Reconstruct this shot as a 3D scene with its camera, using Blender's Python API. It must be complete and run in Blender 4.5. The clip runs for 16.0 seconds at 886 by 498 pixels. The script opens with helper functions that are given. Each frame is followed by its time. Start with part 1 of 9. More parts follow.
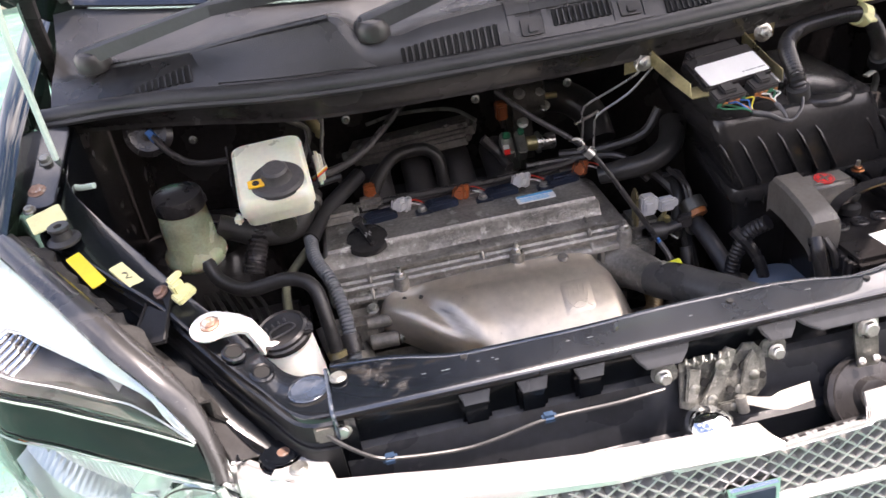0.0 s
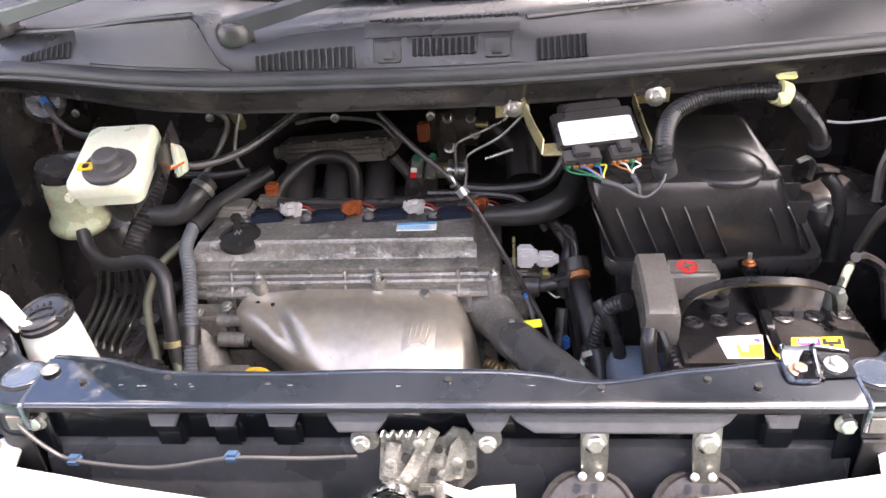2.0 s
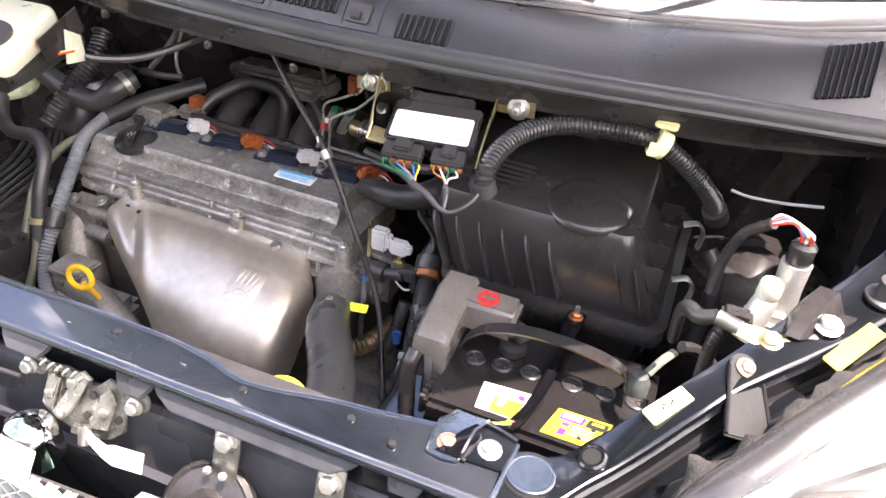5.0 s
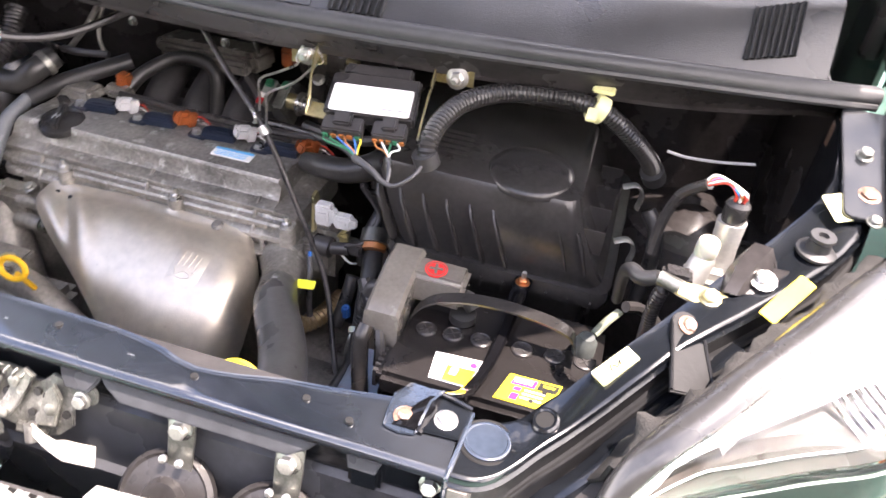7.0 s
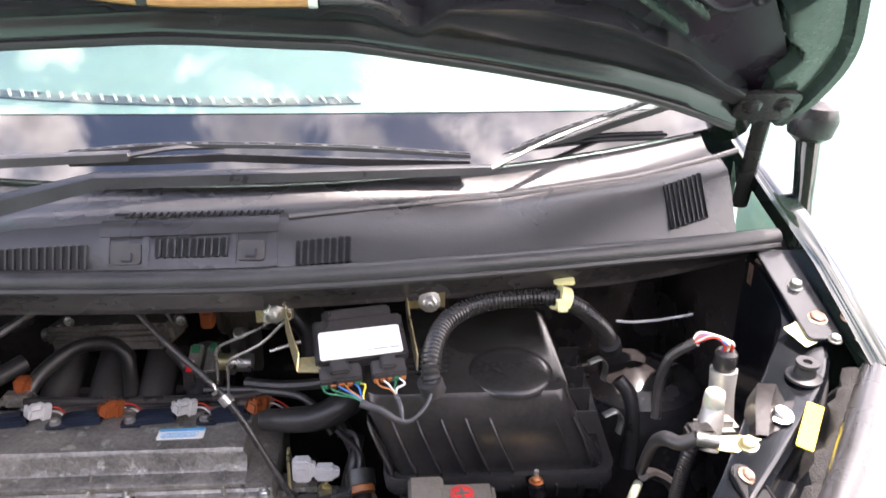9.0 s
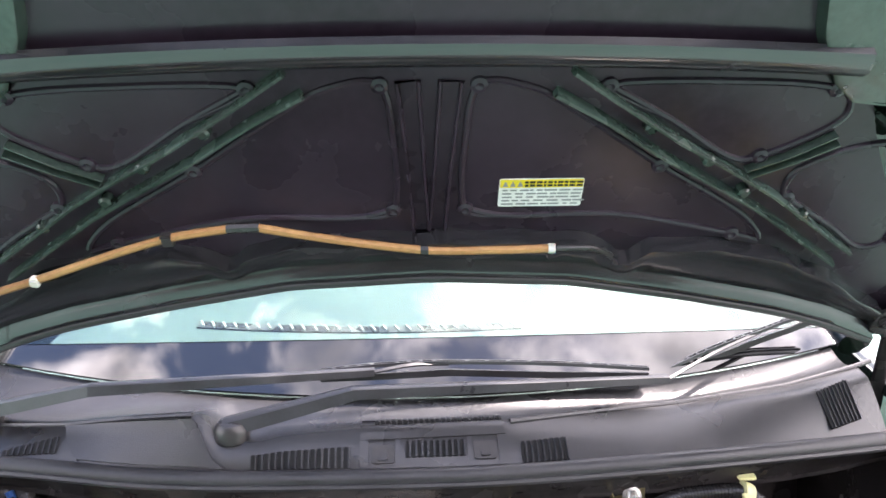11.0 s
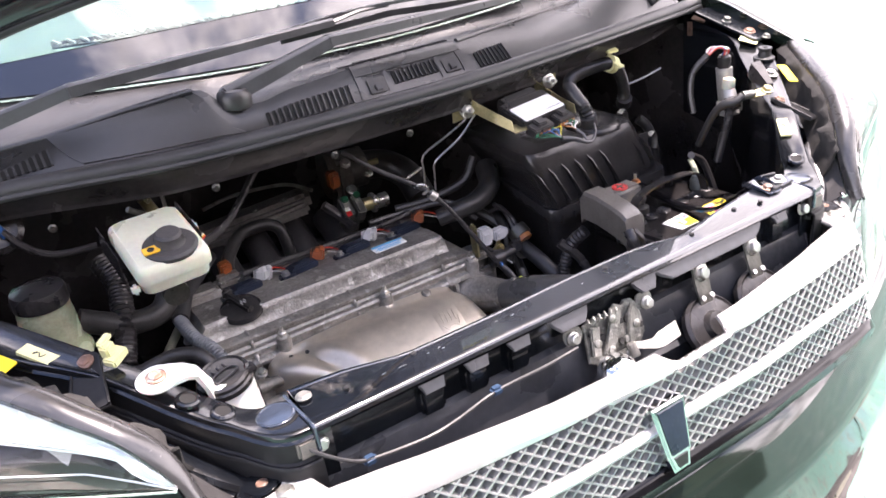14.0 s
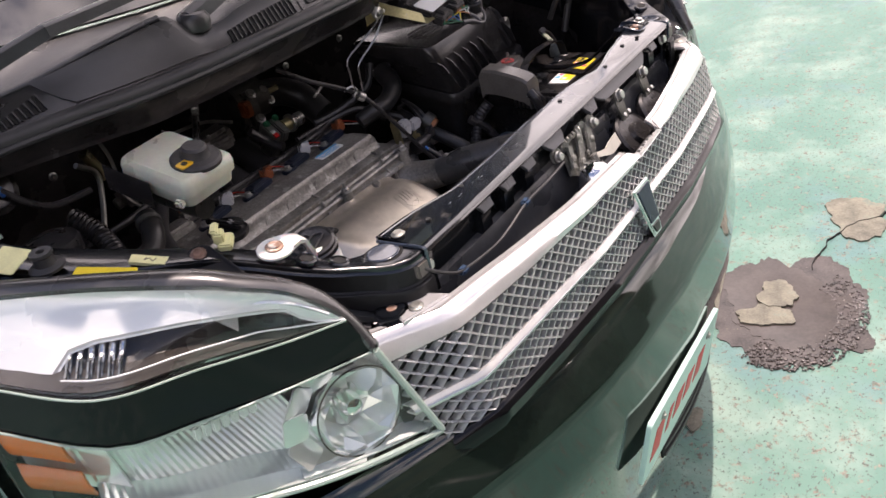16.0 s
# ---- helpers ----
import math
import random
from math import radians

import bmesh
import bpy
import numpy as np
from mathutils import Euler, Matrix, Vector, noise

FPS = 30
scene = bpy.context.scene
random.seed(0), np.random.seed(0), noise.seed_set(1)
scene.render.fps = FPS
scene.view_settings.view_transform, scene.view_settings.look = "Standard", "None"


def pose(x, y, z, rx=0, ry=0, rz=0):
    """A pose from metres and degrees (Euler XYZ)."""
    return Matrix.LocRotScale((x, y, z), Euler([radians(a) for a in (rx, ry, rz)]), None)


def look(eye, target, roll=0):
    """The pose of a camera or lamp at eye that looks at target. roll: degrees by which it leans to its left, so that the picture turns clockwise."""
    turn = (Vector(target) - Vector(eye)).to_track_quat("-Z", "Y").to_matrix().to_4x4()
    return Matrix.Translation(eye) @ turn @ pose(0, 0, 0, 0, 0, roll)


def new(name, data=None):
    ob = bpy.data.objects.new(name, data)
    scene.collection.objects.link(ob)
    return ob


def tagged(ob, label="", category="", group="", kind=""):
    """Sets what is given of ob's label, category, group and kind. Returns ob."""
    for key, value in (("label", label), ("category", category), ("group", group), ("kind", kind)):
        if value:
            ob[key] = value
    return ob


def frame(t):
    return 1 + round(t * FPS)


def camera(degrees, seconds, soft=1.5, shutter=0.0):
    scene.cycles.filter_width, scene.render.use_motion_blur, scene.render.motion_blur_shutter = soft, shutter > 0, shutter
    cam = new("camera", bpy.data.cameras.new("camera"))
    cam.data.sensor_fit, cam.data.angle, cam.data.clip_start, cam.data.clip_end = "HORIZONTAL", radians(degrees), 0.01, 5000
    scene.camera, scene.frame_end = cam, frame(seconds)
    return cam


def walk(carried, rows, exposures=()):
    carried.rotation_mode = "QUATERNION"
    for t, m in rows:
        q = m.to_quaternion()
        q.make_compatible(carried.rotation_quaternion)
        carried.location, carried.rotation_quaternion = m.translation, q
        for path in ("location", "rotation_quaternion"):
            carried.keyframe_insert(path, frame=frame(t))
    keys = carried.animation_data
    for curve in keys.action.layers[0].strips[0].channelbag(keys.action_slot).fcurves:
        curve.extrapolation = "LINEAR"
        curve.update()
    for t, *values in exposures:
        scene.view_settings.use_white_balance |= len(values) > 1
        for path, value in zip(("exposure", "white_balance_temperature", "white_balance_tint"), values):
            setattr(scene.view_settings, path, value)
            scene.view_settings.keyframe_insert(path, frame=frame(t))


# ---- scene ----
cam = camera(61.1, 16.0, shutter=0.18)
PATH = [
    (0, (-0.318, -0.604, 1.459), (-0.159, 1.117, 0.452), -9.2),
    (0.5, (-0.21, -0.6, 1.463), (-0.129, 1.128, 0.46), -6.5),
    (1, (-0.099, -0.607, 1.459), (-0.112, 1.129, 0.466), -4.7),
    (1.5, (-0.009, -0.607, 1.455), (-0.101, 1.13, 0.466), -3.2),
    (2, (0.079, -0.574, 1.449), (-0.093, 1.154, 0.456), -3.8),
    (2.5, (0.164, -0.537, 1.45), (-0.062, 1.172, 0.437), -3.8),
    (3, (0.237, -0.521, 1.449), (-0.024, 1.17, 0.412), -3.3),
    (3.5, (0.311, -0.505, 1.455), (0.002, 1.165, 0.399), -1.4),
    (4, (0.375, -0.476, 1.46), (-0.003, 1.174, 0.396), 1.7),
    (4.5, (0.429, -0.438, 1.463), (-0.032, 1.179, 0.381), 4.9),
    (4.7, (0.447, -0.425, 1.467), (-0.042, 1.174, 0.369), 6.0),
    (6.8, (0.459, -0.421, 1.473), (0.089, 1.146, 0.286), 12.4),
    (7, (0.446, -0.422, 1.477), (0.124, 1.16, 0.297), 7.4),
    (7.5, (0.398, -0.418, 1.48), (0.291, 1.2, 0.31), 4.5),
    (8, (0.343, -0.421, 1.482), (0.345, 1.3, 0.463), 1.1),
    (8.5, (0.291, -0.432, 1.491), (0.367, 1.356, 0.597), 0.9),
    (9, (0.235, -0.441, 1.5), (0.357, 1.427, 0.796), 0.4),
    (9.5, (0.179, -0.463, 1.514), (0.302, 1.479, 1.052), -0.1),
    (10, (0.146, -0.522, 1.528), (0.224, 1.467, 1.334), -0.3),
    (10.2, (0.132, -0.55, 1.528), (0.185, 1.446, 1.421), -0.6),
    (12.3, (-0.324, -0.644, 1.483), (0.039, 1.317, 1.334), -3.9),
    (12.5, (-0.348, -0.651, 1.474), (0.099, 1.284, 1.237), -4.5),
    (13, (-0.415, -0.697, 1.447), (0.202, 1.147, 0.977), -6.1),
    (13.5, (-0.482, -0.702, 1.429), (0.259, 1.029, 0.755), -7.0),
    (14, (-0.554, -0.659, 1.42), (0.317, 0.946, 0.604), -9.0),
    (14.5, (-0.632, -0.631, 1.405), (0.427, 0.781, 0.464), -11.2),
    (15, (-0.714, -0.614, 1.402), (0.484, 0.643, 0.409), -11.7),
    (15.5, (-0.828, -0.604, 1.399), (0.43, 0.597, 0.41), -13.4),
    (16, (-0.953, -0.575, 1.416), (0.335, 0.581, 0.412), -14.6),
]
EXPOSURE = [(0, 1.08), (0.5, 1.2), (1.0, 1.5), (1.5, 1.68), (2.0, 1.84), (3.5, 2.0), (7.0, 2.0), (8.0, 1.84), (9.0, 1.6), (10.0, 1.44), (12.5, 1.52), (13.5, 1.42), (14.0, 1.3), (14.5, 1.06), (15.0, 0.58), (15.5, 0.2), (16.0, 0.02)]
WARMTH = ((0, 6900), (1.5, 7000), (7, 7000), (9, 6800), (10, 6650), (12.5, 6550), (14, 6650), (16, 7000))
EXPOSURE = [(t, stops + 0.14, float(np.interp(t, *zip(*WARMTH))), 25 if t < 14 else 28) for t, stops in EXPOSURE]
walk(cam, [(t, look(eye, target, roll)) for t, eye, target, roll in PATH], EXPOSURE)

# ---- sky and sun ----
SUN_TO = Vector((0.28, -0.02, 1.0)).normalized()
world = bpy.data.worlds.new("sky")
scene.world = world
world.use_nodes = True
wn, wl = world.node_tree.nodes, world.node_tree.links
wn.clear()
sky = wn.new("ShaderNodeTexSky")
sky.sky_type, sky.sun_disc, sky.dust_density = "NISHITA", False, 0.25
sky.sun_elevation = math.asin(SUN_TO.z)
sky.sun_rotation = math.atan2(SUN_TO.x, SUN_TO.y)
wtc = wn.new("ShaderNodeTexCoord")
wno = wn.new("ShaderNodeTexNoise")
wno.inputs["Scale"].default_value, wno.inputs["Detail"].default_value = 5.2, 9.0
wno.inputs["Roughness"].default_value, wno.inputs["Distortion"].default_value = 0.6, 0.5
wra = wn.new("ShaderNodeValToRGB")
wra.color_ramp.elements[0].position, wra.color_ramp.elements[1].position = 0.46, 0.61
wmx = wn.new("ShaderNodeMix")
wmx.data_type = "RGBA"
wbg, wout = wn.new("ShaderNodeBackground"), wn.new("ShaderNodeOutputWorld")
wbg.inputs["Strength"].default_value = 0.15
wof = wn.new("ShaderNodeMapping")
wof.inputs["Location"].default_value = (0.9, 0.25, 0.35)
wl.new(wtc.outputs["Generated"], wof.inputs["Vector"])
wl.new(wof.outputs["Vector"], wno.inputs["Vector"])
# clouds bank up towards the sun's side
wsx = wn.new("ShaderNodeSeparateXYZ")
wbi = wn.new("ShaderNodeMath")
wbi.operation, wbi.inputs[1].default_value = "MULTIPLY_ADD", 0.15
wl.new(wtc.outputs["Generated"], wsx.inputs["Vector"])
wl.new(wsx.outputs["X"], wbi.inputs[0])
wl.new(wno.outputs["Fac"], wbi.inputs[2])
wl.new(wbi.outputs["Value"], wra.inputs["Fac"])
# pale haze towards the horizon
wse = wn.new("ShaderNodeSeparateXYZ")
wma = wn.new("ShaderNodeMapRange")
wma.inputs["From Min"].default_value, wma.inputs["From Max"].default_value = 0.12, 0.60
wma.inputs["To Min"].default_value, wma.inputs["To Max"].default_value = 0.60, 0.0
wad = wn.new("ShaderNodeMath")
wad.operation = "MAXIMUM"
wl.new(wtc.outputs["Generated"], wse.inputs["Vector"])
wl.new(wse.outputs["Z"], wma.inputs["Value"])
wl.new(wma.outputs["Result"], wad.inputs[0])
wl.new(wra.outputs["Color"], wad.inputs[1])
# grey hollows inside the clouds
wn2, wr2 = wn.new("ShaderNodeTexNoise"), wn.new("ShaderNodeValToRGB")
wn2.inputs["Scale"].default_value, wn2.inputs["Detail"].default_value = 7.5, 7.0
wr2.color_ramp.elements[0].position, wr2.color_ramp.elements[0].color = 0.36, (8.5, 8.5, 8.3, 1)
wr2.color_ramp.elements[1].position, wr2.color_ramp.elements[1].color = 0.60, (20.74, 20.74, 20.252, 1)
wl.new(wof.outputs["Vector"], wn2.inputs["Vector"])
wl.new(wn2.outputs["Fac"], wr2.inputs["Fac"])
wl.new(wr2.outputs["Color"], wmx.inputs["B"])
wl.new(wad.outputs["Value"], wmx.inputs["Factor"])
wl.new(sky.outputs["Color"], wmx.inputs["A"])
wl.new(wmx.outputs["Result"], wbg.inputs["Color"])
wl.new(wbg.outputs["Background"], wout.inputs["Surface"])

sun = new("sun", bpy.data.lights.new("sun", "SUN"))
sun.data.energy, sun.data.angle, sun.data.color = 4.4, radians(0.6), (1.0, 0.95, 0.86)
sun.matrix_world = look((0, 0, 6), Vector((0, 0, 6)) - SUN_TO)


# ---- materials ----
def mat(name, base, rough=0.5, metal=0.0, var=0.25, scale=14.0, bump=0.0, bscale=180.0, tint=None, coat=0.0, trans=0.0,
        rvar=0.1, spot=None, spot_at=0.62, spot_scale=9.0, ior=1.5, sss=0.0, spec=0.5):
    """A surface with grain at two scales, uneven gloss, and stains of the colour spot where a noise passes spot_at."""
    m = bpy.data.materials.new(name)
    m.use_nodes = True
    n, l = m.node_tree.nodes, m.node_tree.links
    b = n["Principled BSDF"]
    tc = n.new("ShaderNodeTexCoord")
    big, fine = n.new("ShaderNodeTexNoise"), n.new("ShaderNodeTexNoise")
    big.inputs["Scale"].default_value, big.inputs["Detail"].default_value = scale, 6.0
    fine.inputs["Scale"].default_value, fine.inputs["Detail"].default_value = scale * 11, 4.0
    for t in (big, fine):
        l.new(tc.outputs["Object"], t.inputs["Vector"])
    add = n.new("ShaderNodeMath")
    add.operation = "MULTIPLY_ADD"
    add.inputs[1].default_value = 0.45
    l.new(fine.outputs["Fac"], add.inputs[0])
    l.new(big.outputs["Fac"], add.inputs[2])
    ramp = n.new("ShaderNodeValToRGB")
    lo = [max(0.0, c * (1 - var)) for c in base]
    hi = [min(1.0, c * (1 + var)) for c in (tint or base)]
    e = ramp.color_ramp.elements
    e[0].position, e[0].color, e[1].position, e[1].color = 0.5, (*lo, 1), 0.95, (*hi, 1)
    l.new(add.outputs[0], ramp.inputs["Fac"])
    colour = ramp.outputs["Color"]
    if spot:
        s = n.new("ShaderNodeTexNoise")
        s.inputs["Scale"].default_value, s.inputs["Detail"].default_value, s.inputs["Roughness"].default_value = spot_scale, 8.0, 0.65
        l.new(tc.outputs["Object"], s.inputs["Vector"])
        sr = n.new("ShaderNodeValToRGB")
        sr.color_ramp.elements[0].position, sr.color_ramp.elements[1].position = spot_at, min(1.0, spot_at + 0.08)
        l.new(s.outputs["Fac"], sr.inputs["Fac"])
        mx = n.new("ShaderNodeMix")
        mx.data_type = "RGBA"
        mx.inputs["B"].default_value = (*spot, 1)
        l.new(sr.outputs["Color"], mx.inputs["Factor"])
        l.new(colour, mx.inputs["A"])
        colour = mx.outputs["Result"]
    l.new(colour, b.inputs["Base Color"])
    rr = n.new("ShaderNodeMapRange")
    rr.inputs["From Min"].default_value, rr.inputs["From Max"].default_value = 0.3, 0.7
    rr.inputs["To Min"].default_value, rr.inputs["To Max"].default_value = max(0.02, rough - rvar), min(1.0, rough + rvar)
    l.new(big.outputs["Fac"], rr.inputs["Value"])
    l.new(rr.outputs["Result"], b.inputs["Roughness"])
    b.inputs["Metallic"].default_value = metal
    b.inputs["Coat Weight"].default_value, b.inputs["Coat Roughness"].default_value = coat, 0.04
    b.inputs["Transmission Weight"].default_value, b.inputs["IOR"].default_value = trans, ior
    b.inputs["Specular IOR Level"].default_value = spec
    if sss:
        b.inputs["Subsurface Weight"].default_value, b.inputs["Subsurface Scale"].default_value = sss, 0.01
    if bump:
        bn, bp = n.new("ShaderNodeTexNoise"), n.new("ShaderNodeBump")
        bn.inputs["Scale"].default_value, bn.inputs["Detail"].default_value = bscale, 3.0
        l.new(tc.outputs["Object"], bn.inputs["Vector"])
        bp.inputs["Strength"].default_value, bp.inputs["Distance"].default_value = bump, 0.002
        l.new(bn.outputs["Fac"], bp.inputs["Height"])
        l.new(bp.outputs["Normal"], b.inputs["Normal"])
    return m


M = {}
M["paint"] = mat("dark_green_black_paint", (0.0095, 0.0165, 0.0125), 0.06, var=0.3, rvar=0.03, coat=0.8, spec=0.3)
M["bay"] = mat("bay_paint", (0.033, 0.030, 0.030), 0.24, var=0.5, rvar=0.10, scale=9, spot=(0.05, 0.048, 0.045), spot_at=0.67, spot_scale=30, bump=0.05)
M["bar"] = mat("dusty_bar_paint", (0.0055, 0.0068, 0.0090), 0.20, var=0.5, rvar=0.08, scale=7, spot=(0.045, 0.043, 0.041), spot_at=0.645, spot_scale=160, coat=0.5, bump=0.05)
M["tie"] = mat("dusty_tie_bar_paint", (0.008, 0.0105, 0.0150), 0.20, var=0.5, rvar=0.12, scale=6, spot=(0.062, 0.060, 0.058), spot_at=0.60, spot_scale=15, coat=1.0, bump=0.05)
M["tie"].node_tree.nodes["Principled BSDF"].inputs["Coat IOR"].default_value = 1.8
M["cap"] = mat("blue_grey_cap", (0.030, 0.040, 0.058), 0.14, var=0.3, rvar=0.05, coat=0.8, spec=0.8)
M["foam"] = mat("crumbling_foam", (0.036, 0.034, 0.032), 0.9, var=0.5, scale=60, bump=1.0, bscale=500)
M["skirt"] = mat("dull_skirt_paint", (0.014, 0.014, 0.015), 0.5, var=0.4, rvar=0.1, scale=12, spec=0.3, bump=0.1)
M["taupe"] = mat("sealed_corner_paint", (0.15, 0.135, 0.12), 0.5, var=0.3, scale=40, bump=0.2)
M["battery"] = mat("battery_plastic", (0.016, 0.0145, 0.0145), 0.24, var=0.3, rvar=0.06, bump=0.06, bscale=420)
M["strip"] = mat("gloss_black_strip", (0.005, 0.005, 0.006), 0.08, var=0.3, rvar=0.03, spec=0.3)
M["plastic"] = mat("black_plastic", (0.034, 0.032, 0.032), 0.30, var=0.35, bump=0.08, bscale=420)
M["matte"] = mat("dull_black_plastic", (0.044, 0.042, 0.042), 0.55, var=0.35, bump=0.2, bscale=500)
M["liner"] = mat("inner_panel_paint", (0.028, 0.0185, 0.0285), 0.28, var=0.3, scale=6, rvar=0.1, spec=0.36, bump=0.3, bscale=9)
# dark green paints, these two lightened to carry the yard's green reflection
M["under"] = mat("green_sheen_hood_paint", (0.024, 0.041, 0.033), 0.20, var=0.4, scale=12, rvar=0.10, spec=0.7, coat=0.2, spot=(0.045, 0.062, 0.055), spot_at=0.66, spot_scale=40)
M["rib"] = mat("green_sheen_rib_paint", (0.042, 0.066, 0.055), 0.24, var=0.4, scale=14, rvar=0.1, spec=0.8, spot=(0.09, 0.11, 0.10), spot_at=0.62, spot_scale=50)
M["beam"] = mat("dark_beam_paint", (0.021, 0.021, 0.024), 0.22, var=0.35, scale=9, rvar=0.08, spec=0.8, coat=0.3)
M["cowl"] = mat("cowl_plastic", (0.027, 0.0268, 0.0280), 0.30, var=0.22, scale=7, bump=0.25, bscale=700, rvar=0.08, spec=0.7)
M["gloss"] = mat("smooth_black_plastic", (0.027, 0.026, 0.026), 0.20, var=0.3, rvar=0.06, bump=0.06, bscale=420)
# dusty grey, lightened further to paint the sun on panel and ledges
M["ledge"] = mat("dusty_sunlit_panel_paint", (0.040, 0.042, 0.047), 0.30, var=0.4, scale=9, spot=(0.10, 0.10, 0.10), spot_at=0.66, spot_scale=30)
# rubber greyed by dust and by sunlight put into the base colour
M["sunlit_dust_hose"] = mat("dusty_sunlit_rubber_hose", (0.075, 0.074, 0.072), 0.30, var=0.35, scale=14, bump=0.1, bscale=260, spot=(0.05, 0.05, 0.05), spot_at=0.60, spot_scale=9)
M["lampseal"] = mat("smooth_rubber_seal", (0.042, 0.041, 0.041), 0.27, var=0.2, rvar=0.05, spec=0.8, coat=0.25)
M["rubber"] = mat("rubber", (0.032, 0.032, 0.033), 0.42, var=0.3, bump=0.1, bscale=300)
M["hose"] = mat("rubber_hose", (0.034, 0.033, 0.032), 0.36, var=0.4, scale=22, bump=0.15, bscale=260, spot=(0.06, 0.056, 0.05), spot_at=0.68, spot_scale=22)
M["alu"] = mat("cast_aluminium", (0.275, 0.262, 0.238), 0.42, 0.55, var=0.48, scale=16, bump=0.6, bscale=240, spot=(0.50, 0.485, 0.45), spot_at=0.575, spot_scale=45, rvar=0.12)
M["aludark"] = mat("dirty_aluminium", (0.25, 0.235, 0.21), 0.5, 0.5, var=0.45, scale=14, bump=0.5, bscale=320, spot=(0.06, 0.052, 0.045), spot_at=0.6, spot_scale=20)
M["shield"] = mat("heat_shield_steel", (0.60, 0.540, 0.450), 0.36, 0.75, var=0.20, scale=6, bump=0.10, bscale=420, spot=(0.16, 0.125, 0.09), spot_at=0.665, spot_scale=170, rvar=0.08)
M["steel"] = mat("zinc_steel", (0.55, 0.54, 0.51), 0.32, 0.9, var=0.25, scale=40, bump=0.1)
M["greysteel"] = mat("grey_steel", (0.30, 0.30, 0.27), 0.42, 0.8, var=0.35, scale=40, bump=0.15, spot=(0.10, 0.09, 0.07), spot_at=0.6, spot_scale=60)
M["gold"] = mat("gold_zinc", (0.50, 0.44, 0.24), 0.35, 0.75, var=0.3, scale=25, spot=(0.45, 0.45, 0.42), spot_at=0.58, spot_scale=25)
M["rust"] = mat("rusty_bolt", (0.27, 0.165, 0.12), 0.5, 0.5, var=0.5, scale=60, bump=0.3, spot=(0.50, 0.46, 0.42), spot_at=0.54, spot_scale=70)
M["white"] = mat("white_plastic", (0.74, 0.74, 0.69), 0.38, var=0.07, scale=18, sss=0.15, bump=0.04)
M["cream"] = mat("translucent_cream_plastic", (0.72, 0.73, 0.58), 0.35, var=0.10, scale=16, sss=0.3, trans=0.12, bump=0.04)
M["fluid"] = mat("stained_reservoir_plastic", (0.46, 0.50, 0.33), 0.25, var=0.25, scale=20, sss=0.3, trans=0.15)
M["grey"] = mat("grey_connector", (0.55, 0.55, 0.55), 0.42, var=0.12, scale=50)
M["brown"] = mat("brown_connector", (0.32, 0.085, 0.025), 0.4, var=0.2, scale=60)
M["coil"] = mat("ignition_coil_plastic", (0.015, 0.022, 0.040), 0.35, var=0.3, bump=0.1)
M["silver"] = mat("silver_paint", (0.70, 0.69, 0.67), 0.22, 0.55, var=0.06, scale=30, rvar=0.05, coat=0.4)
M["mesh"] = mat("grey_mesh_paint", (0.42, 0.42, 0.41), 0.34, 0.45, var=0.1, scale=40)
M["chrome"] = mat("chrome", (0.80, 0.80, 0.80), 0.07, 1.0, var=0.04, rvar=0.02)
M["reflector"] = mat("lamp_reflector", (0.90, 0.91, 0.90), 0.14, 0.55, var=0.04, rvar=0.05)


def clear_glass(name, tint, rough=0.02):
    """Thin clear plastic: see-through, with a gloss that grows at a glancing angle."""
    m = bpy.data.materials.new(name)
    m.use_nodes = True
    n, l = m.node_tree.nodes, m.node_tree.links
    n.clear()
    out, mix, tr, gl, lw, pw, ma = (n.new("ShaderNode" + k) for k in ("OutputMaterial", "MixShader", "BsdfTransparent", "BsdfGlossy", "LayerWeight", "Math", "Math"))
    tr.inputs["Color"].default_value = (*tint, 1)
    gl.inputs["Roughness"].default_value, lw.inputs["Blend"].default_value = rough, 0.5
    pw.operation, pw.inputs[1].default_value = "POWER", 4.5
    ma.operation, ma.inputs[1].default_value, ma.inputs[2].default_value = "MULTIPLY_ADD", 0.80, 0.028
    l.new(lw.outputs["Facing"], pw.inputs[0])
    l.new(pw.outputs["Value"], ma.inputs[0])
    l.new(ma.outputs["Value"], mix.inputs["Fac"])
    l.new(tr.outputs["BSDF"], mix.inputs[1])
    l.new(gl.outputs["BSDF"], mix.inputs[2])
    l.new(mix.outputs["Shader"], out.inputs["Surface"])
    return m


M["lens"] = clear_glass("lamp_lens", (0.985, 0.99, 0.985), 0.03)
M["clearlens"] = clear_glass("clear_lamp_lens", (0.975, 0.99, 0.975), 0.015)
M["bowl"] = mat("silvered_plastic", (0.84, 0.85, 0.84), 0.10, 0.62, var=0.06, rvar=0.05)
M["smoke"] = mat("smoky_brown_plastic", (0.050, 0.044, 0.040), 0.30, var=0.3, scale=20, rvar=0.1)
M["bezel"] = mat("silver_lamp_bezel", (0.88, 0.89, 0.88), 0.25, 0.3, var=0.05, rvar=0.05)
M["edge"] = mat("lens_edge_plastic", (0.55, 0.66, 0.58), 0.12, var=0.1, trans=0.4)
M["amber"] = mat("amber_lens", (0.85, 0.20, 0.03), 0.15, var=0.15, trans=0.3)
M["glass"] = mat("windscreen_glass", (0.74, 0.92, 0.86), 0.015, var=0.01, trans=1.0, ior=1.5, rvar=0.005)
M["frit"] = mat("ceramic_black_band", (0.006, 0.007, 0.008), 0.04, var=0.2, rvar=0.02, coat=1.0)
M["dash"] = mat("dashboard_vinyl", (0.029, 0.050, 0.052), 0.6, var=0.1, scale=30, bump=0.2)
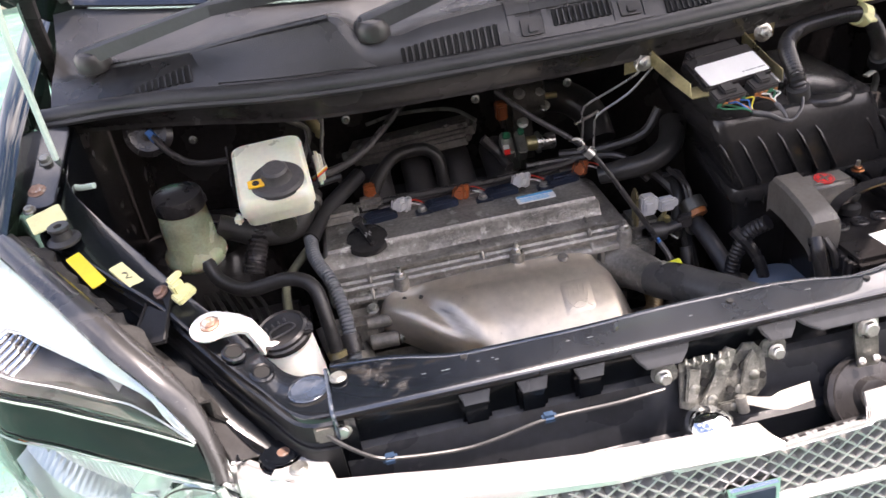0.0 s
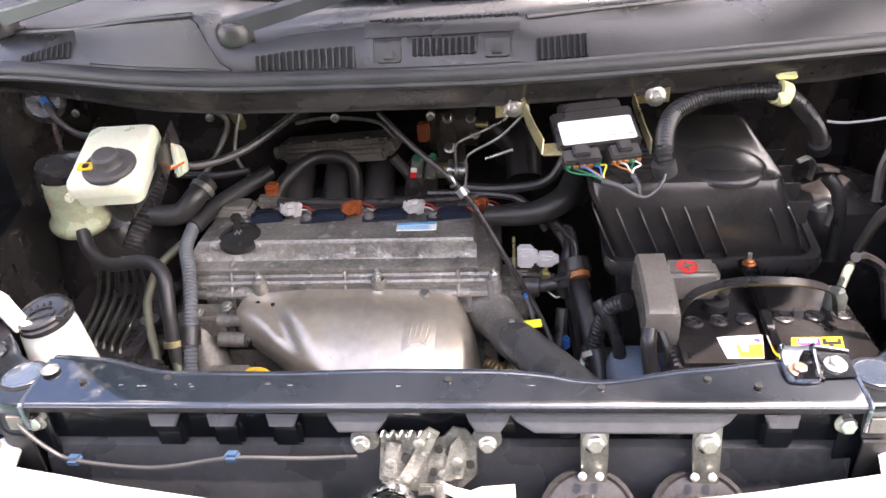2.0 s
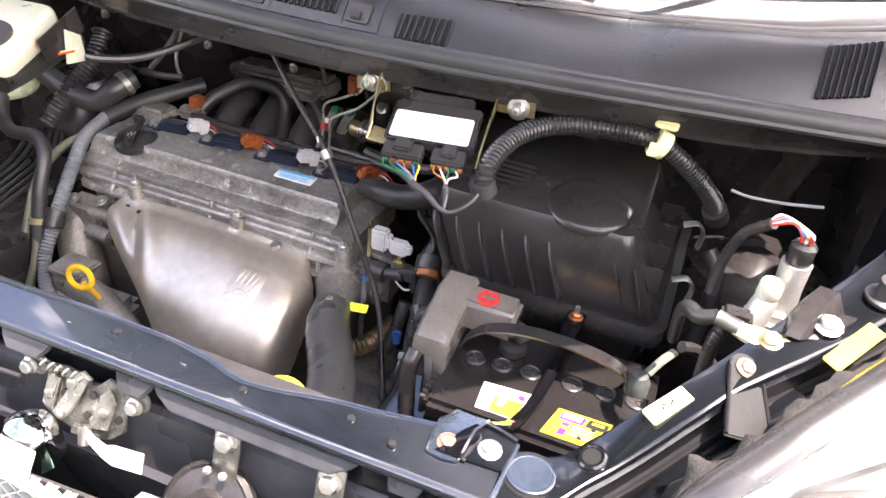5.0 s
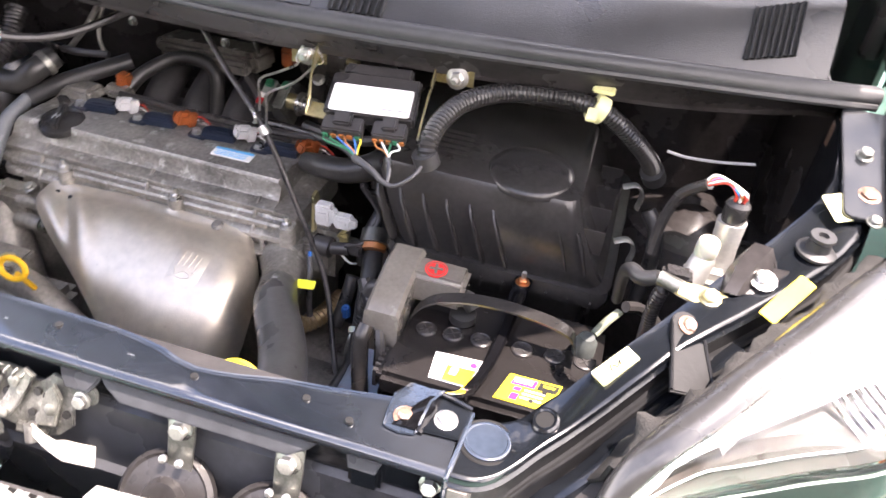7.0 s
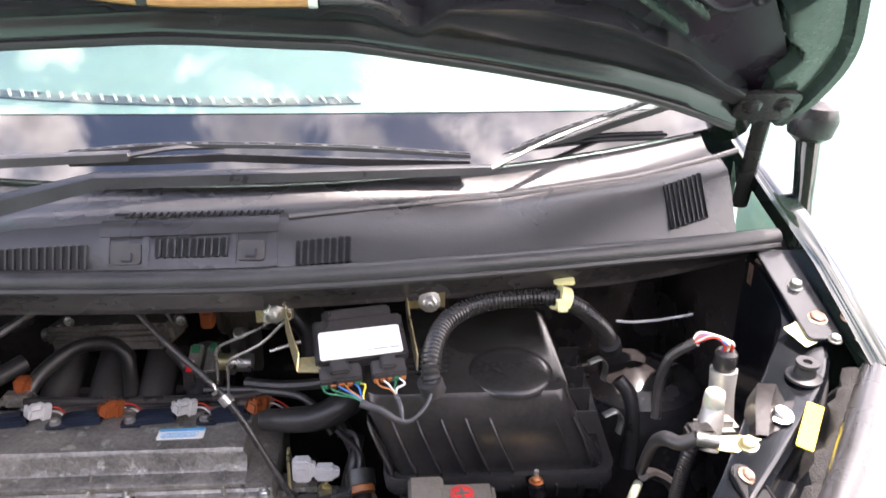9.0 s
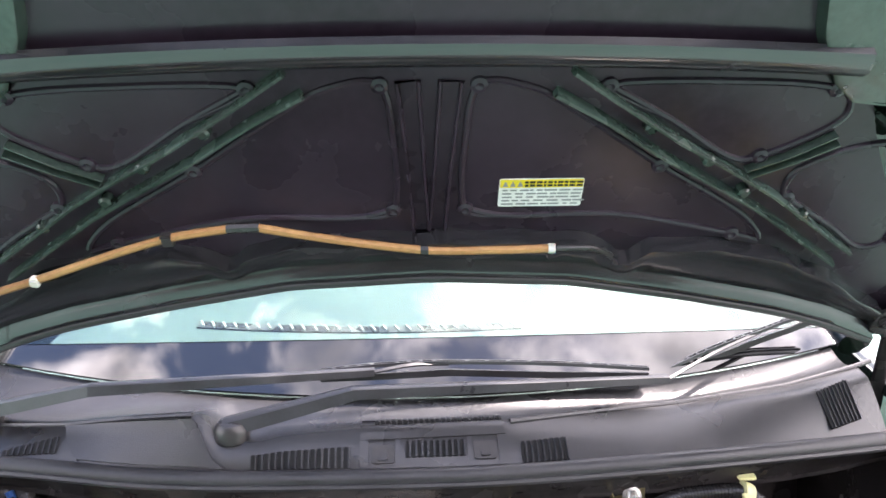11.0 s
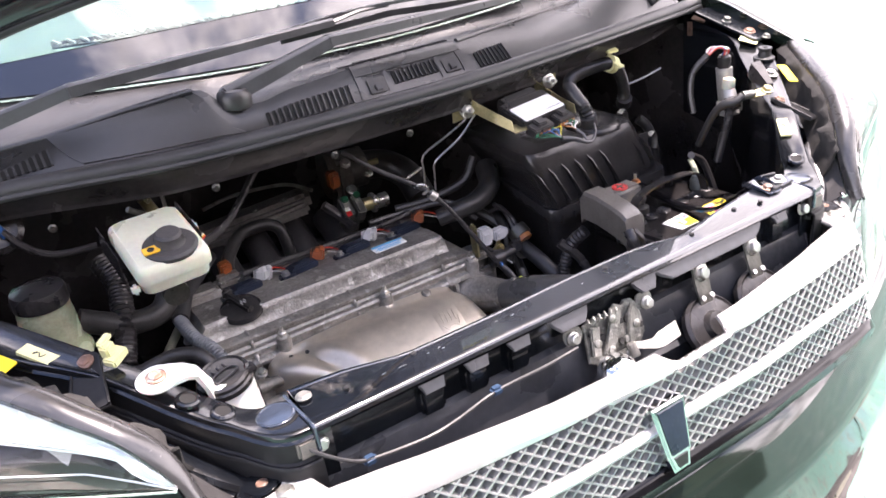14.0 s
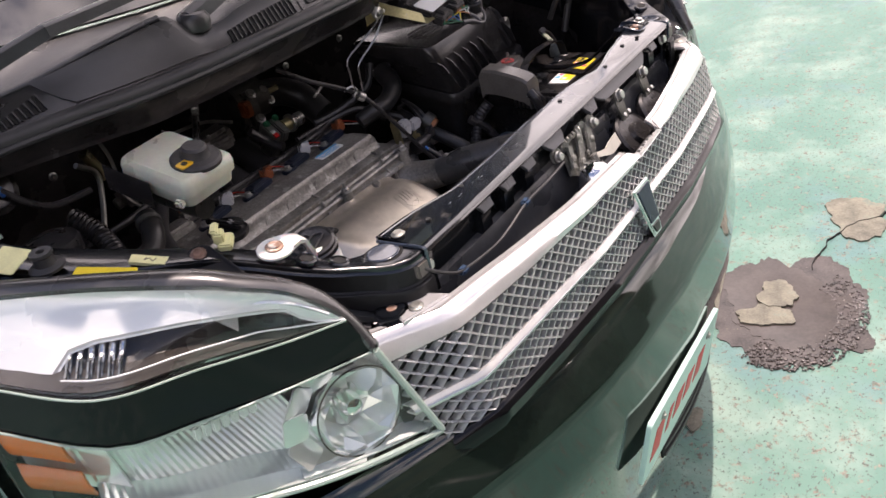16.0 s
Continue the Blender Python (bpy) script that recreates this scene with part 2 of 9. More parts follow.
M["ywhite"] = mat("battery_label_white", (0.80, 0.80, 0.78), 0.35, var=0.05)
M["yellow"] = mat("yellow_print", (0.85, 0.66, 0.03), 0.4, var=0.08)
M["lime"] = mat("lime_yellow_plastic", (0.80, 0.84, 0.05), 0.45, var=0.08)
M["orange"] = mat("orange_yellow_plastic", (0.85, 0.48, 0.02), 0.4, var=0.1)
M["red"] = mat("red_print", (0.62, 0.02, 0.02), 0.4, var=0.1)
M["magenta"] = mat("magenta_print", (0.70, 0.03, 0.22), 0.4, var=0.08)
M["blue"] = mat("light_blue_print", (0.10, 0.42, 0.72), 0.4, var=0.08)
M["ink"] = mat("black_print", (0.015, 0.015, 0.015), 0.45, var=0.1)
M["greyink"] = mat("grey_print", (0.28, 0.29, 0.29), 0.5, var=0.2)
M["paper"] = mat("white_sticker", (0.78, 0.78, 0.76), 0.4, var=0.05, scale=40)
M["tape"] = mat("yellow_masking_tape", (0.74, 0.72, 0.38), 0.65, var=0.12, scale=40, bump=0.3)
M["copper"] = mat("copper_terminal", (0.60, 0.24, 0.10), 0.35, 0.9, var=0.25, scale=60)
M["lead"] = mat("battery_post_lead", (0.12, 0.135, 0.13), 0.6, 0.3, var=0.3, scale=60, bump=0.3)
M["wgreen"] = mat("green_wire", (0.02, 0.16, 0.08), 0.4)
M["wblue"] = mat("blue_wire", (0.03, 0.14, 0.42), 0.4)
M["wyellow"] = mat("yellow_wire", (0.72, 0.58, 0.05), 0.4)
M["worange"] = mat("orange_wire", (0.38, 0.14, 0.04), 0.4)
M["wwhite"] = mat("white_wire", (0.72, 0.72, 0.70), 0.4)
M["wred"] = mat("red_wire", (0.60, 0.05, 0.03), 0.4)
M["tan"] = mat("tan_hose", (0.40, 0.17, 0.05), 0.42, var=0.25, scale=10, tint=(0.44, 0.24, 0.09))
M["mint"] = mat("mint_prop_rod", (0.58, 0.72, 0.62), 0.4, var=0.1)
M["plate"] = mat("mint_sign_plate", (0.50, 0.72, 0.64), 0.4, var=0.05)
M["gastube"] = mat("gold_brown_corrugated_tube", (0.38, 0.28, 0.16), 0.4, 0.7, var=0.3, scale=30)
M["wall"] = mat("beige_wall", (0.62, 0.55, 0.42), 0.8, var=0.15, scale=1.5, bump=0.3, bscale=30)
M["gpanel"] = mat("green_fascia", (0.02, 0.50, 0.22), 0.45, var=0.1, scale=2)
M["darkpipe"] = mat("dark_steel_pipe", (0.10, 0.10, 0.09), 0.35, 0.7, var=0.35, scale=40)
M["taped"] = mat("grey_tape", (0.055, 0.055, 0.058), 0.22, var=0.25, scale=40, bump=0.4)
# near-black colour that paints the shade inside slots, gaps and cracks
M["hole_shade"] = mat("opening_shade_black", (0.003, 0.003, 0.003), 0.8, var=0.2)
M["facade"] = mat("brown_facade", (0.10, 0.07, 0.05), 0.8, var=0.25, scale=1.2, bump=0.3, bscale=25)
M["facade_glass"] = mat("dark_window_glass", (0.02, 0.025, 0.03), 0.08, var=0.2)


# ---- helpers for meshes ----
def thing(name, loc, label, category, group="", kind=""):
    ob = new(name)
    ob.empty_display_size = 0.05
    ob.location = loc
    return tagged(ob, label, category, group, kind)


def base_of(ob):
    p = Vector((0, 0, 0))
    while ob:
        p += ob.location
        ob = ob.parent
    return p


def finish(me, material, flat=False):
    me.materials.append(material)
    if not flat:
        for f in me.polygons:
            f.use_smooth = True
        me.set_sharp_from_angle(angle=radians(38))


def part(name, bm, material, parent, label="", flat=False):
    """One mesh object from a bmesh in world places, under a thing or a part."""
    me = bpy.data.meshes.new(name)
    off = base_of(parent)
    bmesh.ops.translate(bm, verts=bm.verts, vec=-off)
    bmesh.ops.recalc_face_normals(bm, faces=bm.faces)
    bm.to_mesh(me)
    bm.free()
    finish(me, material, flat)
    ob = new(name, me)
    ob.parent = parent
    return tagged(ob, label)


def single(name, bm, material, label, category, group="", kind="", loc=None):
    """A thing that is one mesh; its origin lies at the middle of its foot."""
    me = bpy.data.meshes.new(name)
    co = np.array([v.co for v in bm.verts])
    at = Vector(loc) if loc else Vector((*(co[:, :2].min(0) + co[:, :2].max(0)) / 2, co[:, 2].min()))
    bmesh.ops.translate(bm, verts=bm.verts, vec=-at)
    bmesh.ops.recalc_face_normals(bm, faces=bm.faces)
    bm.to_mesh(me)
    bm.free()
    finish(me, material)
    ob = new(name, me)
    ob.location = at
    return tagged(ob, label, category, group, kind)


def nbm():
    return bmesh.new()


def merge(bm, tmp, m=None):
    if m is not None:
        bmesh.ops.transform(tmp, matrix=m, verts=tmp.verts)
    me = bpy.data.meshes.new("tmp")
    tmp.to_mesh(me)
    tmp.free()
    bm.from_mesh(me)
    bpy.data.meshes.remove(me)
    return bm


def frame_of(c, xdir=(1, 0, 0), zdir=(0, 0, 1)):
    """A pose at c whose z is zdir and whose x is as near xdir as can be."""
    z = Vector(zdir).normalized()
    x = Vector(xdir)
    x = (x - z * x.dot(z)).normalized()
    y = z.cross(x)
    m = Matrix((x, y, z)).transposed().to_4x4()
    m.translation = Vector(c)
    return m


def box(bm, c, size, bevel=0.0, m=None, seg=2, taper=(1, 1)):
    """A bevelled box; taper narrows its top in x and y."""
    t = bmesh.new()
    bmesh.ops.create_cube(t, size=1)
    for v in t.verts:
        k = v.co.z > 0
        v.co = Vector((v.co.x * size[0] * (taper[0] if k else 1), v.co.y * size[1] * (taper[1] if k else 1), v.co.z * size[2]))
    if bevel:
        bmesh.ops.bevel(t, geom=t.edges[:], offset=bevel, segments=seg, affect="EDGES", clamp_overlap=True)
    mm = m @ Matrix.Translation(c) if m is not None else Matrix.Translation(c)
    return merge(bm, t, mm)


def prism(bm, outline, z0, z1, m=None, bevel=0.0, seg=2):
    """An outline in the plane, drawn up from z0 to z1."""
    t = bmesh.new()
    lo = [t.verts.new((x, y, z0)) for x, y in outline]
    hi = [t.verts.new((x, y, z1)) for x, y in outline]
    t.faces.new(lo[::-1])
    t.faces.new(hi)
    n = len(lo)
    for i in range(n):
        t.faces.new((lo[i], lo[(i + 1) % n], hi[(i + 1) % n], hi[i]))
    if bevel:
        rim = [e for e in t.edges if abs(e.verts[0].co.z - e.verts[1].co.z) < 1e-7]
        bmesh.ops.bevel(t, geom=rim, offset=bevel, segments=seg, affect="EDGES", clamp_overlap=True)
    return merge(bm, t, m if m is not None else Matrix())


def rounded(w, h, r, n=4, cx=0.0, cy=0.0):
    """A rectangle's outline with round corners."""
    out = []
    for sx, sy, a in ((1, 1, 0), (-1, 1, 90), (-1, -1, 180), (1, -1, 270)):
        for k in range(n + 1):
            t = radians(a + 90 * k / n)
            out.append((cx + sx * (w / 2 - r) + r * math.cos(t), cy + sy * (h / 2 - r) + r * math.sin(t)))
    return out


def smooth(pts, n=6):
    """A Catmull-Rom line through the points."""
    p = [Vector(q) for q in pts]
    if len(p) < 3:
        return p
    p = [2 * p[0] - p[1], *p, 2 * p[-1] - p[-2]]
    out = []
    for i in range(1, len(p) - 2):
        a, b, c, d = p[i - 1 : i + 3]
        for k in range(n):
            t = k / n
            out.append(0.5 * (2 * b + (c - a) * t + (2 * a - 5 * b + 4 * c - d) * t * t + (3 * b - a - 3 * c + d) * t**3))
    return out + [p[-2]]


def tube(bm, pts, r, seg=10, n=6, ribs=0.0, pitch=0.006, flat=1.0, straight=False):
    """A tube along a line; r is one radius or one a point; ribs raises rings every pitch metres."""
    line = [Vector(q) for q in pts] if straight else smooth(pts, n)
    rr = [r] * len(line) if not isinstance(r, (list, tuple)) else list(np.interp(np.linspace(0, 1, len(line)), np.linspace(0, 1, len(r)), r))
    if ribs:
        d = np.r_[0, np.cumsum([(b - a).length for a, b in zip(line, line[1:])])]
        count = max(4, int(d[-1] / (pitch / 4)))
        s = np.linspace(0, d[-1], count)
        c = np.array([tuple(v) for v in line])
        q = [Vector((np.interp(u, d, c[:, 0]), np.interp(u, d, c[:, 1]), np.interp(u, d, c[:, 2]))) for u in s]
        rr = [np.interp(u, d, rr) + ribs * (0.5 + 0.5 * math.cos(2 * math.pi * u / pitch)) for u in s]
        line = q
    t0 = (line[1] - line[0]).normalized()
    up = Vector((0, 0, 1)) if abs(t0.z) < 0.9 else Vector((1, 0, 0))
    nrm = (up - t0 * up.dot(t0)).normalized()
    rings = []
    for i, p in enumerate(line):
        t = (line[min(i + 1, len(line) - 1)] - line[max(i - 1, 0)]).normalized()
        nrm = (nrm - t * nrm.dot(t)).normalized()
        bi = t.cross(nrm)
        rings.append([bm.verts.new(p + (nrm * math.cos(a) * flat + bi * math.sin(a)) * rr[i]) for a in (2 * math.pi * k / seg for k in range(seg))])
    for a, b in zip(rings, rings[1:]):
        for k in range(seg):
            bm.faces.new((a[k], a[(k + 1) % seg], b[(k + 1) % seg], b[k]))
    bm.faces.new(rings[0][::-1])
    bm.faces.new(rings[-1])
    return bm


def lathe(bm, c, axis, profile, seg=20, xdir=(1, 0, 0.01)):
    """A turned body: profile of (radius, height along the axis)."""
    m = frame_of(c, xdir if abs(Vector(axis).normalized().dot(Vector(xdir).normalized())) < 0.95 else (0, 1, 0.01), axis)
    rings = []
    for r, h in profile:
        rings.append([bm.verts.new(m @ Vector((r * math.cos(a), r * math.sin(a), h))) for a in (2 * math.pi * k / seg for k in range(seg))])
    for a, b in zip(rings, rings[1:]):
        for k in range(seg):
            bm.faces.new((a[k], a[(k + 1) % seg], b[(k + 1) % seg], b[k]))
    bm.faces.new(rings[0][::-1])
    bm.faces.new(rings[-1])
    return bm


def sheet(bm, rows, th, out=(0, 0, 1)):
    """A curved sheet from rows of places, th thick, away from the side out."""
    g = [[Vector(p) for p in row] for row in rows]
    nr, nc = len(g), len(g[0])
    o = Vector(out)
    top, low = [], []
    for i in range(nr):
        tr, lr = [], []
        for j in range(nc):
            du = g[min(i + 1, nr - 1)][j] - g[max(i - 1, 0)][j]
            dv = g[i][min(j + 1, nc - 1)] - g[i][max(j - 1, 0)]
            n = du.cross(dv)
            n = n.normalized() if n.length > 1e-9 else o.normalized()
            if n.dot(o) < 0:
                n = -n
            tr.append(bm.verts.new(g[i][j]))
            lr.append(bm.verts.new(g[i][j] - n * th))
        top.append(tr)
        low.append(lr)
    for i in range(nr - 1):
        for j in range(nc - 1):
            bm.faces.new((top[i][j], top[i][j + 1], top[i + 1][j + 1], top[i + 1][j]))
            bm.faces.new((low[i][j], low[i + 1][j], low[i + 1][j + 1], low[i][j + 1]))
    edge = [(i, 0) for i in range(nr)] + [(nr - 1, j) for j in range(1, nc)] + [(i, nc - 1) for i in range(nr - 2, -1, -1)] + [(0, j) for j in range(nc - 2, 0, -1)]
    for (a, b), (c, d) in zip(edge, edge[1:] + edge[:1]):
        bm.faces.new((top[a][b], low[a][b], low[c][d], top[c][d]))
    return bm


def loft(bm, loops, cap=True):
    rings = [[bm.verts.new(p) for p in loop] for loop in loops]
    n = len(rings[0])
    for a, b in zip(rings, rings[1:]):
        for k in range(n):
            bm.faces.new((a[k], a[(k + 1) % n], b[(k + 1) % n], b[k]))
    if cap:
        bm.faces.new(rings[0][::-1])
        bm.faces.new(rings[-1])
    return bm


def hexbolt(bm, c, axis=(0, 0, 1), r=0.007, h=0.006, washer=1.5):
    """A flanged hexagon bolt head."""
    m = frame_of(c, (1, 0.2, 0.1), axis)
    t = bmesh.new()
    rings = []
    w = r * washer
    for rad, z, hexa in ((w, 0, 0), (w, 0.0015, 0), (r * 1.02, 0.0025, 0), (r, 0.0026, 1), (r, h, 1), (r * 0.8, h + 0.0012, 1)):
        rings.append([t.verts.new(((rad * (1.0 if not hexa or k % 2 == 0 else 0.9)) * math.cos(k * math.pi / 6), (rad * (1.0 if not hexa or k % 2 == 0 else 0.9)) * math.sin(k * math.pi / 6), z)) for k in range(12)])
    for a, b in zip(rings, rings[1:]):
        for k in range(12):
            t.faces.new((a[k], a[(k + 1) % 12], b[(k + 1) % 12], b[k]))
    t.faces.new(rings[0][::-1])
    t.faces.new(rings[-1])
    return merge(bm, t, m)


def lerp(xs, table):
    """Linear reading of a small table of (x, value)."""
    return float(np.interp(xs, [a for a, _ in table], [b for _, b in table]))


# ---- ground and surroundings ----
def ground_material():
    m = bpy.data.materials.new("worn_green_paint_concrete")
    m.use_nodes = True
    n, l = m.node_tree.nodes, m.node_tree.links
    b = n["Principled BSDF"]
    tc = n.new("ShaderNodeTexCoord")

    def noise_at(scale, detail=8.0, rough=0.6):
        t = n.new("ShaderNodeTexNoise")
        t.inputs["Scale"].default_value, t.inputs["Detail"].default_value, t.inputs["Roughness"].default_value = scale, detail, rough
        l.new(tc.outputs["Object"], t.inputs["Vector"])
        return t.outputs["Fac"]

    def ramp(fac, a, b_, ca, cb):
        r = n.new("ShaderNodeValToRGB")
        r.color_ramp.elements[0].position, r.color_ramp.elements[1].position = a, b_
        r.color_ramp.elements[0].color, r.color_ramp.elements[1].color = (*ca, 1), (*cb, 1)
        l.new(fac, r.inputs["Fac"])
        return r.outputs["Color"]

    def mix(f, a, c):
        x = n.new("ShaderNodeMix")
        x.data_type = "RGBA"
        l.new(f, x.inputs["Factor"])
        l.new(a, x.inputs["A"])
        l.new(c, x.inputs["B"])
        return x.outputs["Result"]

    base = ramp(noise_at(1.6), 0.35, 0.7, (0.066, 0.192, 0.150), (0.128, 0.268, 0.206))
    pale = ramp(noise_at(7.0), 0.4, 0.6, (0.150, 0.272, 0.220), (0.215, 0.330, 0.272))
    c = mix(ramp(noise_at(3.1), 0.48, 0.62, (0, 0, 0), (1, 1, 1)), base, pale)
    blue = ramp(noise_at(4.0), 0.4, 0.6, (0.078, 0.195, 0.195), (0.130, 0.245, 0.240))
    c = mix(ramp(noise_at(2.3, 5), 0.56, 0.66, (0, 0, 0), (0.7, 0.7, 0.7)), c, blue)
    chips = ramp(noise_at(34.0, 10, 0.75), 0.56, 0.60, (0, 0, 0), (1, 1, 1))
    stone = ramp(noise_at(60.0), 0.4, 0.6, (0.09, 0.085, 0.065), (0.24, 0.225, 0.175))
    c = mix(chips, c, stone)
    chips2 = ramp(noise_at(9.0, 12, 0.8), 0.60, 0.63, (0, 0, 0), (1, 1, 1))
    c = mix(chips2, c, stone)
    dark = ramp(noise_at(30.0), 0.4, 0.6, (0.03, 0.045, 0.04), (0.08, 0.09, 0.075))
    c = mix(ramp(noise_at(85.0, 6, 0.75), 0.575, 0.61, (0, 0, 0), (1, 1, 1)), c, dark)
    c = mix(ramp(noise_at(0.9, 12, 0.85), 0.60, 0.70, (0, 0, 0), (0.6, 0.6, 0.6)), c, stone)
    l.new(c, b.inputs["Base Color"])
    b.inputs["Roughness"].default_value = 0.55
    bp = n.new("ShaderNodeBump")
    bp.inputs["Strength"].default_value, bp.inputs["Distance"].default_value = 0.5, 0.004
    l.new(noise_at(45.0), bp.inputs["Height"])
    l.new(bp.outputs["Normal"], b.inputs["Normal"])
    return m


M["ground"] = ground_material()
M["bare"] = mat("bare_concrete", (0.180, 0.172, 0.130), 0.75, var=0.5, scale=14, bump=0.8, bscale=60, spot=(0.16, 0.20, 0.16), spot_at=0.6, spot_scale=14)
M["wet"] = mat("wet_gravel_concrete", (0.056, 0.047, 0.042), 0.14, var=0.6, scale=13, bump=0.35, bscale=130, rvar=0.10, spot=(0.13, 0.11, 0.085), spot_at=0.62, spot_scale=60)
M["water"] = mat("still_water", (0.056, 0.046, 0.040), 0.03, var=0.4, scale=9, rvar=0.03)

g = nbm()
grid_n = 20
for v in bmesh.ops.create_grid(g, x_segments=grid_n, y_segments=grid_n, size=150)["verts"]:
    pass
single("ground", g, M["ground"], "worn green-painted concrete yard with chips and stains", "ground", kind="structure", loc=(0, 0, 0))


def blot(cx, cy, r, seed, squash=1.0, turn=0.0, n=40, rag=0.3):
    """A ragged outline round a place."""
    rnd = random.Random(seed)
    ph = [rnd.uniform(0, 6.28) for _ in range(8)]
    out = []
    for k in range(n):
        a = 2 * math.pi * k / n
        q = r * (1 + rag * sum(math.sin((j + 2) * a + ph[j]) / (j + 1.6) for j in range(8)) * 0.5)
        q *= 1 + 0.14 * noise.noise(Vector((2.3 * math.cos(a), 2.3 * math.sin(a), seed))) + 0.07 * noise.noise(Vector((6.1 * math.cos(a), 6.1 * math.sin(a), seed + 0.4))) + 0.06 * noise.noise(Vector((13 * math.cos(a), 13 * math.sin(a), seed + 0.7))) + 0.03 * noise.noise(Vector((31 * math.cos(a), 31 * math.sin(a), seed + 0.2)))
        x, y = q * math.cos(a), q * squash * math.sin(a)
        out.append((cx + x * math.cos(turn) - y * math.sin(turn), cy + x * math.sin(turn) + y * math.cos(turn)))
    return out


wet = single("wet_patch", prism(nbm(), blot(0.85, -0.160, 0.245, 5, 0.80, 0.5, n=420, rag=0.40), -0.004, 0.003), M["wet"],
             "dark wet patch of bare gravelly concrete on the green yard", "puddle")
single("bare_patch", prism(nbm(), blot(0.908, -0.117, 0.062, 9, 0.85, 0.6, n=90, rag=0.40), 0.001, 0.011), M["bare"],
       "raised chip of bare concrete in the wet patch", "concrete patch", "bare patches")
single("bare_patch", prism(nbm(), blot(0.803, -0.112, 0.070, 12, 0.70, -1.0, n=90, rag=0.40), 0.001, 0.009), M["bare"],
       "sunken chip of bare concrete in the wet patch", "concrete patch", "bare patches")
single("bare_patch", prism(nbm(), blot(1.385, -0.240, 0.122, 14, 0.72, 0.2, n=90, rag=0.4), -0.003, 0.006), M["bare"],
       "patch of bare concrete where the green paint has worn off", "concrete patch", "bare patches")
single("bare_patch", prism(nbm(), blot(0.36, -0.06, 0.035, 21, 0.7, 0.2, rag=0.5), -0.003, 0.005), M["bare"],
       "small bare spot in the green paint beside the bumper", "concrete patch", "bare patches")

line = smooth([(1.62, -0.40, 0), (1.50, -0.345, 0), (1.411, -0.305, 0), (1.356, -0.249, 0), (1.294, -0.212, 0), (1.232, -0.190, 0), (1.179, -0.181, 0), (1.106, -0.171, 0), (1.06, -0.176, 0)], 8)
side = [Vector((0.35, 0.94, 0)) * (0.0014 + 0.0012 * noise.noise(p * 40)) for p in line]
line = [p + Vector((0.35, 0.94, 0)) * 0.012 * noise.noise(p * 25) for p in line]
single("ground_crack", prism(nbm(), [(p + q).xy for p, q in zip(line, side)] + [(p - q).xy for p, q in zip(line, side)][::-1], -0.004, 0.0075), M["hole_shade"],
       "thin dark crack in the yard's concrete", "crack", kind="structure")
single("puddle", prism(nbm(), blot(0.880, -0.140, 0.208, 31, 0.76, 0.45, n=260, rag=0.34), 0.001, 0.0042), M["water"],
       "still shallow puddle on the wet patch, mirroring the sky", "puddle")
rnd = random.Random(44)
t = nbm()
for _ in range(900):
    a, q = rnd.uniform(2.7, 5.9), 0.240 * math.sqrt(rnd.uniform(0.35, 1))
    r = rnd.uniform(0.0015, 0.0055)
    p = Vector((0.83 + q * math.cos(a), -0.175 + 0.78 * q * math.sin(a), 0.003))
    loft(t, [[p + Vector((r * k * math.cos(b), r * k * math.sin(b), z)) for b in (0, 1.3, 2.4, 3.6, 5.0)] for k, z in ((1, 0), (0.9, r * 0.5), (0.35, r * 0.8))])
single("pebbles", t, M["wet"], "wet gravel grains lying in the wet patch", "gravel", kind="stuff")
# parked car that the bumper mirrors
pc_ = thing("parked_car", (0.8, -4.0, 0), "dark brown parked car across the yard", "car")
prof = [(-2.1, 0.25), (-2.15, 0.70), (-1.9, 0.88), (-1.1, 0.98), (-0.55, 1.42), (0.9, 1.46), (1.6, 1.02), (2.1, 0.95), (2.15, 0.45), (2.05, 0.25)]
t = nbm()
loft(t, [[(0.8 + x * k, y, 0.25 + (z - 0.25) * h) for x, z in prof] for y, k, h in ((-3.12, 0.97, 0.93), (-3.16, 0.99, 0.97), (-3.25, 1.0, 1.0), (-4.6, 1.0, 1.0), (-4.75, 0.97, 0.95))])
part("body", t, mat("brown_car_paint", (0.030, 0.018, 0.014), 0.15, var=0.3, coat=0.5), pc_)
for x in (-0.55, 1.35):
    t = nbm()
    box(t, (0.8 + x, -3.13, 1.16), (0.95, 0.06, 0.30), 0.03, None, 2, (0.75, 1))
    part("window", t, M["facade_glass"], pc_, "dark side window")
for x in (-1.3, 1.35):
    t = nbm()
    lathe(t, (0.8 + x, -3.20, 0.31), (0, 1, 0), [(0.31, 0), (0.31, 0.10), (0.28, 0.13), (0.20, 0.12), (0.05, 0.13)], 24)
    part("wheel", t, M["rubber"], pc_)
for x, mt in ((-2.08, "red"), (2.08, "ywhite")):
    t = nbm()
    box(t, (0.8 + x, -3.16, 0.78), (0.16, 0.12, 0.16), 0.02)
    part("lamp", t, M[mt], pc_)
# unseen building added to darken reflections; its height keeps out horizon haze
fac = thing("opposite_building", (1.0, -12.0, 0), "unseen brown building with dark windows, assumed from dark reflections", "building")
t = nbm()
box(t, (0.0, -12.5, 3.2), (20.0, 3.0, 6.4), 0.02)
part("wall", t, M["facade"], fac)
for k in range(7):
    t = nbm()
    box(t, (-5.6 + k * 2.2, -10.98, 1.5 + 0.3 * (k % 2)), (1.3, 0.05, 1.6 + 0.5 * (k % 2)), 0.01)
    part("window", t, M["facade_glass"], fac, "dark window")
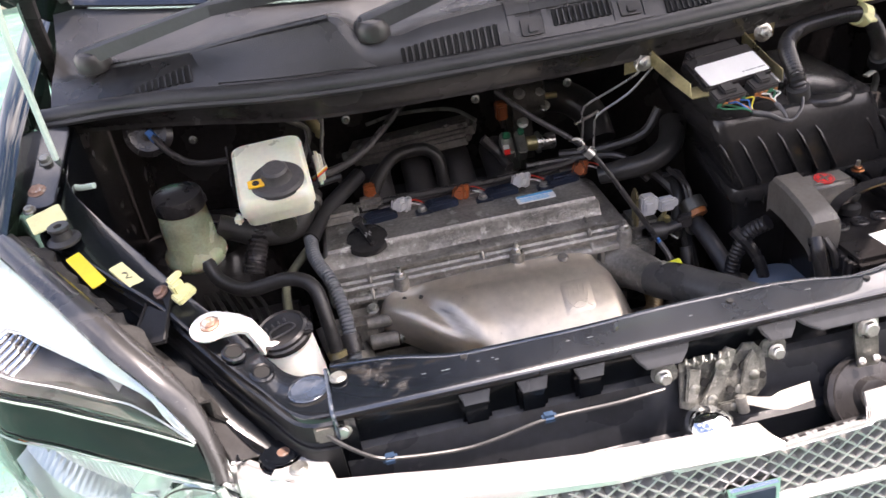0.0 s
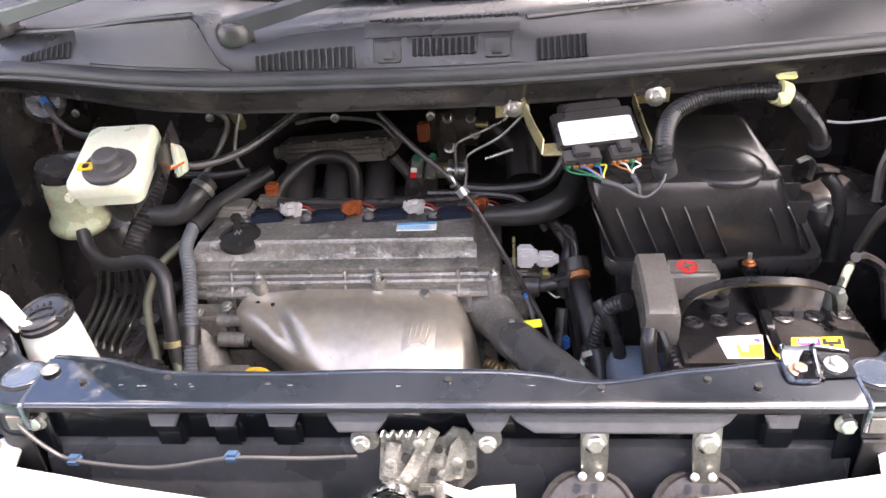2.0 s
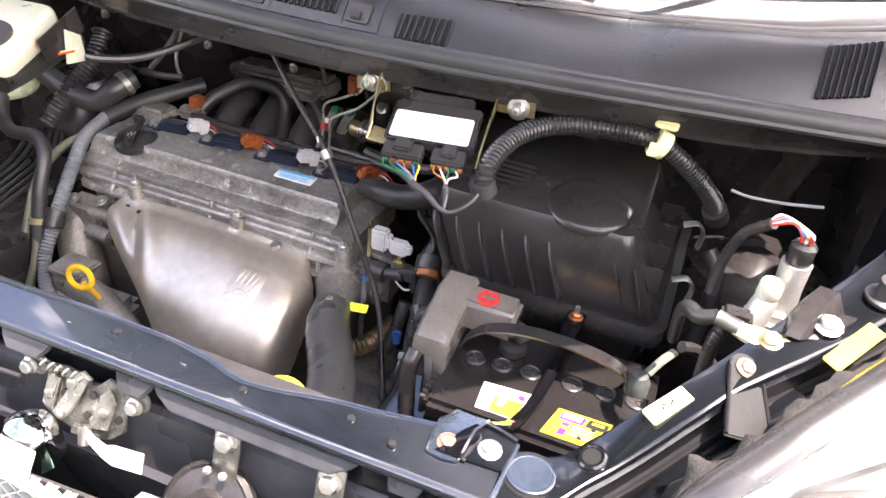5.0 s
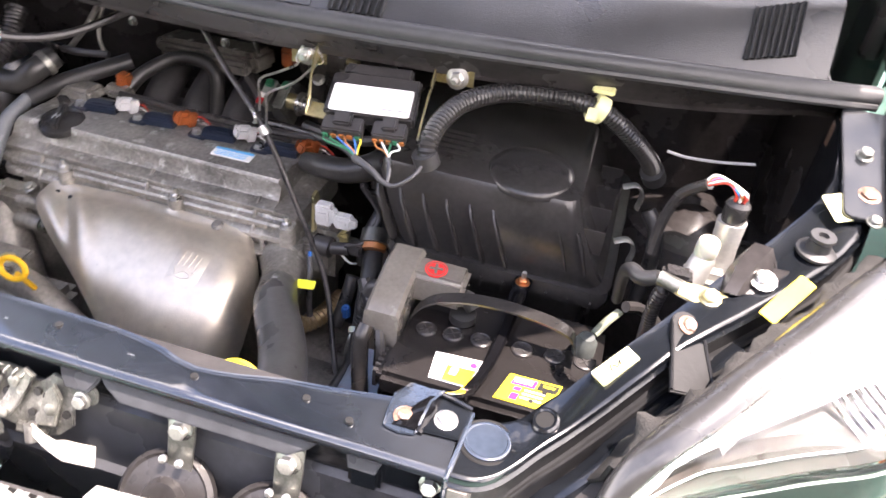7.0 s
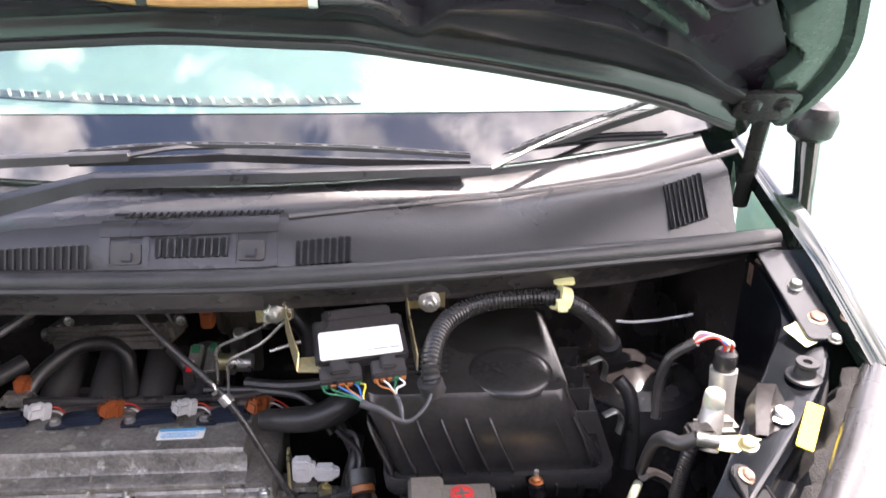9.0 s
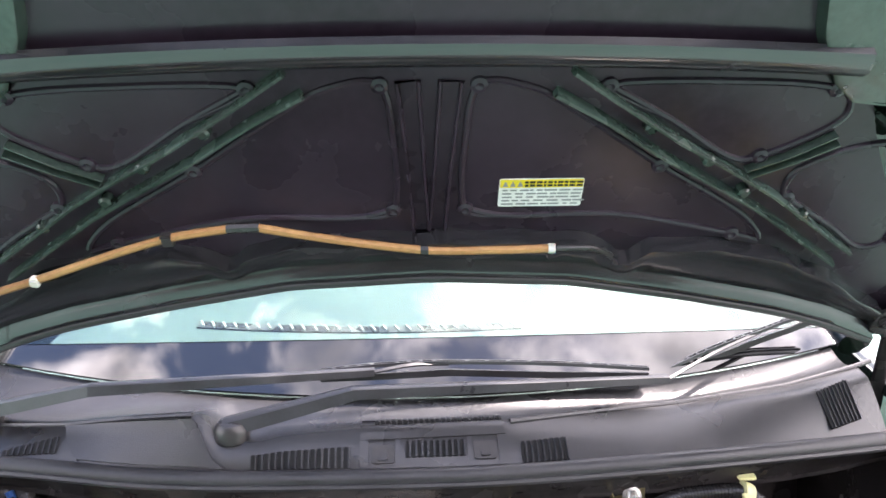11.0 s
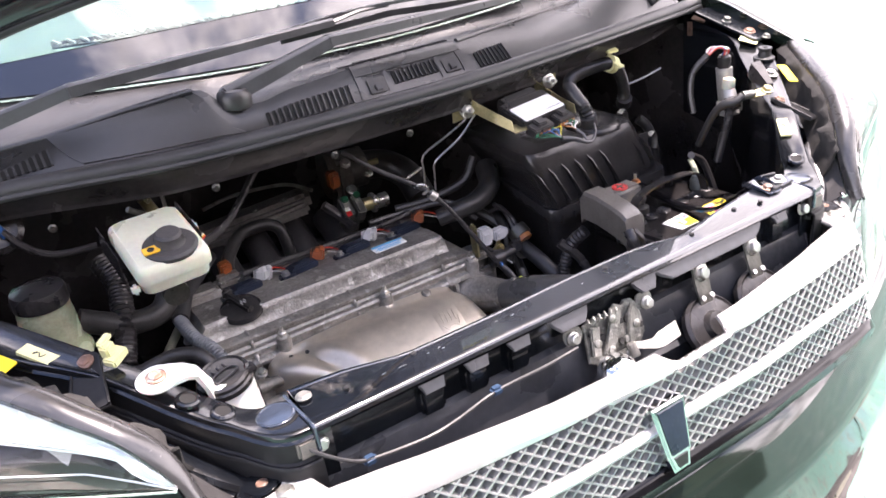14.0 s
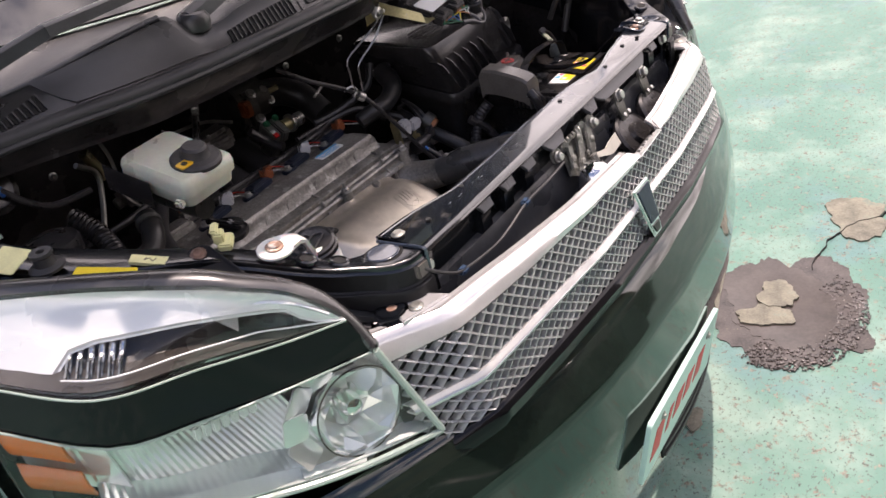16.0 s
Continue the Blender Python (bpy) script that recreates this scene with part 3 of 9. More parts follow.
for k in range(6):
    t = nbm()
    box(t, (-5.2 + k * 2.4, -10.98, 4.6), (1.5, 0.05, 1.3), 0.01)
    part("window", t, M["facade_glass"], fac, "dark window")
t = nbm()
box(t, (0.0, -12.5, 6.52), (20.6, 3.6, 0.25), 0.03)
part("roof_edge", t, M["matte"], fac)
bld = thing("workshop_building", (-7.0, 12.0, 0), "beige workshop building with a bright green fascia, far behind the car", "building")
t = nbm()
box(t, (-7.0, 12.2, 1.9), (8.0, 4.0, 3.8))
part("wall", t, M["wall"], bld)
t = nbm()
box(t, (-7.0, 11.9, 4.5), (8.3, 4.6, 1.4), 0.03)
part("fascia", t, M["gpanel"], bld, "bright green roof fascia")
t = nbm()
box(t, (-6.9, 10.18, 1.6), (3.0, 0.06, 3.2), 0.01)
part("shutter", t, M["grey"], bld, "grey shutter door")

# ---- the car: outer body ----
car = thing("car", (0, 0.6, 0), "black minivan with its hood propped open, parked on a green yard", "car")
FRONT = [(0, -0.165), (0.2, -0.155), (0.35, -0.125), (0.48, -0.085), (0.58, -0.052), (0.66, -0.018), (0.74, 0.048), (0.805, 0.14), (0.840, 0.29), (0.848, 0.6), (0.848, 1.0)]


def outline_at(off, dz_back=0.0):
    """The car's front outline in plan, pushed out by off, from one side to the other."""
    half = smooth([(x, y, 0) for x, y in FRONT], 4)
    out = []
    for i, p in enumerate(half):
        a, b = half[max(0, i - 1)], half[min(len(half) - 1, i + 1)]
        d = (b - a).normalized()
        nrm = Vector((d.y, -d.x, 0))
        q = p + nrm * off
        out.append((max(q.x, 0.0) if i else 0.0, q.y + dz_back))
    return [(-x, y) for x, y in out[:0:-1]] + out


# bumper skin
rows = []
for z, off in ((0.775, -0.012), (0.762, 0.006), (0.735, 0.018), (0.70, 0.036), (0.685, 0.042), (0.675, 0.0405), (0.62, 0.0490), (0.56, 0.0425), (0.50, 0.0315), (0.44, 0.020), (0.38, 0.009), (0.32, -0.002), (0.26, -0.017), (0.20, -0.035), (0.15, -0.055)):
    rows.append([(x, y, z + 0.035 * max(0, (abs(x) - 0.45) / 0.4) * (z > 0.7)) for x, y in outline_at(off)])
t = nbm()
sheet(t, rows, 0.004, (0, -1, 0.2))
bumper = part("front_bumper", t, M["paint"], car, "glossy black front bumper")
t = nbm()
sheet(t, [[(x, -0.187 + 0.55 * x * x, z) for x in [-0.10 + 0.028 * k for k in range(11)]] for z in (0.420, 0.40, 0.380)], 0.004, (0, -1, 0))
intake = part("lower_intake", t, M["hole_shade"], bumper, "black lower intake grille")
for k in range(3):
    t = nbm()
    sheet(t, [[(x, -0.190 + 0.55 * x * x, 0.382 + k * 0.016 + d) for x in [-0.095 + 0.027 * q for q in range(11)]] for d in (0, 0.006)], 0.004, (0, -1, 0))
    part("fin", t, M["matte"], intake)
pl = frame_of((-0.061, -0.206, 0.511), (1, -0.009, -0.074), (0.009, -1, -0.178))
t = nbm()
prism(t, rounded(0.330, 0.133, 0.008), -0.004, 0.004, pl, 0.001)
plate = part("sign_plate", t, M["plate"], car, "mint-green display plate with red lettering bars")
for cx, w, hh in ((-0.118, 0.040, 0.060), (-0.066, 0.018, 0.044), (-0.022, 0.034, 0.044), (0.028, 0.034, 0.044), (0.082, 0.036, 0.050)):
    part("lettering_bar", prism(nbm(), [(cx - w / 2 - 0.006, -hh / 2), (cx + w / 2 - 0.006, -hh / 2), (cx + w / 2 + 0.006, hh / 2), (cx - w / 2 + 0.006, hh / 2)], 0.004, 0.0048, pl), M["red"], plate, "red bar in place of a letter")
for cx in (-0.11, 0.11):
    part("screw", hexbolt(nbm(), pl @ Vector((cx, 0.042, 0.004)), pl.to_3x3() @ Vector((0, 0, 1)), 0.005, 0.004), M["greysteel"], plate)


# grille
def rim_y(x):
    return lerp(abs(x), ((0, -0.112), (0.15, -0.106), (0.3, -0.088), (0.38, -0.074), (0.432, -0.064), (0.50, -0.010), (0.56, 0.03)))


def rim_z(x):
    return lerp(abs(x), ((0, 0.908), (0.2, 0.912), (0.35, 0.918), (0.5, 0.918)))


GX = [-0.505 + 1.01 * k / 80 for k in range(81)]
G_TOP = ((0, 0.897), (0.3, 0.899), (0.432, 0.899), (0.50, 0.890))
G_MID = ((0, 0.840), (0.3, 0.838), (0.43, 0.830), (0.50, 0.820))
G_LOW = ((0, 0.786), (0.3, 0.784), (0.42, 0.779), (0.50, 0.754))


def grille_at(x, z):
    """A place on the grille's front face."""
    f = (rim_z(x) - z) / 0.17
    return Vector((x, rim_y(x) - 0.029 - 0.036 * f + 0.010 * max(0.0, 1 - abs(x) / 0.40), z))


grille = part("front_grille", sheet(nbm(), [[(x, rim_y(x) - 0.012 - 0.03 * f, rim_z(x) - 0.02 - 0.15 * f) for x in GX] for f in (0, 0.5, 1)], 0.004, (0, -1, 0)), M["matte"], car, "silver-painted lattice grille")
t = nbm()
rows = []
for dy, dz in ((0.0, 0.0), (-0.003, 0.004), (-0.010, 0.004), (-0.0112, 0.0005), (-0.0135, 0.0005), (-0.0147, 0.004), (-0.024, 0.001), (-0.031, -0.006)):
    rows.append([(x, rim_y(x) + dy - (0.030 if 0.010 < x < 0.106 and dy > -0.031 else 0.0) * (1 + dy / 0.034), rim_z(x) + dz - (0.008 if 0.010 < x < 0.106 and dy > -0.03 else 0)) for x in GX])
rows.append([(x, grille_at(x, lerp(abs(x), G_TOP)).y - 0.004, lerp(abs(x), G_TOP)) for x in GX])
sheet(t, rows, 0.003, (0, -0.5, 1))
part("upper_rim", t, M["silver"], grille, "silver upper rim")
t = nbm()
sheet(t, [[grille_at(x, lerp(abs(x), G_MID) + d) + Vector((0, o, 0)) for x in GX] for d, o in ((0.0075, 0.006), (0.007, -0.006), (0.002, -0.009), (0.0005, -0.007), (-0.0010, -0.009), (-0.0055, -0.007), (-0.006, 0.006))], 0.003, (0, -1, 0))
part("centre_strip", t, M["silver"], grille, "silver centre strip")
t = nbm()
sheet(t, [[grille_at(x, lerp(abs(x), G_LOW) + d) + Vector((0, o, 0)) for x in GX] for d, o in ((0.0055, 0.012), (0.005, -0.0045), (0.002, -0.0075), (-0.006, -0.011), (-0.024, -0.004), (-0.026, 0.012))], 0.003, (0, -1, 0))
part("lower_rim", t, M["strip"], grille)


def lattice(top, low, name):
    """Crossing slanted bars between two lines of the grille."""
    bm = nbm()
    pitch, w, d = 0.0200, 0.0016, 0.008
    for sgn in (1, -1):
        for k in range(-31, 32):
            pts = []
            for j in range(11):
                u = j / 10
                x = k * pitch + sgn * (u - 0.5) * 0.068
                if abs(x) > 0.502:
                    continue
                z = lerp(abs(x), top) * u + lerp(abs(x), low) * (1 - u)
                pts.append(grille_at(x, z))
            if len(pts) < 2:
                continue
            loops = []
            for p in pts:
                loops.append([p + Vector((-w, -0.004, 0)), p + Vector((w, -0.004, 0)), p + Vector((w * 1.3, d, 0)), p + Vector((-w * 1.3, d, 0))])
            loft(bm, loops)
    return part(name, bm, M["mesh"], grille, "grey diamond lattice", flat=True)


lattice([(a, b - 0.002) for a, b in G_TOP], [(a, b + 0.006) for a, b in G_MID], "upper_lattice")
lattice([(a, b - 0.006) for a, b in G_MID], [(a, b + 0.001) for a, b in G_LOW], "lower_lattice")
em = frame_of((-0.021, -0.155, 0.833), (1, 0, 0), (0, -1, 0.28)) @ Matrix.Scale(0.93, 4)
t = nbm()
prism(t, [(-0.029, 0.043), (0.029, 0.043), (0.020, -0.030), (-0.020, -0.030)], -0.004, 0.011, em, 0.003)
prism(t, [(-0.020, -0.024), (0.020, -0.024), (0.014, -0.050), (-0.014, -0.050)], -0.004, 0.010, em, 0.003)
emblem = part("emblem", t, M["chrome"], grille, "chrome emblem with a dark blue field")
t = nbm()
prism(t, [(-0.021, 0.036), (0.021, 0.036), (0.0145, -0.024), (-0.0145, -0.024)], 0.011, 0.0126, em)
part("blue_field", t, M["coil"], emblem)
t = nbm()
prism(t, [(-0.011, -0.030), (0.011, -0.030), (0.007, -0.044), (-0.007, -0.044)], 0.010, 0.0118, em)
part("foot_field", t, M["ink"], emblem)
for sx in (-1, 1):
    t = nbm()
    prism(t, [(sx * 0.405, -0.075), (sx * 0.470, -0.055), (sx * 0.462, -0.035), (sx * 0.440, -0.028), (sx * 0.415, -0.040)][:: sx], 0.920, 0.926, None, 0.0015)
    tab = part("grille_tab", t, M["silver"], grille)
    t = nbm()
    hexbolt(t, (sx * 0.441, -0.052, 0.926), (0, 0, 1), 0.008, 0.003, 1.2)
    part("screw", t, M["greysteel"], tab)


# head lamps: an upper lens, a body-coloured strip and a lower lens
def lamp(sx):
    S = lambda pts: [(sx * x, y, z) for x, y, z in pts]  # noqa: E731
    lab = "clear two-tier head lamp with a black strip between the lenses"
    top = smooth([(0.530, -0.030, 0.973), (0.568, 0.001, 1.025), (0.623, 0.055, 1.059), (0.690, 0.138, 1.085), (0.755, 0.220, 1.101)], 4)
    s_hi = smooth([(0.531, -0.033, 0.970), (0.590, 0.003, 0.975), (0.670, 0.035, 0.996), (0.755, 0.078, 1.015), (0.806, 0.190, 1.040)], 4)
    s_lo = smooth([(0.518, -0.048, 0.922), (0.605, 0.002, 0.925), (0.688, 0.044, 0.937), (0.765, 0.082, 0.958), (0.822, 0.190, 0.998)], 4)
    low = smooth([(0.488, -0.082, 0.784), (0.580, -0.045, 0.802), (0.66, 0.002, 0.820), (0.755, 0.070, 0.850), (0.828, 0.180, 0.890)], 4)
    hl = part("head_lamp", sheet(nbm(), [S(a) for a in ([p + Vector((-0.004, 0.006, -0.022)) * min(1, i / 6) for i, p in enumerate(top)], [a.lerp(b, 0.5) + Vector((-0.026, 0.036, -0.012)) * min(1, i / 6) for i, (a, b) in enumerate(zip(top, s_hi))], [p + Vector((-0.034, 0.052, 0)) * min(1, 0.1 + i / 6) for i, p in enumerate(s_hi)], [p + Vector((-0.04, 0.09, 0)) * min(1, 0.4 + i / 6) for i, p in enumerate(low)])], 0.003, (-sx, -1, 0.3)), M["reflector"], car, lab)
    bulge = Vector((0.30, -0.72, 0.60))
    lens = part("upper_lens", sheet(nbm(), [S([a.lerp(b, v) + bulge * 0.013 * math.sin(math.pi * v) * min(1, 0.15 + i / 5) for i, (a, b) in enumerate(zip(top, s_hi))]) for v in (0, 0.12, 0.25, 0.4, 0.55, 0.7, 0.85, 1)], 0.002, (sx, -1, 1)), M["lens"], hl, "clear upper lens")
    lens.visible_shadow = False
    inner = Vector((-0.006, 0.008, -0.012))
    deep = Vector((-0.026, 0.034, -0.012))
    ends = [lerp(i, ((0, 0.50), (2.6, 0.55), (3.6, 0.27), (5, 0.29), (8, 0.36), (10, 0.40), (12.6, 0.46), (13.3, 0.60), (13.9, 0.97), (16, 0.97))) for i in range(17)]

    def band(v, off):
        return S([a.lerp(b, e * v) + off * min(1, 0.1 + i / 6) for i, (a, b, e) in enumerate(zip(top, s_hi, ends))])

    t = nbm()
    sheet(t, [band(0.0, Vector((-0.002, 0.002, -0.005))), band(0.10, inner * 0.7), band(0.30, inner), band(0.96, inner), band(1.0, inner * 1.2), band(1.0, inner * 1.2 + Vector((-0.010, 0.014, -0.004)))], 0.002, (sx, -1, 1))
    part("upper_bezel", t, M["bezel"], hl, "silver bezel under the lens")
    t = nbm()
    sheet(t, [band(1.0, deep), S([a.lerp(b, (1 + e) / 2) + deep * min(1, i / 6) for i, (a, b, e) in enumerate(zip(top, s_hi, ends))]), S([a + Vector((-0.024, 0.032, 0.003)) * min(1, i / 6) for i, a in enumerate(s_hi)])], 0.002, (sx, -1, 0.5))
    part("inner_window", t, M["smoke"], hl, "smoky brown window behind the upper lens")
    t = nbm()
    sheet(t, [S([a + Vector((-0.003, 0.005, 0.004)) * min(1, i / 6) for i, a in enumerate(s_hi)]), S([a + Vector((-0.026, 0.034, 0.005)) * min(1, i / 6 + 0.05) for i, a in enumerate(s_hi)])], 0.002, (0, 0, 1))
    part("bezel_floor", t, M["smoke"], hl, "dark lamp floor")
    part("window_edge", tube(nbm(), S([a + Vector((-0.010, 0.014, 0.010)) * min(1, i / 5) for i, a in enumerate(s_hi)][:14]), 0.0011, 6, 2), M["bezel"], hl, "bright line along the lamp floor")
    mid = [a.lerp(b, 0.5) + Vector((0.006, -0.010, 0)) for a, b in zip(s_lo, low)]
    lens = part("lower_lens", sheet(nbm(), [S(s_lo), S(mid), S(low)], 0.003, (sx, -1, 0)), M["clearlens"], hl, "clear lower lens")
    lens.visible_shadow = False
    part("body_strip", sheet(nbm(), [S(s_hi), S([a.lerp(b, 0.5) + Vector((0.001, -0.001, 0)) for a, b in zip(s_hi, s_lo)]), S(s_lo)], 0.006, (sx, -1, 0)), M["strip"], hl, "glossy black strip")
    for line, r in ((low, 0.0040), (s_hi, 0.0013), (s_lo, 0.0013), ([s_lo[0], s_lo[0].lerp(low[0], 0.5), low[0]], 0.0045)):
        part("lens_edge", tube(nbm(), S([p + Vector((0.001, -0.003, 0)) for p in line]), r, 8, 2), M["edge"], hl, "pale lens edge")
    # reflector bowls
    t = nbm()
    c, ax = Vector((sx * 0.553, -0.030, 0.855)), Vector((sx * 0.30, -1, 0.12))
    lathe(t, c + ax.normalized() * -0.045, ax, [(0.012, 0.004), (0.030, 0.010), (0.044, 0.026), (0.052, 0.046), (0.0535, 0.047), (0.0545, 0.044), (0.047, 0.02), (0.03, 0.001)], 11)
    jit = random.Random(5)
    for v in t.verts:
        v.co += Vector((jit.uniform(-1, 1), jit.uniform(-1, 1), jit.uniform(-1, 1))) * 0.0045
    bowl = part("main_bowl", t, M["bowl"], hl, "round mirror bowl with a bulb shield", flat=True)
    t = nbm()
    av = ax.normalized()
    su = Vector((0, 0, 1)).cross(av).normalized()
    sv = av.cross(su)
    tube(t, [c + av * 0.004 + (su * math.cos(a) + sv * math.sin(a)) * 0.054 for a in [2 * math.pi * k / 48 for k in range(49)]], 0.0011, 6, 1)
    part("bowl_ring", t, M["smoke"], bowl, "dark ring")
    t = nbm()
    lathe(t, c + ax.normalized() * -0.036, ax, [(0.014, 0), (0.014, 0.018), (0.010, 0.026), (0.003, 0.029)], 16)
    part("bulb_shield", t, M["chrome"], bowl)
    for k in range(6):
        u = 11.0 + 1.9 * k / 5
        q = int(u)
        p, h = s_hi[q].lerp(s_hi[q + 1], u - q), top[q].lerp(top[q + 1], u - q)
        a, b = p + Vector((-0.014, 0.020, 0.004)), p.lerp(h, 0.40) + Vector((-0.018, 0.024, -0.008))
        part("flute", tube(nbm(), S([a, a.lerp(b, 0.5) + Vector((-0.004, 0.006, 0)), b]), 0.0030, 8), M["chrome"], hl, "bright curved flute")
    t = nbm()
    scoop = []
    for f in (0, 0.25, 0.5, 0.75, 1):
        u = 6.0 + 2.0 * f
        q = int(min(u, 15))
        p, h = s_hi[q].lerp(s_hi[q + 1], u - q), top[q].lerp(top[q + 1], u - q)
        scoop.append(S([p.lerp(h, v) + Vector((-0.013, 0.018, 0.004)) - Vector((0.4, -1, 0.2)) * 0.010 * (1 - f) * math.sin(math.pi * v) for v in (0.12 + 0.40 * f, 0.30 + 0.26 * f, 0.62)]))
    sheet(t, scoop, 0.0015, (sx, -1, 0.4))
    part("silver_scoop", t, M["bowl"], hl, "small silver scoop in the lamp")
    rnd = random.Random(17)
    cb, axb = Vector((sx * 0.553, -0.022, 0.855)), Vector((sx * 0.30, -1, 0.12)).normalized()
    side_v = Vector((0, 0, 1)).cross(axb).normalized()
    up_v = axb.cross(side_v)
    for k in range(13):
        a = 2 * math.pi * k / 13
        p = cb + side_v * 0.071 * math.cos(a) + up_v * 0.064 * math.sin(a) - axb * 0.006
        nrm = axb + side_v * rnd.uniform(-0.5, 0.5) + up_v * rnd.uniform(-0.5, 0.5)
        part("mirror_facet", prism(nbm(), rounded(0.036, 0.030, 0.003, 1), -0.001, 0.001, frame_of(p, tuple(side_v * math.cos(a + 1.57) + up_v * math.sin(a + 1.57)), tuple(nrm))), M["bowl"], hl)
    # ribbed mirror beside the main bowl
    t = nbm()
    g = []
    for v, o in ((0.08, 0.6), (0.14, 1), (0.5, 1), (0.86, 1), (0.97, 0.55), (1.0, 0.12)):
        row = []
        for k in range(61):
            u = 5.0 + 9.0 * k / 60
            q = int(u)
            a, b = s_lo[q].lerp(s_lo[min(q + 1, 15)], u - q), low[q].lerp(low[min(q + 1, 15)], u - q)
            row.append(a.lerp(b, v) + Vector((-0.020, 0.030, 0)) * o + Vector((-0.3, 0.95, 0)) * o * (0.0013 * (k % 2) + 0.02 * math.sin(math.pi * k / 60)))
        g.append(S(row))
    sheet(t, g, 0.002, (sx, -1, 0))
    part("ribbed_mirror", t, M["reflector"], hl, "ribbed mirror surface", flat=True)
    t = nbm()
    sheet(t, [S([p + Vector((-0.003, 0.006, 0.004)) for p in low[:8]]), S([p + Vector((-0.014, 0.030, 0.003)) for p in low[:8]]), S([p + Vector((-0.030, 0.070, 0.012)) for p in low[:8]])], 0.002, (0, -0.3, 1))
    part("lamp_floor", t, M["bezel"], hl, "bright floor below the bowl")
    t = nbm()
    c = Vector((sx * 0.645, 0.085, 0.985))
    box(t, c, (0.13, 0.04, 0.030), 0.008, None)
    part("inner_housing", t, M["plastic"], hl, "dark inner housing")
    for va, vb in ((0.12, 0.48), (0.60, 0.92)):
        t = nbm()
        sheet(t, [S([q.lerp(w, va + (vb - va) * f) + Vector((-0.012, 0.020, 0)) + Vector((0.4, -0.8, 0)) * 0.008 * math.sin(math.pi * f) for q, w in zip(s_lo[14:], low[14:])]) for f in (0, 0.25, 0.5, 0.75, 1)], 0.003, (sx, -1, 0))
        part("turn_signal", t, M["amber"], hl, "amber turn signal lobe")
    t = nbm()
    sheet(t, [S([q.lerp(w, f) + Vector((-0.022, 0.030, 0)) for q, w in zip(s_lo[13:], low[13:])]) for f in (0.05, 0.95)], 0.003, (sx, -1, 0))
    part("signal_back", t, M["reflector"], hl)
    for k in range(7):
        u = 6.2 + 0.48 * k
        q = int(u)
        a, b = s_lo[q].lerp(s_lo[q + 1], u - q), low[q].lerp(low[q + 1], u - q)
        p = a.lerp(b, 0.17 + 0.015 * k) + Vector((-0.014, 0.022, 0))
        d = (s_lo[q + 1] - s_lo[q]).normalized()
        t = nbm()
        box(t, (0, 0, 0), (0.0085, 0.008, 0.017), 0.002, frame_of(tuple(S([p])[0]), (sx * d.x, d.y, d.z), (sx * -0.25, 0.1, 1)))
        part("mirror_step", t, M["bezel"], hl, "bright stepped mirror")
    t = nbm()
    edge = smooth(S([(0.507, -0.047, 0.925), (0.512, -0.026, 0.962), (0.524, -0.004, 0.999), (0.546, 0.021, 1.025), (0.577, 0.051, 1.048), (0.607, 0.083, 1.067), (0.668, 0.160, 1.087), (0.735, 0.243, 1.106)]), 4)
    tops = smooth(S([(0.524, -0.052, 0.925), (0.529, -0.034, 0.968), (0.545, -0.019, 0.997), (0.566, -0.002, 1.025), (0.597, 0.026, 1.0455), (0.626, 0.058, 1.0615), (0.691, 0.138, 1.087), (0.756, 0.221, 1.103)]), 4)
    sheet(t, [[a.lerp(b, u) + Vector((0, -0.4, 1)) * h for a, b in zip(edge, tops)] for u, h in ((0.0, -0.012), (0.0, -0.004), (0.10, 0.0005), (0.3, 0.0034), (0.55, 0.0040), (0.8, 0.0020), (0.95, -0.001), (1.0, -0.006))], 0.003, (0, -0.3, 1))
    part("hood_seal", t, M["lampseal"], hl, "dark rubber seal along the lens")
    t = nbm()
    tube(t, S([(0.566, 0.095, 0.955), (0.548, 0.062, 0.953), (0.529, 0.030, 0.948), (0.512, -0.006, 0.940), (0.503, -0.030, 0.930)]), 0.0055, 10, flat=0.5)
    part("inner_trim", t, M["chrome"], hl, "bright inner trim strip")


for sx in (-1, 1):
    lamp(sx)
    t = nbm()
    rows = []
    for f in (0, 0.25, 0.5, 0.75, 1):
        y = 0.232 + f * 0.60
        zt = lerp(y, ((0.232, 1.106), (0.32, 1.142), (0.44, 1.185), (0.83, 1.30)))
        xt = lerp(y, ((0.232, 0.738), (0.32, 0.748), (0.44, 0.742), (0.83, 0.76)))
        rows.append([(sx * xt, y, zt - 0.02), (sx * xt, y, zt), (sx * (xt + 0.010), y - 0.002, zt + 0.003), (sx * (xt + 0.045), y - 0.01, zt - 0.012), (sx * 0.822, y - 0.02, zt - 0.07), (sx * 0.845, y - 0.03, zt - 0.20), (sx * 0.847, y - 0.03, 0.72), (sx * 0.845, y, 0.58)])
    part("fender", sheet(t, rows, 0.003, (sx, 0, 0.6)), M["paint"], car, "glossy black front fender")
    t = nbm()
    sheet(t, [[(sx * 0.845, y, z) for y in (0.83, 1.3, 1.7)] for z in (1.30, 1.0, 0.6, 0.3)], 0.01, (sx, 0, 0))
    part("door", t, M["paint"], car, "black front door")

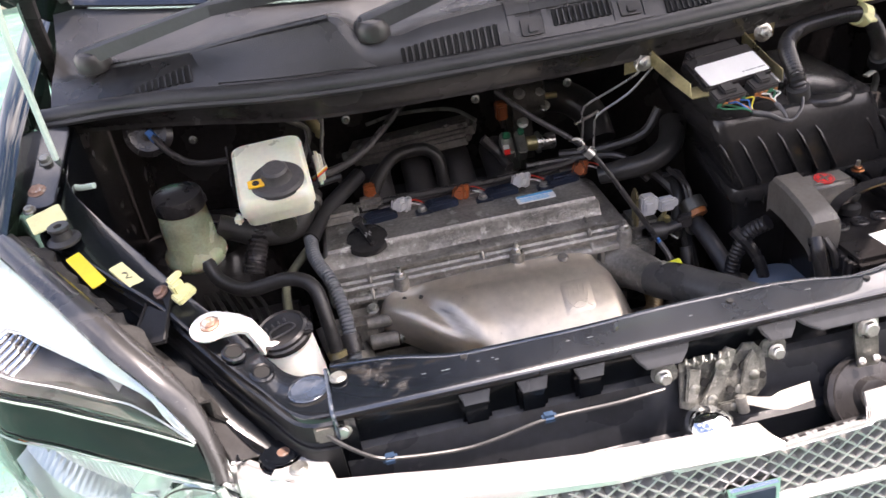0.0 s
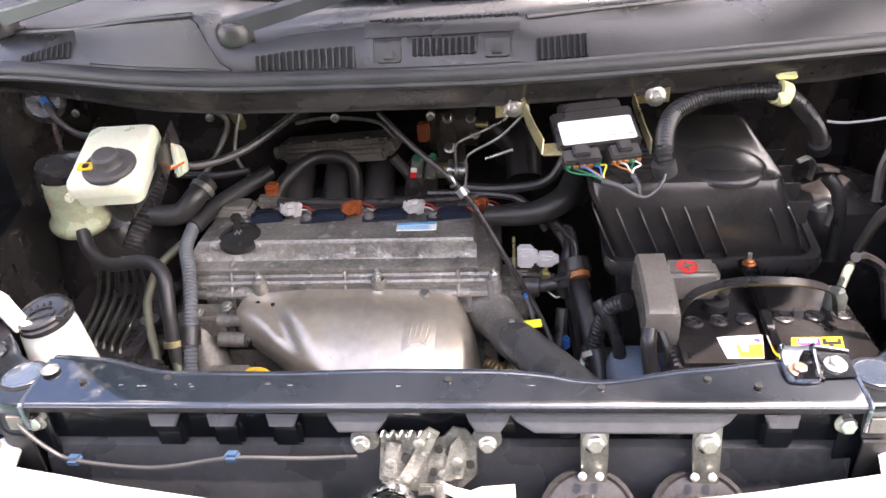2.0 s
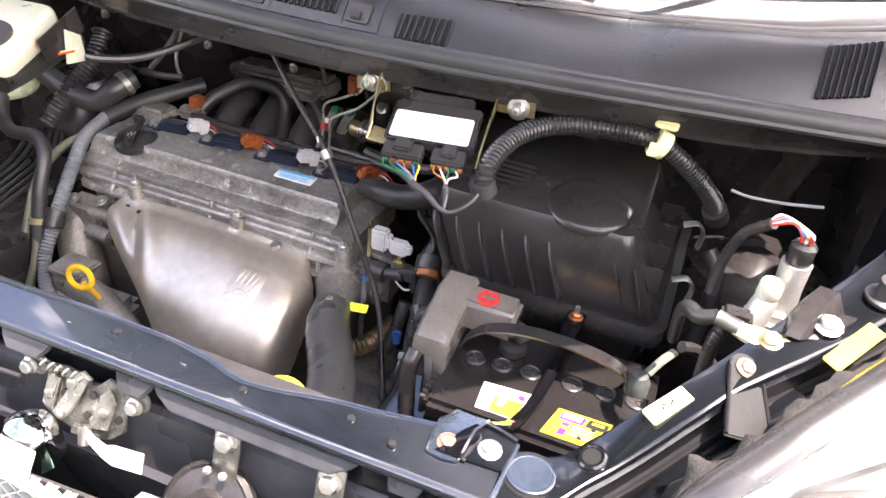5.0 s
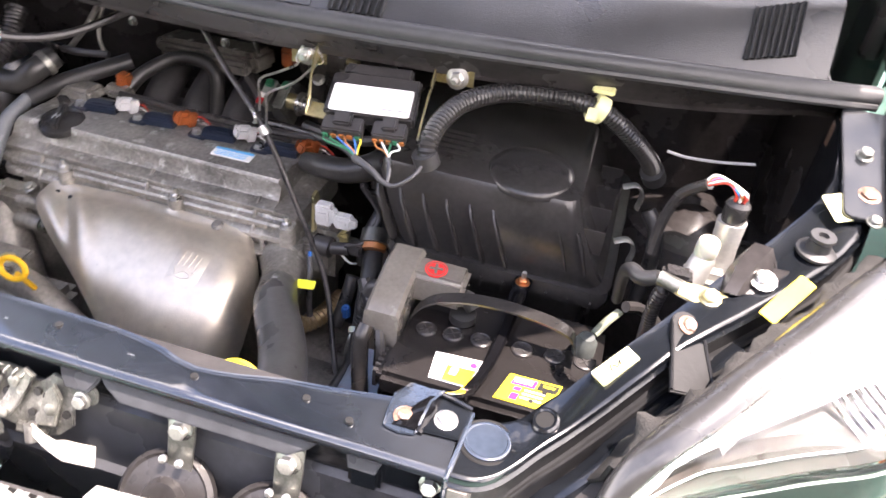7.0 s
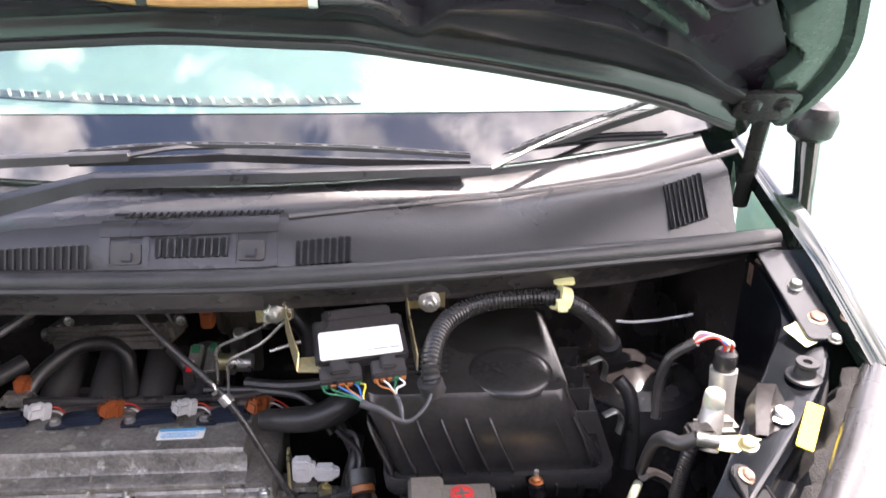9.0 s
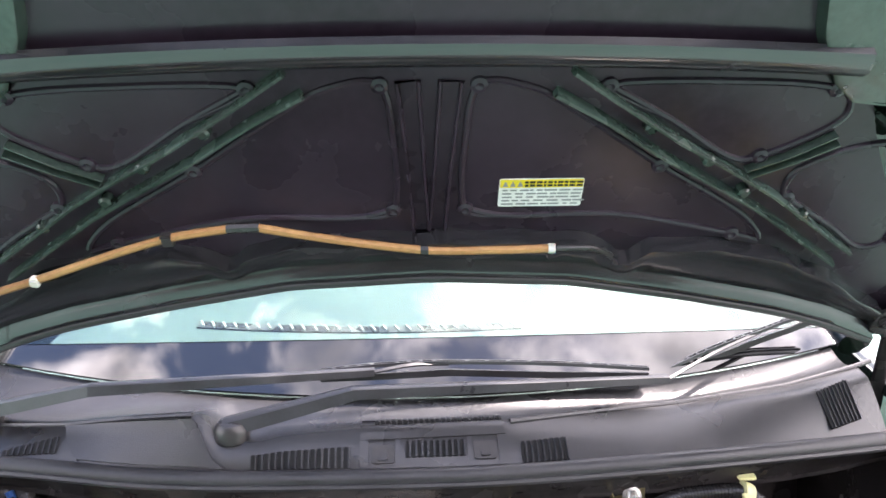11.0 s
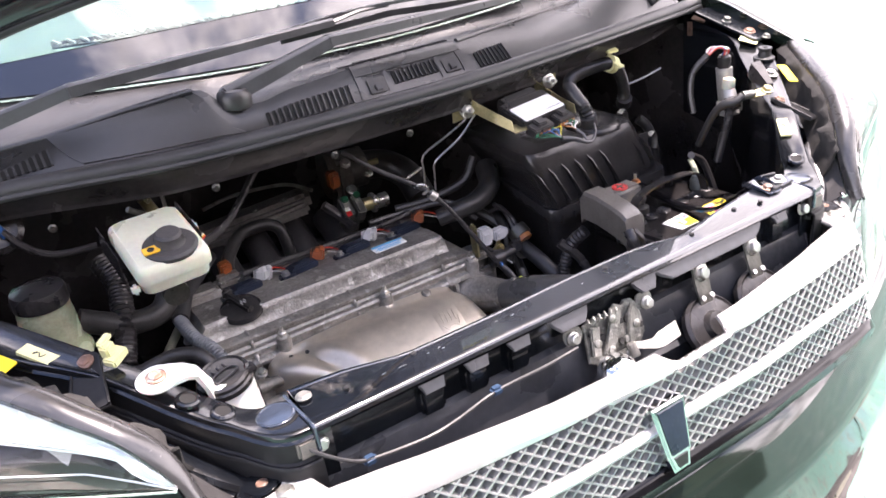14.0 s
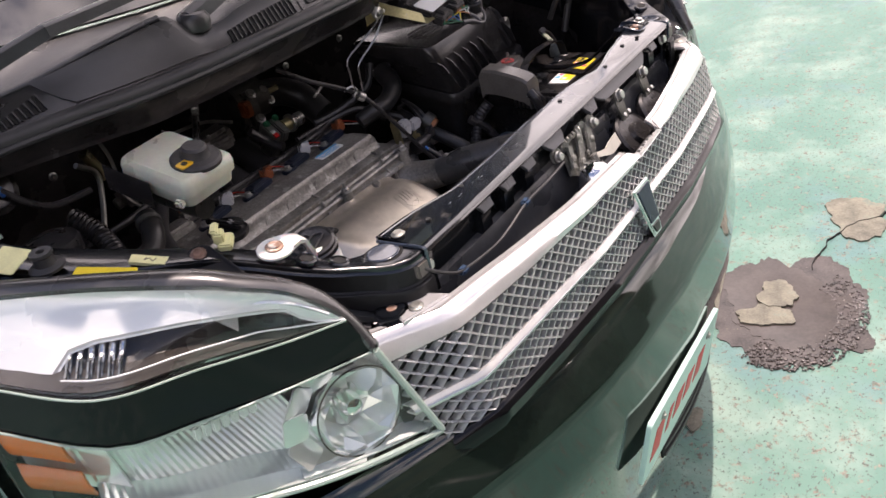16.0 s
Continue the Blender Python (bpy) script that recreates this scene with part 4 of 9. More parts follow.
# fender mirror on a stalk
t = nbm()
tube(t, [(0.795, 0.52, 1.13), (0.800, 0.530, 1.20), (0.805, 0.55, 1.28)], [0.020, 0.014, 0.017], 10)
mir = part("fender_mirror", t, M["paint"], car, "small black auxiliary mirror on the fender")
t = nbm()
lathe(t, (0.806, 0.555, 1.275), (0.05, -0.1, 1), [(0.016, 0), (0.030, 0.012), (0.034, 0.035), (0.028, 0.052), (0.012, 0.060)], 20)
part("mirror_head", t, M["plastic"], mir)
t = nbm()
lathe(t, (0.797, 0.515, 1.125), (0, 0, 1), [(0.030, 0), (0.030, 0.012), (0.018, 0.02)], 18)
part("mirror_foot", t, M["rubber"], mir)


# ---- windscreen, dashboard, cowl ----
def wy(x):
    return 0.482 + 0.27 * x * x


def wz(x):
    return 1.254 + 0.085 * x * x


WX = [-0.70 + 1.40 * k / 28 for k in range(29)]


def ws(x, s):
    """A place on the windscreen, s metres up its slope."""
    return Vector((x * (1 - 0.10 * s), wy(x) + s * 0.80, wz(x) + s * 0.60 - 0.05 * s * s))


t = nbm()
sheet(t, [[ws(x, s if s > 0.2 else 0.105 - 0.17 * x * x) for x in WX] for s in (0.105, 0.3, 0.6, 0.95)], 0.004, (0, -1, 1))
screen = part("windscreen", t, M["glass"], car, "slanted windscreen mirroring a cloudy sky")
screen.visible_shadow = False
t = nbm()
sheet(t, [[ws(x, -0.012 + f * (0.115 - 0.17 * x * x)) for x in WX] for f in (0, 0.5, 1)], 0.004, (0, -1, 1))
part("black_band", t, M["frit"], car, "black ceramic band along the foot of the windscreen")
t = nbm()
sheet(t, [[(x, wy(x) + d, z + 0.05 * x * x) for x in WX] for d, z in ((0.04, 1.225), (0.12, 1.240), (0.26, 1.275), (0.48, 1.355), (0.65, 1.40), (0.71, 1.38), (0.73, 0.9))], 0.01, (0, -0.3, 1))
dash = part("dashboard", t, M["dash"], car, "pale grey dashboard top")
t = nbm()
sheet(t, [[(x, 0.775 + d + 0.27 * x * x, 1.290 + 0.36 * d + 0.05 * x * x) for x in [-0.44 + 0.031 * q for q in range(21)]] for d in (0.0, 0.022)], 0.003, (0, -0.3, 1))
slot = part("defroster_slot", t, M["plastic"], dash, "dark defroster slot")
for k in range(28):
    x = -0.43 + k * 0.022
    t = nbm()
    box(t, (0, 0, 0), (0.004, 0.022, 0.005), 0.001, frame_of((x, 0.786 + 0.27 * x * x, 1.296 + 0.05 * x * x), (1, 0.5, 0), (0, -0.36, 1)))
    part("defroster_slat", t, M["greyink"], slot)
t = nbm()
sheet(t, [[(-0.80, 1.20, 0.5), (-0.80, 2.3, 0.5), (0.80, 2.3, 0.5), (0.80, 1.20, 0.5)], [(-0.80, 1.20, 1.2), (-0.80, 2.3, 1.2), (0.80, 2.3, 1.2), (0.80, 1.20, 1.2)], [(-0.66, 1.27, 1.78), (-0.68, 2.3, 1.80), (0.68, 2.3, 1.80), (0.66, 1.27, 1.78)]], 0.03, (0, -1, 0))
box(t, (0, 1.80, 1.80), (1.36, 1.10, 0.05), 0.02)
part("cabin_shell", t, M["matte"], car, "dark cabin walls and roof behind the windscreen")
for sx in (-1, 1):
    t = nbm()
    tube(t, [ws(sx * 0.715, s) for s in (-0.02, 0.3, 0.6, 1.0)], [0.03, 0.035, 0.04, 0.045], 10)
    part("pillar", t, M["paint"], car, "black windscreen pillar")


def cy(x):
    return 0.352 + 0.205 * x * x


CZ_UP = ((-0.72, 0.018), (-0.62, 0.021), (-0.55, 0.018), (-0.48, 0.012), (-0.40, 0.005), (-0.30, 0.001), (0.05, 0.0), (0.2, 0.004), (0.3, 0.007), (0.4, 0.010), (0.5, 0.0135), (0.6, 0.0155), (0.74, 0.019))


def cz(x):
    return -0.016 * (x / 0.7) ** 2 + sum(lerp(x + d, CZ_UP) for d in (-0.03, 0, 0.03)) / 3


CX = [-0.72 + 1.392 * k / 144 for k in range(145)]
SX = [-0.735 + 1.465 * k / 72 for k in range(73)]
CREST_Y = ((-0.72, 0.530), (-0.65, 0.500), (-0.515, 0.448), (-0.42, 0.420), (-0.32, 0.398), (-0.25, 0.384), (-0.10, 0.386), (0.0, 0.394), (0.1, 0.404), (0.25, 0.447), (0.38, 0.478), (0.55, 0.505), (0.67, 0.528), (0.72, 0.545))
CREST_Z = ((-0.72, 1.214), (-0.65, 1.212), (-0.515, 1.224), (-0.42, 1.238), (-0.325, 1.247), (-0.312, 1.246), (-0.285, 1.214), (-0.235, 1.211), (-0.20, 1.219), (-0.10, 1.226), (0.1, 1.224), (0.38, 1.226), (0.55, 1.240), (0.67, 1.262), (0.72, 1.272))


def crest(x):
    """The cowl's highest line, which parts its front face from the shelf behind."""
    w = (-0.012, -0.006, 0, 0.006, 0.012)
    return sum(lerp(x + d, CREST_Y) for d in w) / 5, sum(lerp(x + d * 0.5, CREST_Z) for d in w) / 5


def cowl_pt(x, f, lift=0.0):
    """A place on the cowl at x: f from 0 at the seal over 0.5 at the crest to 1 at the windscreen."""
    yc, zc = crest(x)
    y0, z0 = cy(x) + 0.002, 1.176 + cz(x)
    if f <= 0.5:
        u = f * 2
        y, z = y0 + (yc - y0) * u, z0 + (zc - z0) * u
        # towards the passenger's end the face breaks into a steep lower and a flat upper part
        far = min(1.0, max(0.0, (x - 0.28) / 0.24))
        far = far * far * (3 - 2 * far)
        k = 0.004 * math.sin(math.pi * u) + 0.013 * far * (u / 0.74 if u < 0.74 else (1 - u) / 0.26) + lift
        n = Vector((0, z0 - zc, yc - y0)).normalized()
        return Vector((x, y, z)) + (n if n.z > 0 else -n) * k
    v = (f - 0.5) * 2
    y1, z1 = wy(x) - 0.003, wz(x) - 0.014
    return Vector((x, yc + (y1 - yc) * v, zc + (z1 - zc) * v - 0.010 * math.sin(math.pi * v) + lift))


t = nbm()
sheet(t, [[cowl_pt(x, k / 24) for x in CX] for k in range(25)], 0.004, (0, -0.5, 1))
cowl = part("cowl_panel", t, M["cowl"], car, "dark grey plastic cowl with louvre slots")
for x0, x1 in ((-0.66, -0.325), (0.108, 0.70)):
    t = nbm()
    tube(t, [cowl_pt(x0 + (x1 - x0) * k / 24, 0.5, 0.0) for k in range(25)], 0.0042, 8, 2)
    part("crest_bead", t, M["cowl"], cowl)


def louvres(x0, x1, f0, f1, count, lean=0.0, name="louvre", g0=None, g1=None):
    """A row of near-black plates, painted as the shade in slots, with a raised lip each; g0 and g1: where the last
    slot's ends lie, if not as the first's.
    """
    for k in range(count):
        w = (k + 0.5) / count
        x = x0 + (x1 - x0) * w
        a, b = cowl_pt(x - lean, f0 + ((f0 if g0 is None else g0) - f0) * w), cowl_pt(x + lean, f1 + ((f1 if g1 is None else g1) - f1) * w)
        d = (b - a).normalized()
        nrm = Vector((1, 0, 0)).cross(d).normalized()
        w = abs(x1 - x0) / count
        m = frame_of((a + b) / 2, (1, 0, 0), nrm)
        ln = (b - a).length
        slot = part(name, prism(nbm(), rounded(w * 0.60, ln, w * 0.28, 3), -0.001, 0.0030, m), M["hole_shade"], cowl, "near-black plate painted as the slot's shade")
        part("slot_lip", prism(nbm(), rounded(w * 0.24, ln * 0.98, w * 0.11, 2, w * 0.46), -0.001, 0.0055, m, 0.0006), M["cowl"], slot)


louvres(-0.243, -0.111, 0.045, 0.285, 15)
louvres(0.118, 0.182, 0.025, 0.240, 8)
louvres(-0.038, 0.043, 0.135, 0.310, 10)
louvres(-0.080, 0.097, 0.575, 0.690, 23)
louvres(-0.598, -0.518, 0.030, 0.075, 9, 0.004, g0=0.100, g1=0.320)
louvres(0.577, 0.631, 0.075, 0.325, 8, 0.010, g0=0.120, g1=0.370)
# lifted centre lid with two clip pockets
LX = [-0.097 + 0.196 * k / 12 for k in range(13)]
t = nbm()
sheet(t, [[cowl_pt(x, f, d) for x in LX] for f, d in ((0.02, 0.0), (0.03, 0.0025), (0.06, 0.0025), (0.061, 0.001))], 0.003, (0, -0.5, 1))
sheet(t, [[cowl_pt(x, f, d) for x in LX] for f, d in ((0.345, 0.001), (0.35, 0.0025), (0.42, 0.003), (0.49, 0.004), (0.505, 0.003))], 0.003, (0, -0.5, 1))
for x0, x1 in ((-0.097, -0.086), (-0.050, -0.043), (0.046, 0.053), (0.088, 0.099)):
    sheet(t, [[cowl_pt(x, f, 0.0022) for x in (x0, x1)] for f in (0.06, 0.2, 0.345)], 0.003, (0, -0.5, 1))
sheet(t, [[cowl_pt(x, f, 0.0022) for x in LX] for f in (0.505, 0.54, 0.575)], 0.003, (0, -0.3, 1))
sheet(t, [[cowl_pt(x, f, 0.0022) for x in LX] for f in (0.700, 0.73)], 0.003, (0, -0.3, 1))
part("centre_lid", t, M["cowl"], cowl, "removable centre lid")
for x in (-0.066, 0.070):
    a = cowl_pt(x, 0.18)
    m = frame_of(a, (1, 0, 0), tuple(Vector((1, 0, 0)).cross(cowl_pt(x, 0.3) - cowl_pt(x, 0.1))))
    pk = part("clip_pocket", prism(nbm(), rounded(0.030, 0.024, 0.004), -0.002, 0.0030, m), M["matte"], cowl, "sunken clip pocket")
    t = nbm()
    box(t, (0, -0.004, 0.004), (0.012, 0.010, 0.006), 0.001, m)
    part("clip", t, M["plastic"], pk)
# flat raised panel beside the wiper pivot
t = nbm()
sheet(t, [[cowl_pt(x0 + (x1 - x0) * k / 16, f, d) for k in range(17)] for f, d, x0, x1 in ((0.05, 0.0, -0.480, -0.275), (0.055, 0.004, -0.484, -0.276), (0.15, 0.003, -0.496, -0.292), (0.30, 0.002, -0.506, -0.306), (0.43, 0.004, -0.512, -0.318), (0.46, 0.0055, -0.514, -0.324), (0.475, 0.001, -0.515, -0.326))], 0.003, (0, -0.5, 1))
part("flat_panel", t, M["cowl"], cowl, "flat panel beside the wiper pivot")
# weatherstrip and the flange below it
t = nbm()
tube(t, [(x, cy(x) - 0.006, 1.170 + cz(x)) for x in SX], 0.0125, 12, 2, flat=1.0)
strip = part("weatherstrip", t, M["rubber"], car, "black rubber weatherstrip along the cowl")
t = nbm()
tube(t, [(x, cy(x) - 0.017, 1.163 + cz(x)) for x in SX], 0.005, 8, 2)
part("lip", t, M["rubber"], strip)
t = nbm()
FL_UP = ((-0.72, 0.020), (-0.6, 0.011), (-0.5, 0.006), (-0.4, 0.001), (0.2, 0.005), (0.5, 0.001), (0.6, 0.007), (0.66, 0.014), (0.72, 0.018))
sheet(t, [[(x, cy(x) + d, z + cz(x) + w * lerp(x, FL_UP)) for x in SX] for d, z, w in ((-0.006, 1.163, 0), (-0.002, 1.150, 0.3), (0.016, 1.128, 1), (0.020, 1.118, 1), (0.10, 1.112, 1))], 0.003, (0, -1, 0.3))
part("cowl_flange", t, M["bay"], car, "black steel flange below the weatherstrip")

# wipers
def wiper(pivot, elbow, tip, blade_a, blade_b, blade_mid, label):
    w = part("wiper", lathe(nbm(), pivot, (0.05, -0.2, 1), [(0.017, -0.03), (0.017, 0.0), (0.024, 0.004), (0.024, 0.020), (0.018, 0.028), (0.006, 0.031)], 20), M["plastic"], car, label)
    p, e, q = Vector(pivot) + Vector((0, 0, 0.020)), Vector(elbow), Vector(tip)
    t = nbm()
    d = (e - p).normalized()
    side = d.cross(Vector((0, 0, 1))).normalized()

    def bar(a, b, w0, w1, h0, h1):
        loft(t, [[c + side * x * ww + Vector((0, 0, z * hh)) for x, z in ((-1, -0.5), (-0.9, 0.4), (-0.5, 0.6), (0.5, 0.6), (0.9, 0.4), (1, -0.5))] for c, ww, hh in ((a, w0, h0), (a.lerp(b, 0.5), (w0 + w1) / 2, (h0 + h1) / 2), (b, w1, h1))])

    bar(p - d * 0.012, e, 0.017, 0.012, 0.022, 0.016)
    d = (q - e).normalized()
    side = d.cross(Vector((0, 0, 1))).normalized()
    bar(e - d * 0.006, q, 0.0125, 0.008, 0.015, 0.010)
    part("arm", t, M["wiper"], w, "dark grey wiper arm")
    a, b, mid = Vector(blade_a), Vector(blade_b), Vector(blade_mid)
    t = nbm()
    bar2 = smooth([q, q.lerp(mid, 0.5) + Vector((0, 0, 0.004)), mid], 4)
    loft(t, [[c + Vector((x, y * 0.5, z)) for x, y, z in ((0, -0.008, 0), (0, 0, 0.003), (0, 0.008, 0), (0, 0, -0.003))] for c in bar2])
    part("hook", t, M["wiper"], w)
    line = smooth([a, a.lerp(mid, 0.5) + Vector((0, 0, 0.003)), mid, mid.lerp(b, 0.5) + Vector((0, 0, 0.003)), b], 5)
    for k, (i0, i1) in enumerate(((0, 6), (5, 11), (10, 16), (15, 21))):
        t = nbm()
        seg = line[i0:i1]
        for o in (-0.0052, 0.0052):
            loft(t, [[c + Vector((0, o + y, z)) for y, z in ((-0.0018, 0.0), (-0.0018, 0.005), (0.0018, 0.005), (0.0018, 0.0))] for c in seg])
        for c in seg[1:-1]:
            box(t, c + Vector((0, 0, 0.003)), (0.006, 0.010, 0.004), 0.0005)
        part("blade_bridge", t, M["wiper"], w, "slotted steel blade bridge")
    t = nbm()
    loft(t, [[c + Vector((0, x, z)) for x, z in ((-0.0015, -0.014), (0.0015, -0.014), (0.004, -0.004), (-0.004, -0.004))] for c in (a, a.lerp(mid, 0.5) - Vector((0, 0, 0.003)), mid - Vector((0, 0, 0.004)), mid.lerp(b, 0.5) - Vector((0, 0, 0.003)), b)])
    part("blade_rubber", t, M["rubber"], w)


M["wiper"] = mat("wiper_paint", (0.040, 0.041, 0.044), 0.36, var=0.25, scale=20)
wiper((-0.272, 0.400, 1.210), (-0.105, 0.413, 1.268), (0.354, 0.474, 1.262), (0.375, 0.530, 1.264), (0.640, 0.585, 1.338), (0.536, 0.566, 1.313), "dark grey wiper parked across the cowl")
wiper((-0.655, 0.500, 1.212), (-0.466, 0.428, 1.278), (-0.08, 0.452, 1.288), (-0.16, 0.474, 1.284), (0.33, 0.494, 1.272), (0.028, 0.468, 1.294), "dark grey wiper at the windscreen's foot")


# ---- hood, raised ----
HU, HN = Vector((0, -0.656, 0.755)), Vector((0, -0.755, -0.656))
H0 = Vector((0, 0.5, 1.303))
H_REAR = ((0, 0.172), (0.19, 0.160), (0.34, 0.128), (0.49, 0.090), (0.58, 0.058), (0.66, 0.018), (0.72, 0.004))
H_FRONT = ((0, 0.735), (0.2, 0.722), (0.35, 0.690), (0.46, 0.640), (0.52, 0.585))
H_HALF = ((0, 0.715), (0.03, 0.745), (0.08, 0.762), (0.15, 0.765), (0.27, 0.715), (0.39, 0.632), (0.494, 0.566), (0.585, 0.52), (0.74, 0.46))


def half_at(s):
    """Half the hood's width at s, with its corners eased."""
    return sum(lerp(s + k * 0.011, H_HALF) for k in range(-3, 4)) / 7


def hood_pt(x, s, d=0.0):
    """A place on the hood's underside: x across, s up its slope from the hinge, d out of the face towards the engine."""
    return H0 + HU * s + HN * d + Vector((x, 0, 0))


def hood_grid(d, inset=0.0, n=24):
    rows = []
    for k in range(n + 1):
        f = k / n
        row = []
        for j in range(31):
            u = -1 + 2 * j / 30
            s_mid = 0.17 + (0.735 - 0.17) * f
            for _ in range(3):
                half = half_at(s_mid) - inset
                x = u * half
                r, t_ = lerp(abs(x), H_REAR) + inset, lerp(abs(x), H_FRONT) - inset
                s_mid = r + (t_ - r) * f
            row.append(hood_pt(x, s_mid, d - 0.03 * (1 - (x / 0.75) ** 2) - 0.012 * math.sin(math.pi * f)))
        rows.append(row)
    return rows


t = nbm()
sheet(t, hood_grid(-0.012), 0.004, tuple(HN))
hood = part("hood", t, M["paint"], car, "raised black hood seen from below")
t = nbm()
sheet(t, [[hood_pt(x * (lerp(s, H_HALF) - 0.03) / 0.7, lerp(abs(x), H_REAR) * (1 - f) + 0.03 * (1 - f) + (lerp(abs(x), H_FRONT) - 0.03) * f, -0.016) for x in [-0.7 + 1.4 * k / 28 for k in range(29)]] for f in [j / 12 for j in range(13)] for s in (0.17 + 0.5 * f,)], 0.003, tuple(HN))
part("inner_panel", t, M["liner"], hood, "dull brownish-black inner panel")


def rib(pts, w, h, base=-0.035, name="rib", label="", material=None):
    """A pressed rib on the hood's underside, with sloping flanks and a groove."""
    bm = nbm()
    q = [Vector(p) for p in pts]
    loops = []
    for i, p in enumerate(q):
        a, b = q[max(0, i - 1)], q[min(len(q) - 1, i + 1)]
        d = (b - a).normalized()
        nx, ns = -d.y, d.x
        sec = ((-1.06, base), (-1.0, h - 0.004), (-0.90, h), (-0.72, h), (-0.62, h - 0.004), (-0.54, h - 0.018), (0.54, h - 0.018), (0.62, h - 0.004), (0.72, h), (0.90, h), (1.0, h - 0.004), (1.06, base))
        wide = w * (1.22 if i == len(q) - 1 else 1.0)
        loops.append([hood_pt(p.x + nx * wide * o, p.y + ns * wide * o, dd) for o, dd in sec])
    loft(bm, loops)
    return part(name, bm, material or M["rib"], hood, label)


BORDER = ((0.02, 0.05), (0.10, 0.078), (0.134, 0.062), (0.150, 0.066), (0.165, 0.086), (0.200, 0.090), (0.225, 0.060), (0.258, 0.054), (0.275, 0.072), (0.300, 0.070), (0.318, 0.036), (0.330, 0.036), (0.340, 0.068), (0.352, 0.066), (0.362, 0.044), (0.372, 0.046), (0.385, 0.088), (0.412, 0.100), (0.420, 0.060), (0.430, 0.066), (0.436, 0.128), (0.46, 0.142), (0.52, 0.142), (0.57, 0.13))
for sx in (-1, 1):
    rib([(sx * 0.562, 0.182), (sx * 0.426, 0.284), (sx * 0.371, 0.319), (sx * 0.290, 0.367), (sx * 0.205, 0.424), (sx * 0.148, 0.461)], 0.0165, 0.000, -0.022, label="pressed rib with two ridges")
    rib([(sx * 0.388, 0.329), (sx * 0.435, 0.350), (sx * 0.484, 0.379)], 0.0075, -0.004, -0.022)
    rib([(sx * 0.010, 0.240), (sx * 0.016, 0.34), (sx * 0.024, 0.46)], 0.012, -0.010, -0.022, material=M["liner"])
    for x, z in ((0.335, 0.352), (0.392, 0.302), (0.255, 0.400), (0.480, 0.262)):
        t = nbm()
        lathe(t, hood_pt(sx * x, z, -0.014), tuple(HN), [(0.009, -0.006), (0.008, 0.010), (0.005, 0.013), (0.001, 0.013)], 10)
        part("rib_clip", t, M["under"], hood)
    # side border with its tabbed inner edge, and the rolled hem
    bm = nbm()
    rows = []
    for s in [0.02 + 0.545 * k / 90 for k in range(91)]:
        half = half_at(s)
        wdt = lerp(s, BORDER)
        rows.append([hood_pt(sx * (half - 0.001), s, 0.0), hood_pt(sx * (half - 0.006), s, 0.009), hood_pt(sx * (half - 0.016), s, 0.008), hood_pt(sx * (half - 0.020), s, 0.001), hood_pt(sx * (half - 0.026), s, -0.003), hood_pt(sx * (half - wdt + 0.004), s, 0.004), hood_pt(sx * (half - wdt), s, 0.003), hood_pt(sx * (half - wdt - 0.005), s, -0.024)])
    sheet(bm, rows, 0.003, tuple(HN))
    part("side_border", bm, M["under"], hood, "black inner border with tabs, the mirrored yard's green put into its paint")
    for s, x in ((0.33, 0.66), (0.255, 0.70), (0.42, 0.585)):
        t = nbm()
        lathe(t, hood_pt(sx * x, s, 0.004), tuple(HN), [(0.006, 0), (0.006, 0.002), (0.003, 0.0025)], 12)
        part("plug", t, M["ink"], hood)
    # hinge
    t = nbm()
    tube(t, [(sx * 0.745, 0.60, 1.17), (sx * 0.735, 0.565, 1.24), (sx * 0.712, 0.505, 1.318), hood_pt(sx * 0.69, 0.045, 0.004)], 0.012, 8, flat=0.5)
    hg = part("hinge", t, M["bay"], hood, "black steel hinge arm")
    t = nbm()
    prism(t, rounded(0.075, 0.050, 0.012), -0.004, 0.002, frame_of(hood_pt(sx * 0.690, 0.060, 0.008), (1, 0, 0), tuple(HN)))
    part("hinge_plate", t, M["bay"], hg)
    t = nbm()
    for k in (-1, 1):
        hexbolt(t, hood_pt(sx * 0.690 + k * 0.02, 0.062, 0.010), tuple(HN), 0.008, 0.007)
    part("bolts", t, M["bay"], hg)
for sx in (-1, 1):
    for loop in ([(0.045, 0.275), (0.10, 0.262), (0.24, 0.262), (0.40, 0.225), (0.44, 0.215), (0.40, 0.262), (0.28, 0.340), (0.16, 0.425), (0.11, 0.452), (0.055, 0.455), (0.042, 0.38)],
                 [(0.455, 0.285), (0.53, 0.235), (0.585, 0.195), (0.625, 0.21), (0.640, 0.27), (0.615, 0.33), (0.565, 0.365), (0.515, 0.362), (0.455, 0.330)],
                 [(0.20, 0.452), (0.28, 0.405), (0.36, 0.352), (0.40, 0.352), (0.47, 0.392), (0.485, 0.420), (0.46, 0.445), (0.36, 0.455)]):
        bm = nbm()
        pts = [hood_pt(sx * x, s, -0.016) for x, s in loop]
        tube(bm, pts + pts[:2], 0.0045, 8, 5)
        part("pressed_edge", bm, M["liner"], hood)
        for i in range(0, len(loop), 3):
            part("spot_boss", lathe(nbm(), hood_pt(sx * loop[i][0], loop[i][1], -0.018), tuple(HN), [(0.012, -0.004), (0.010, 0.006), (0.005, 0.008), (0.001, 0.006)], 12), M["liner"], hood)
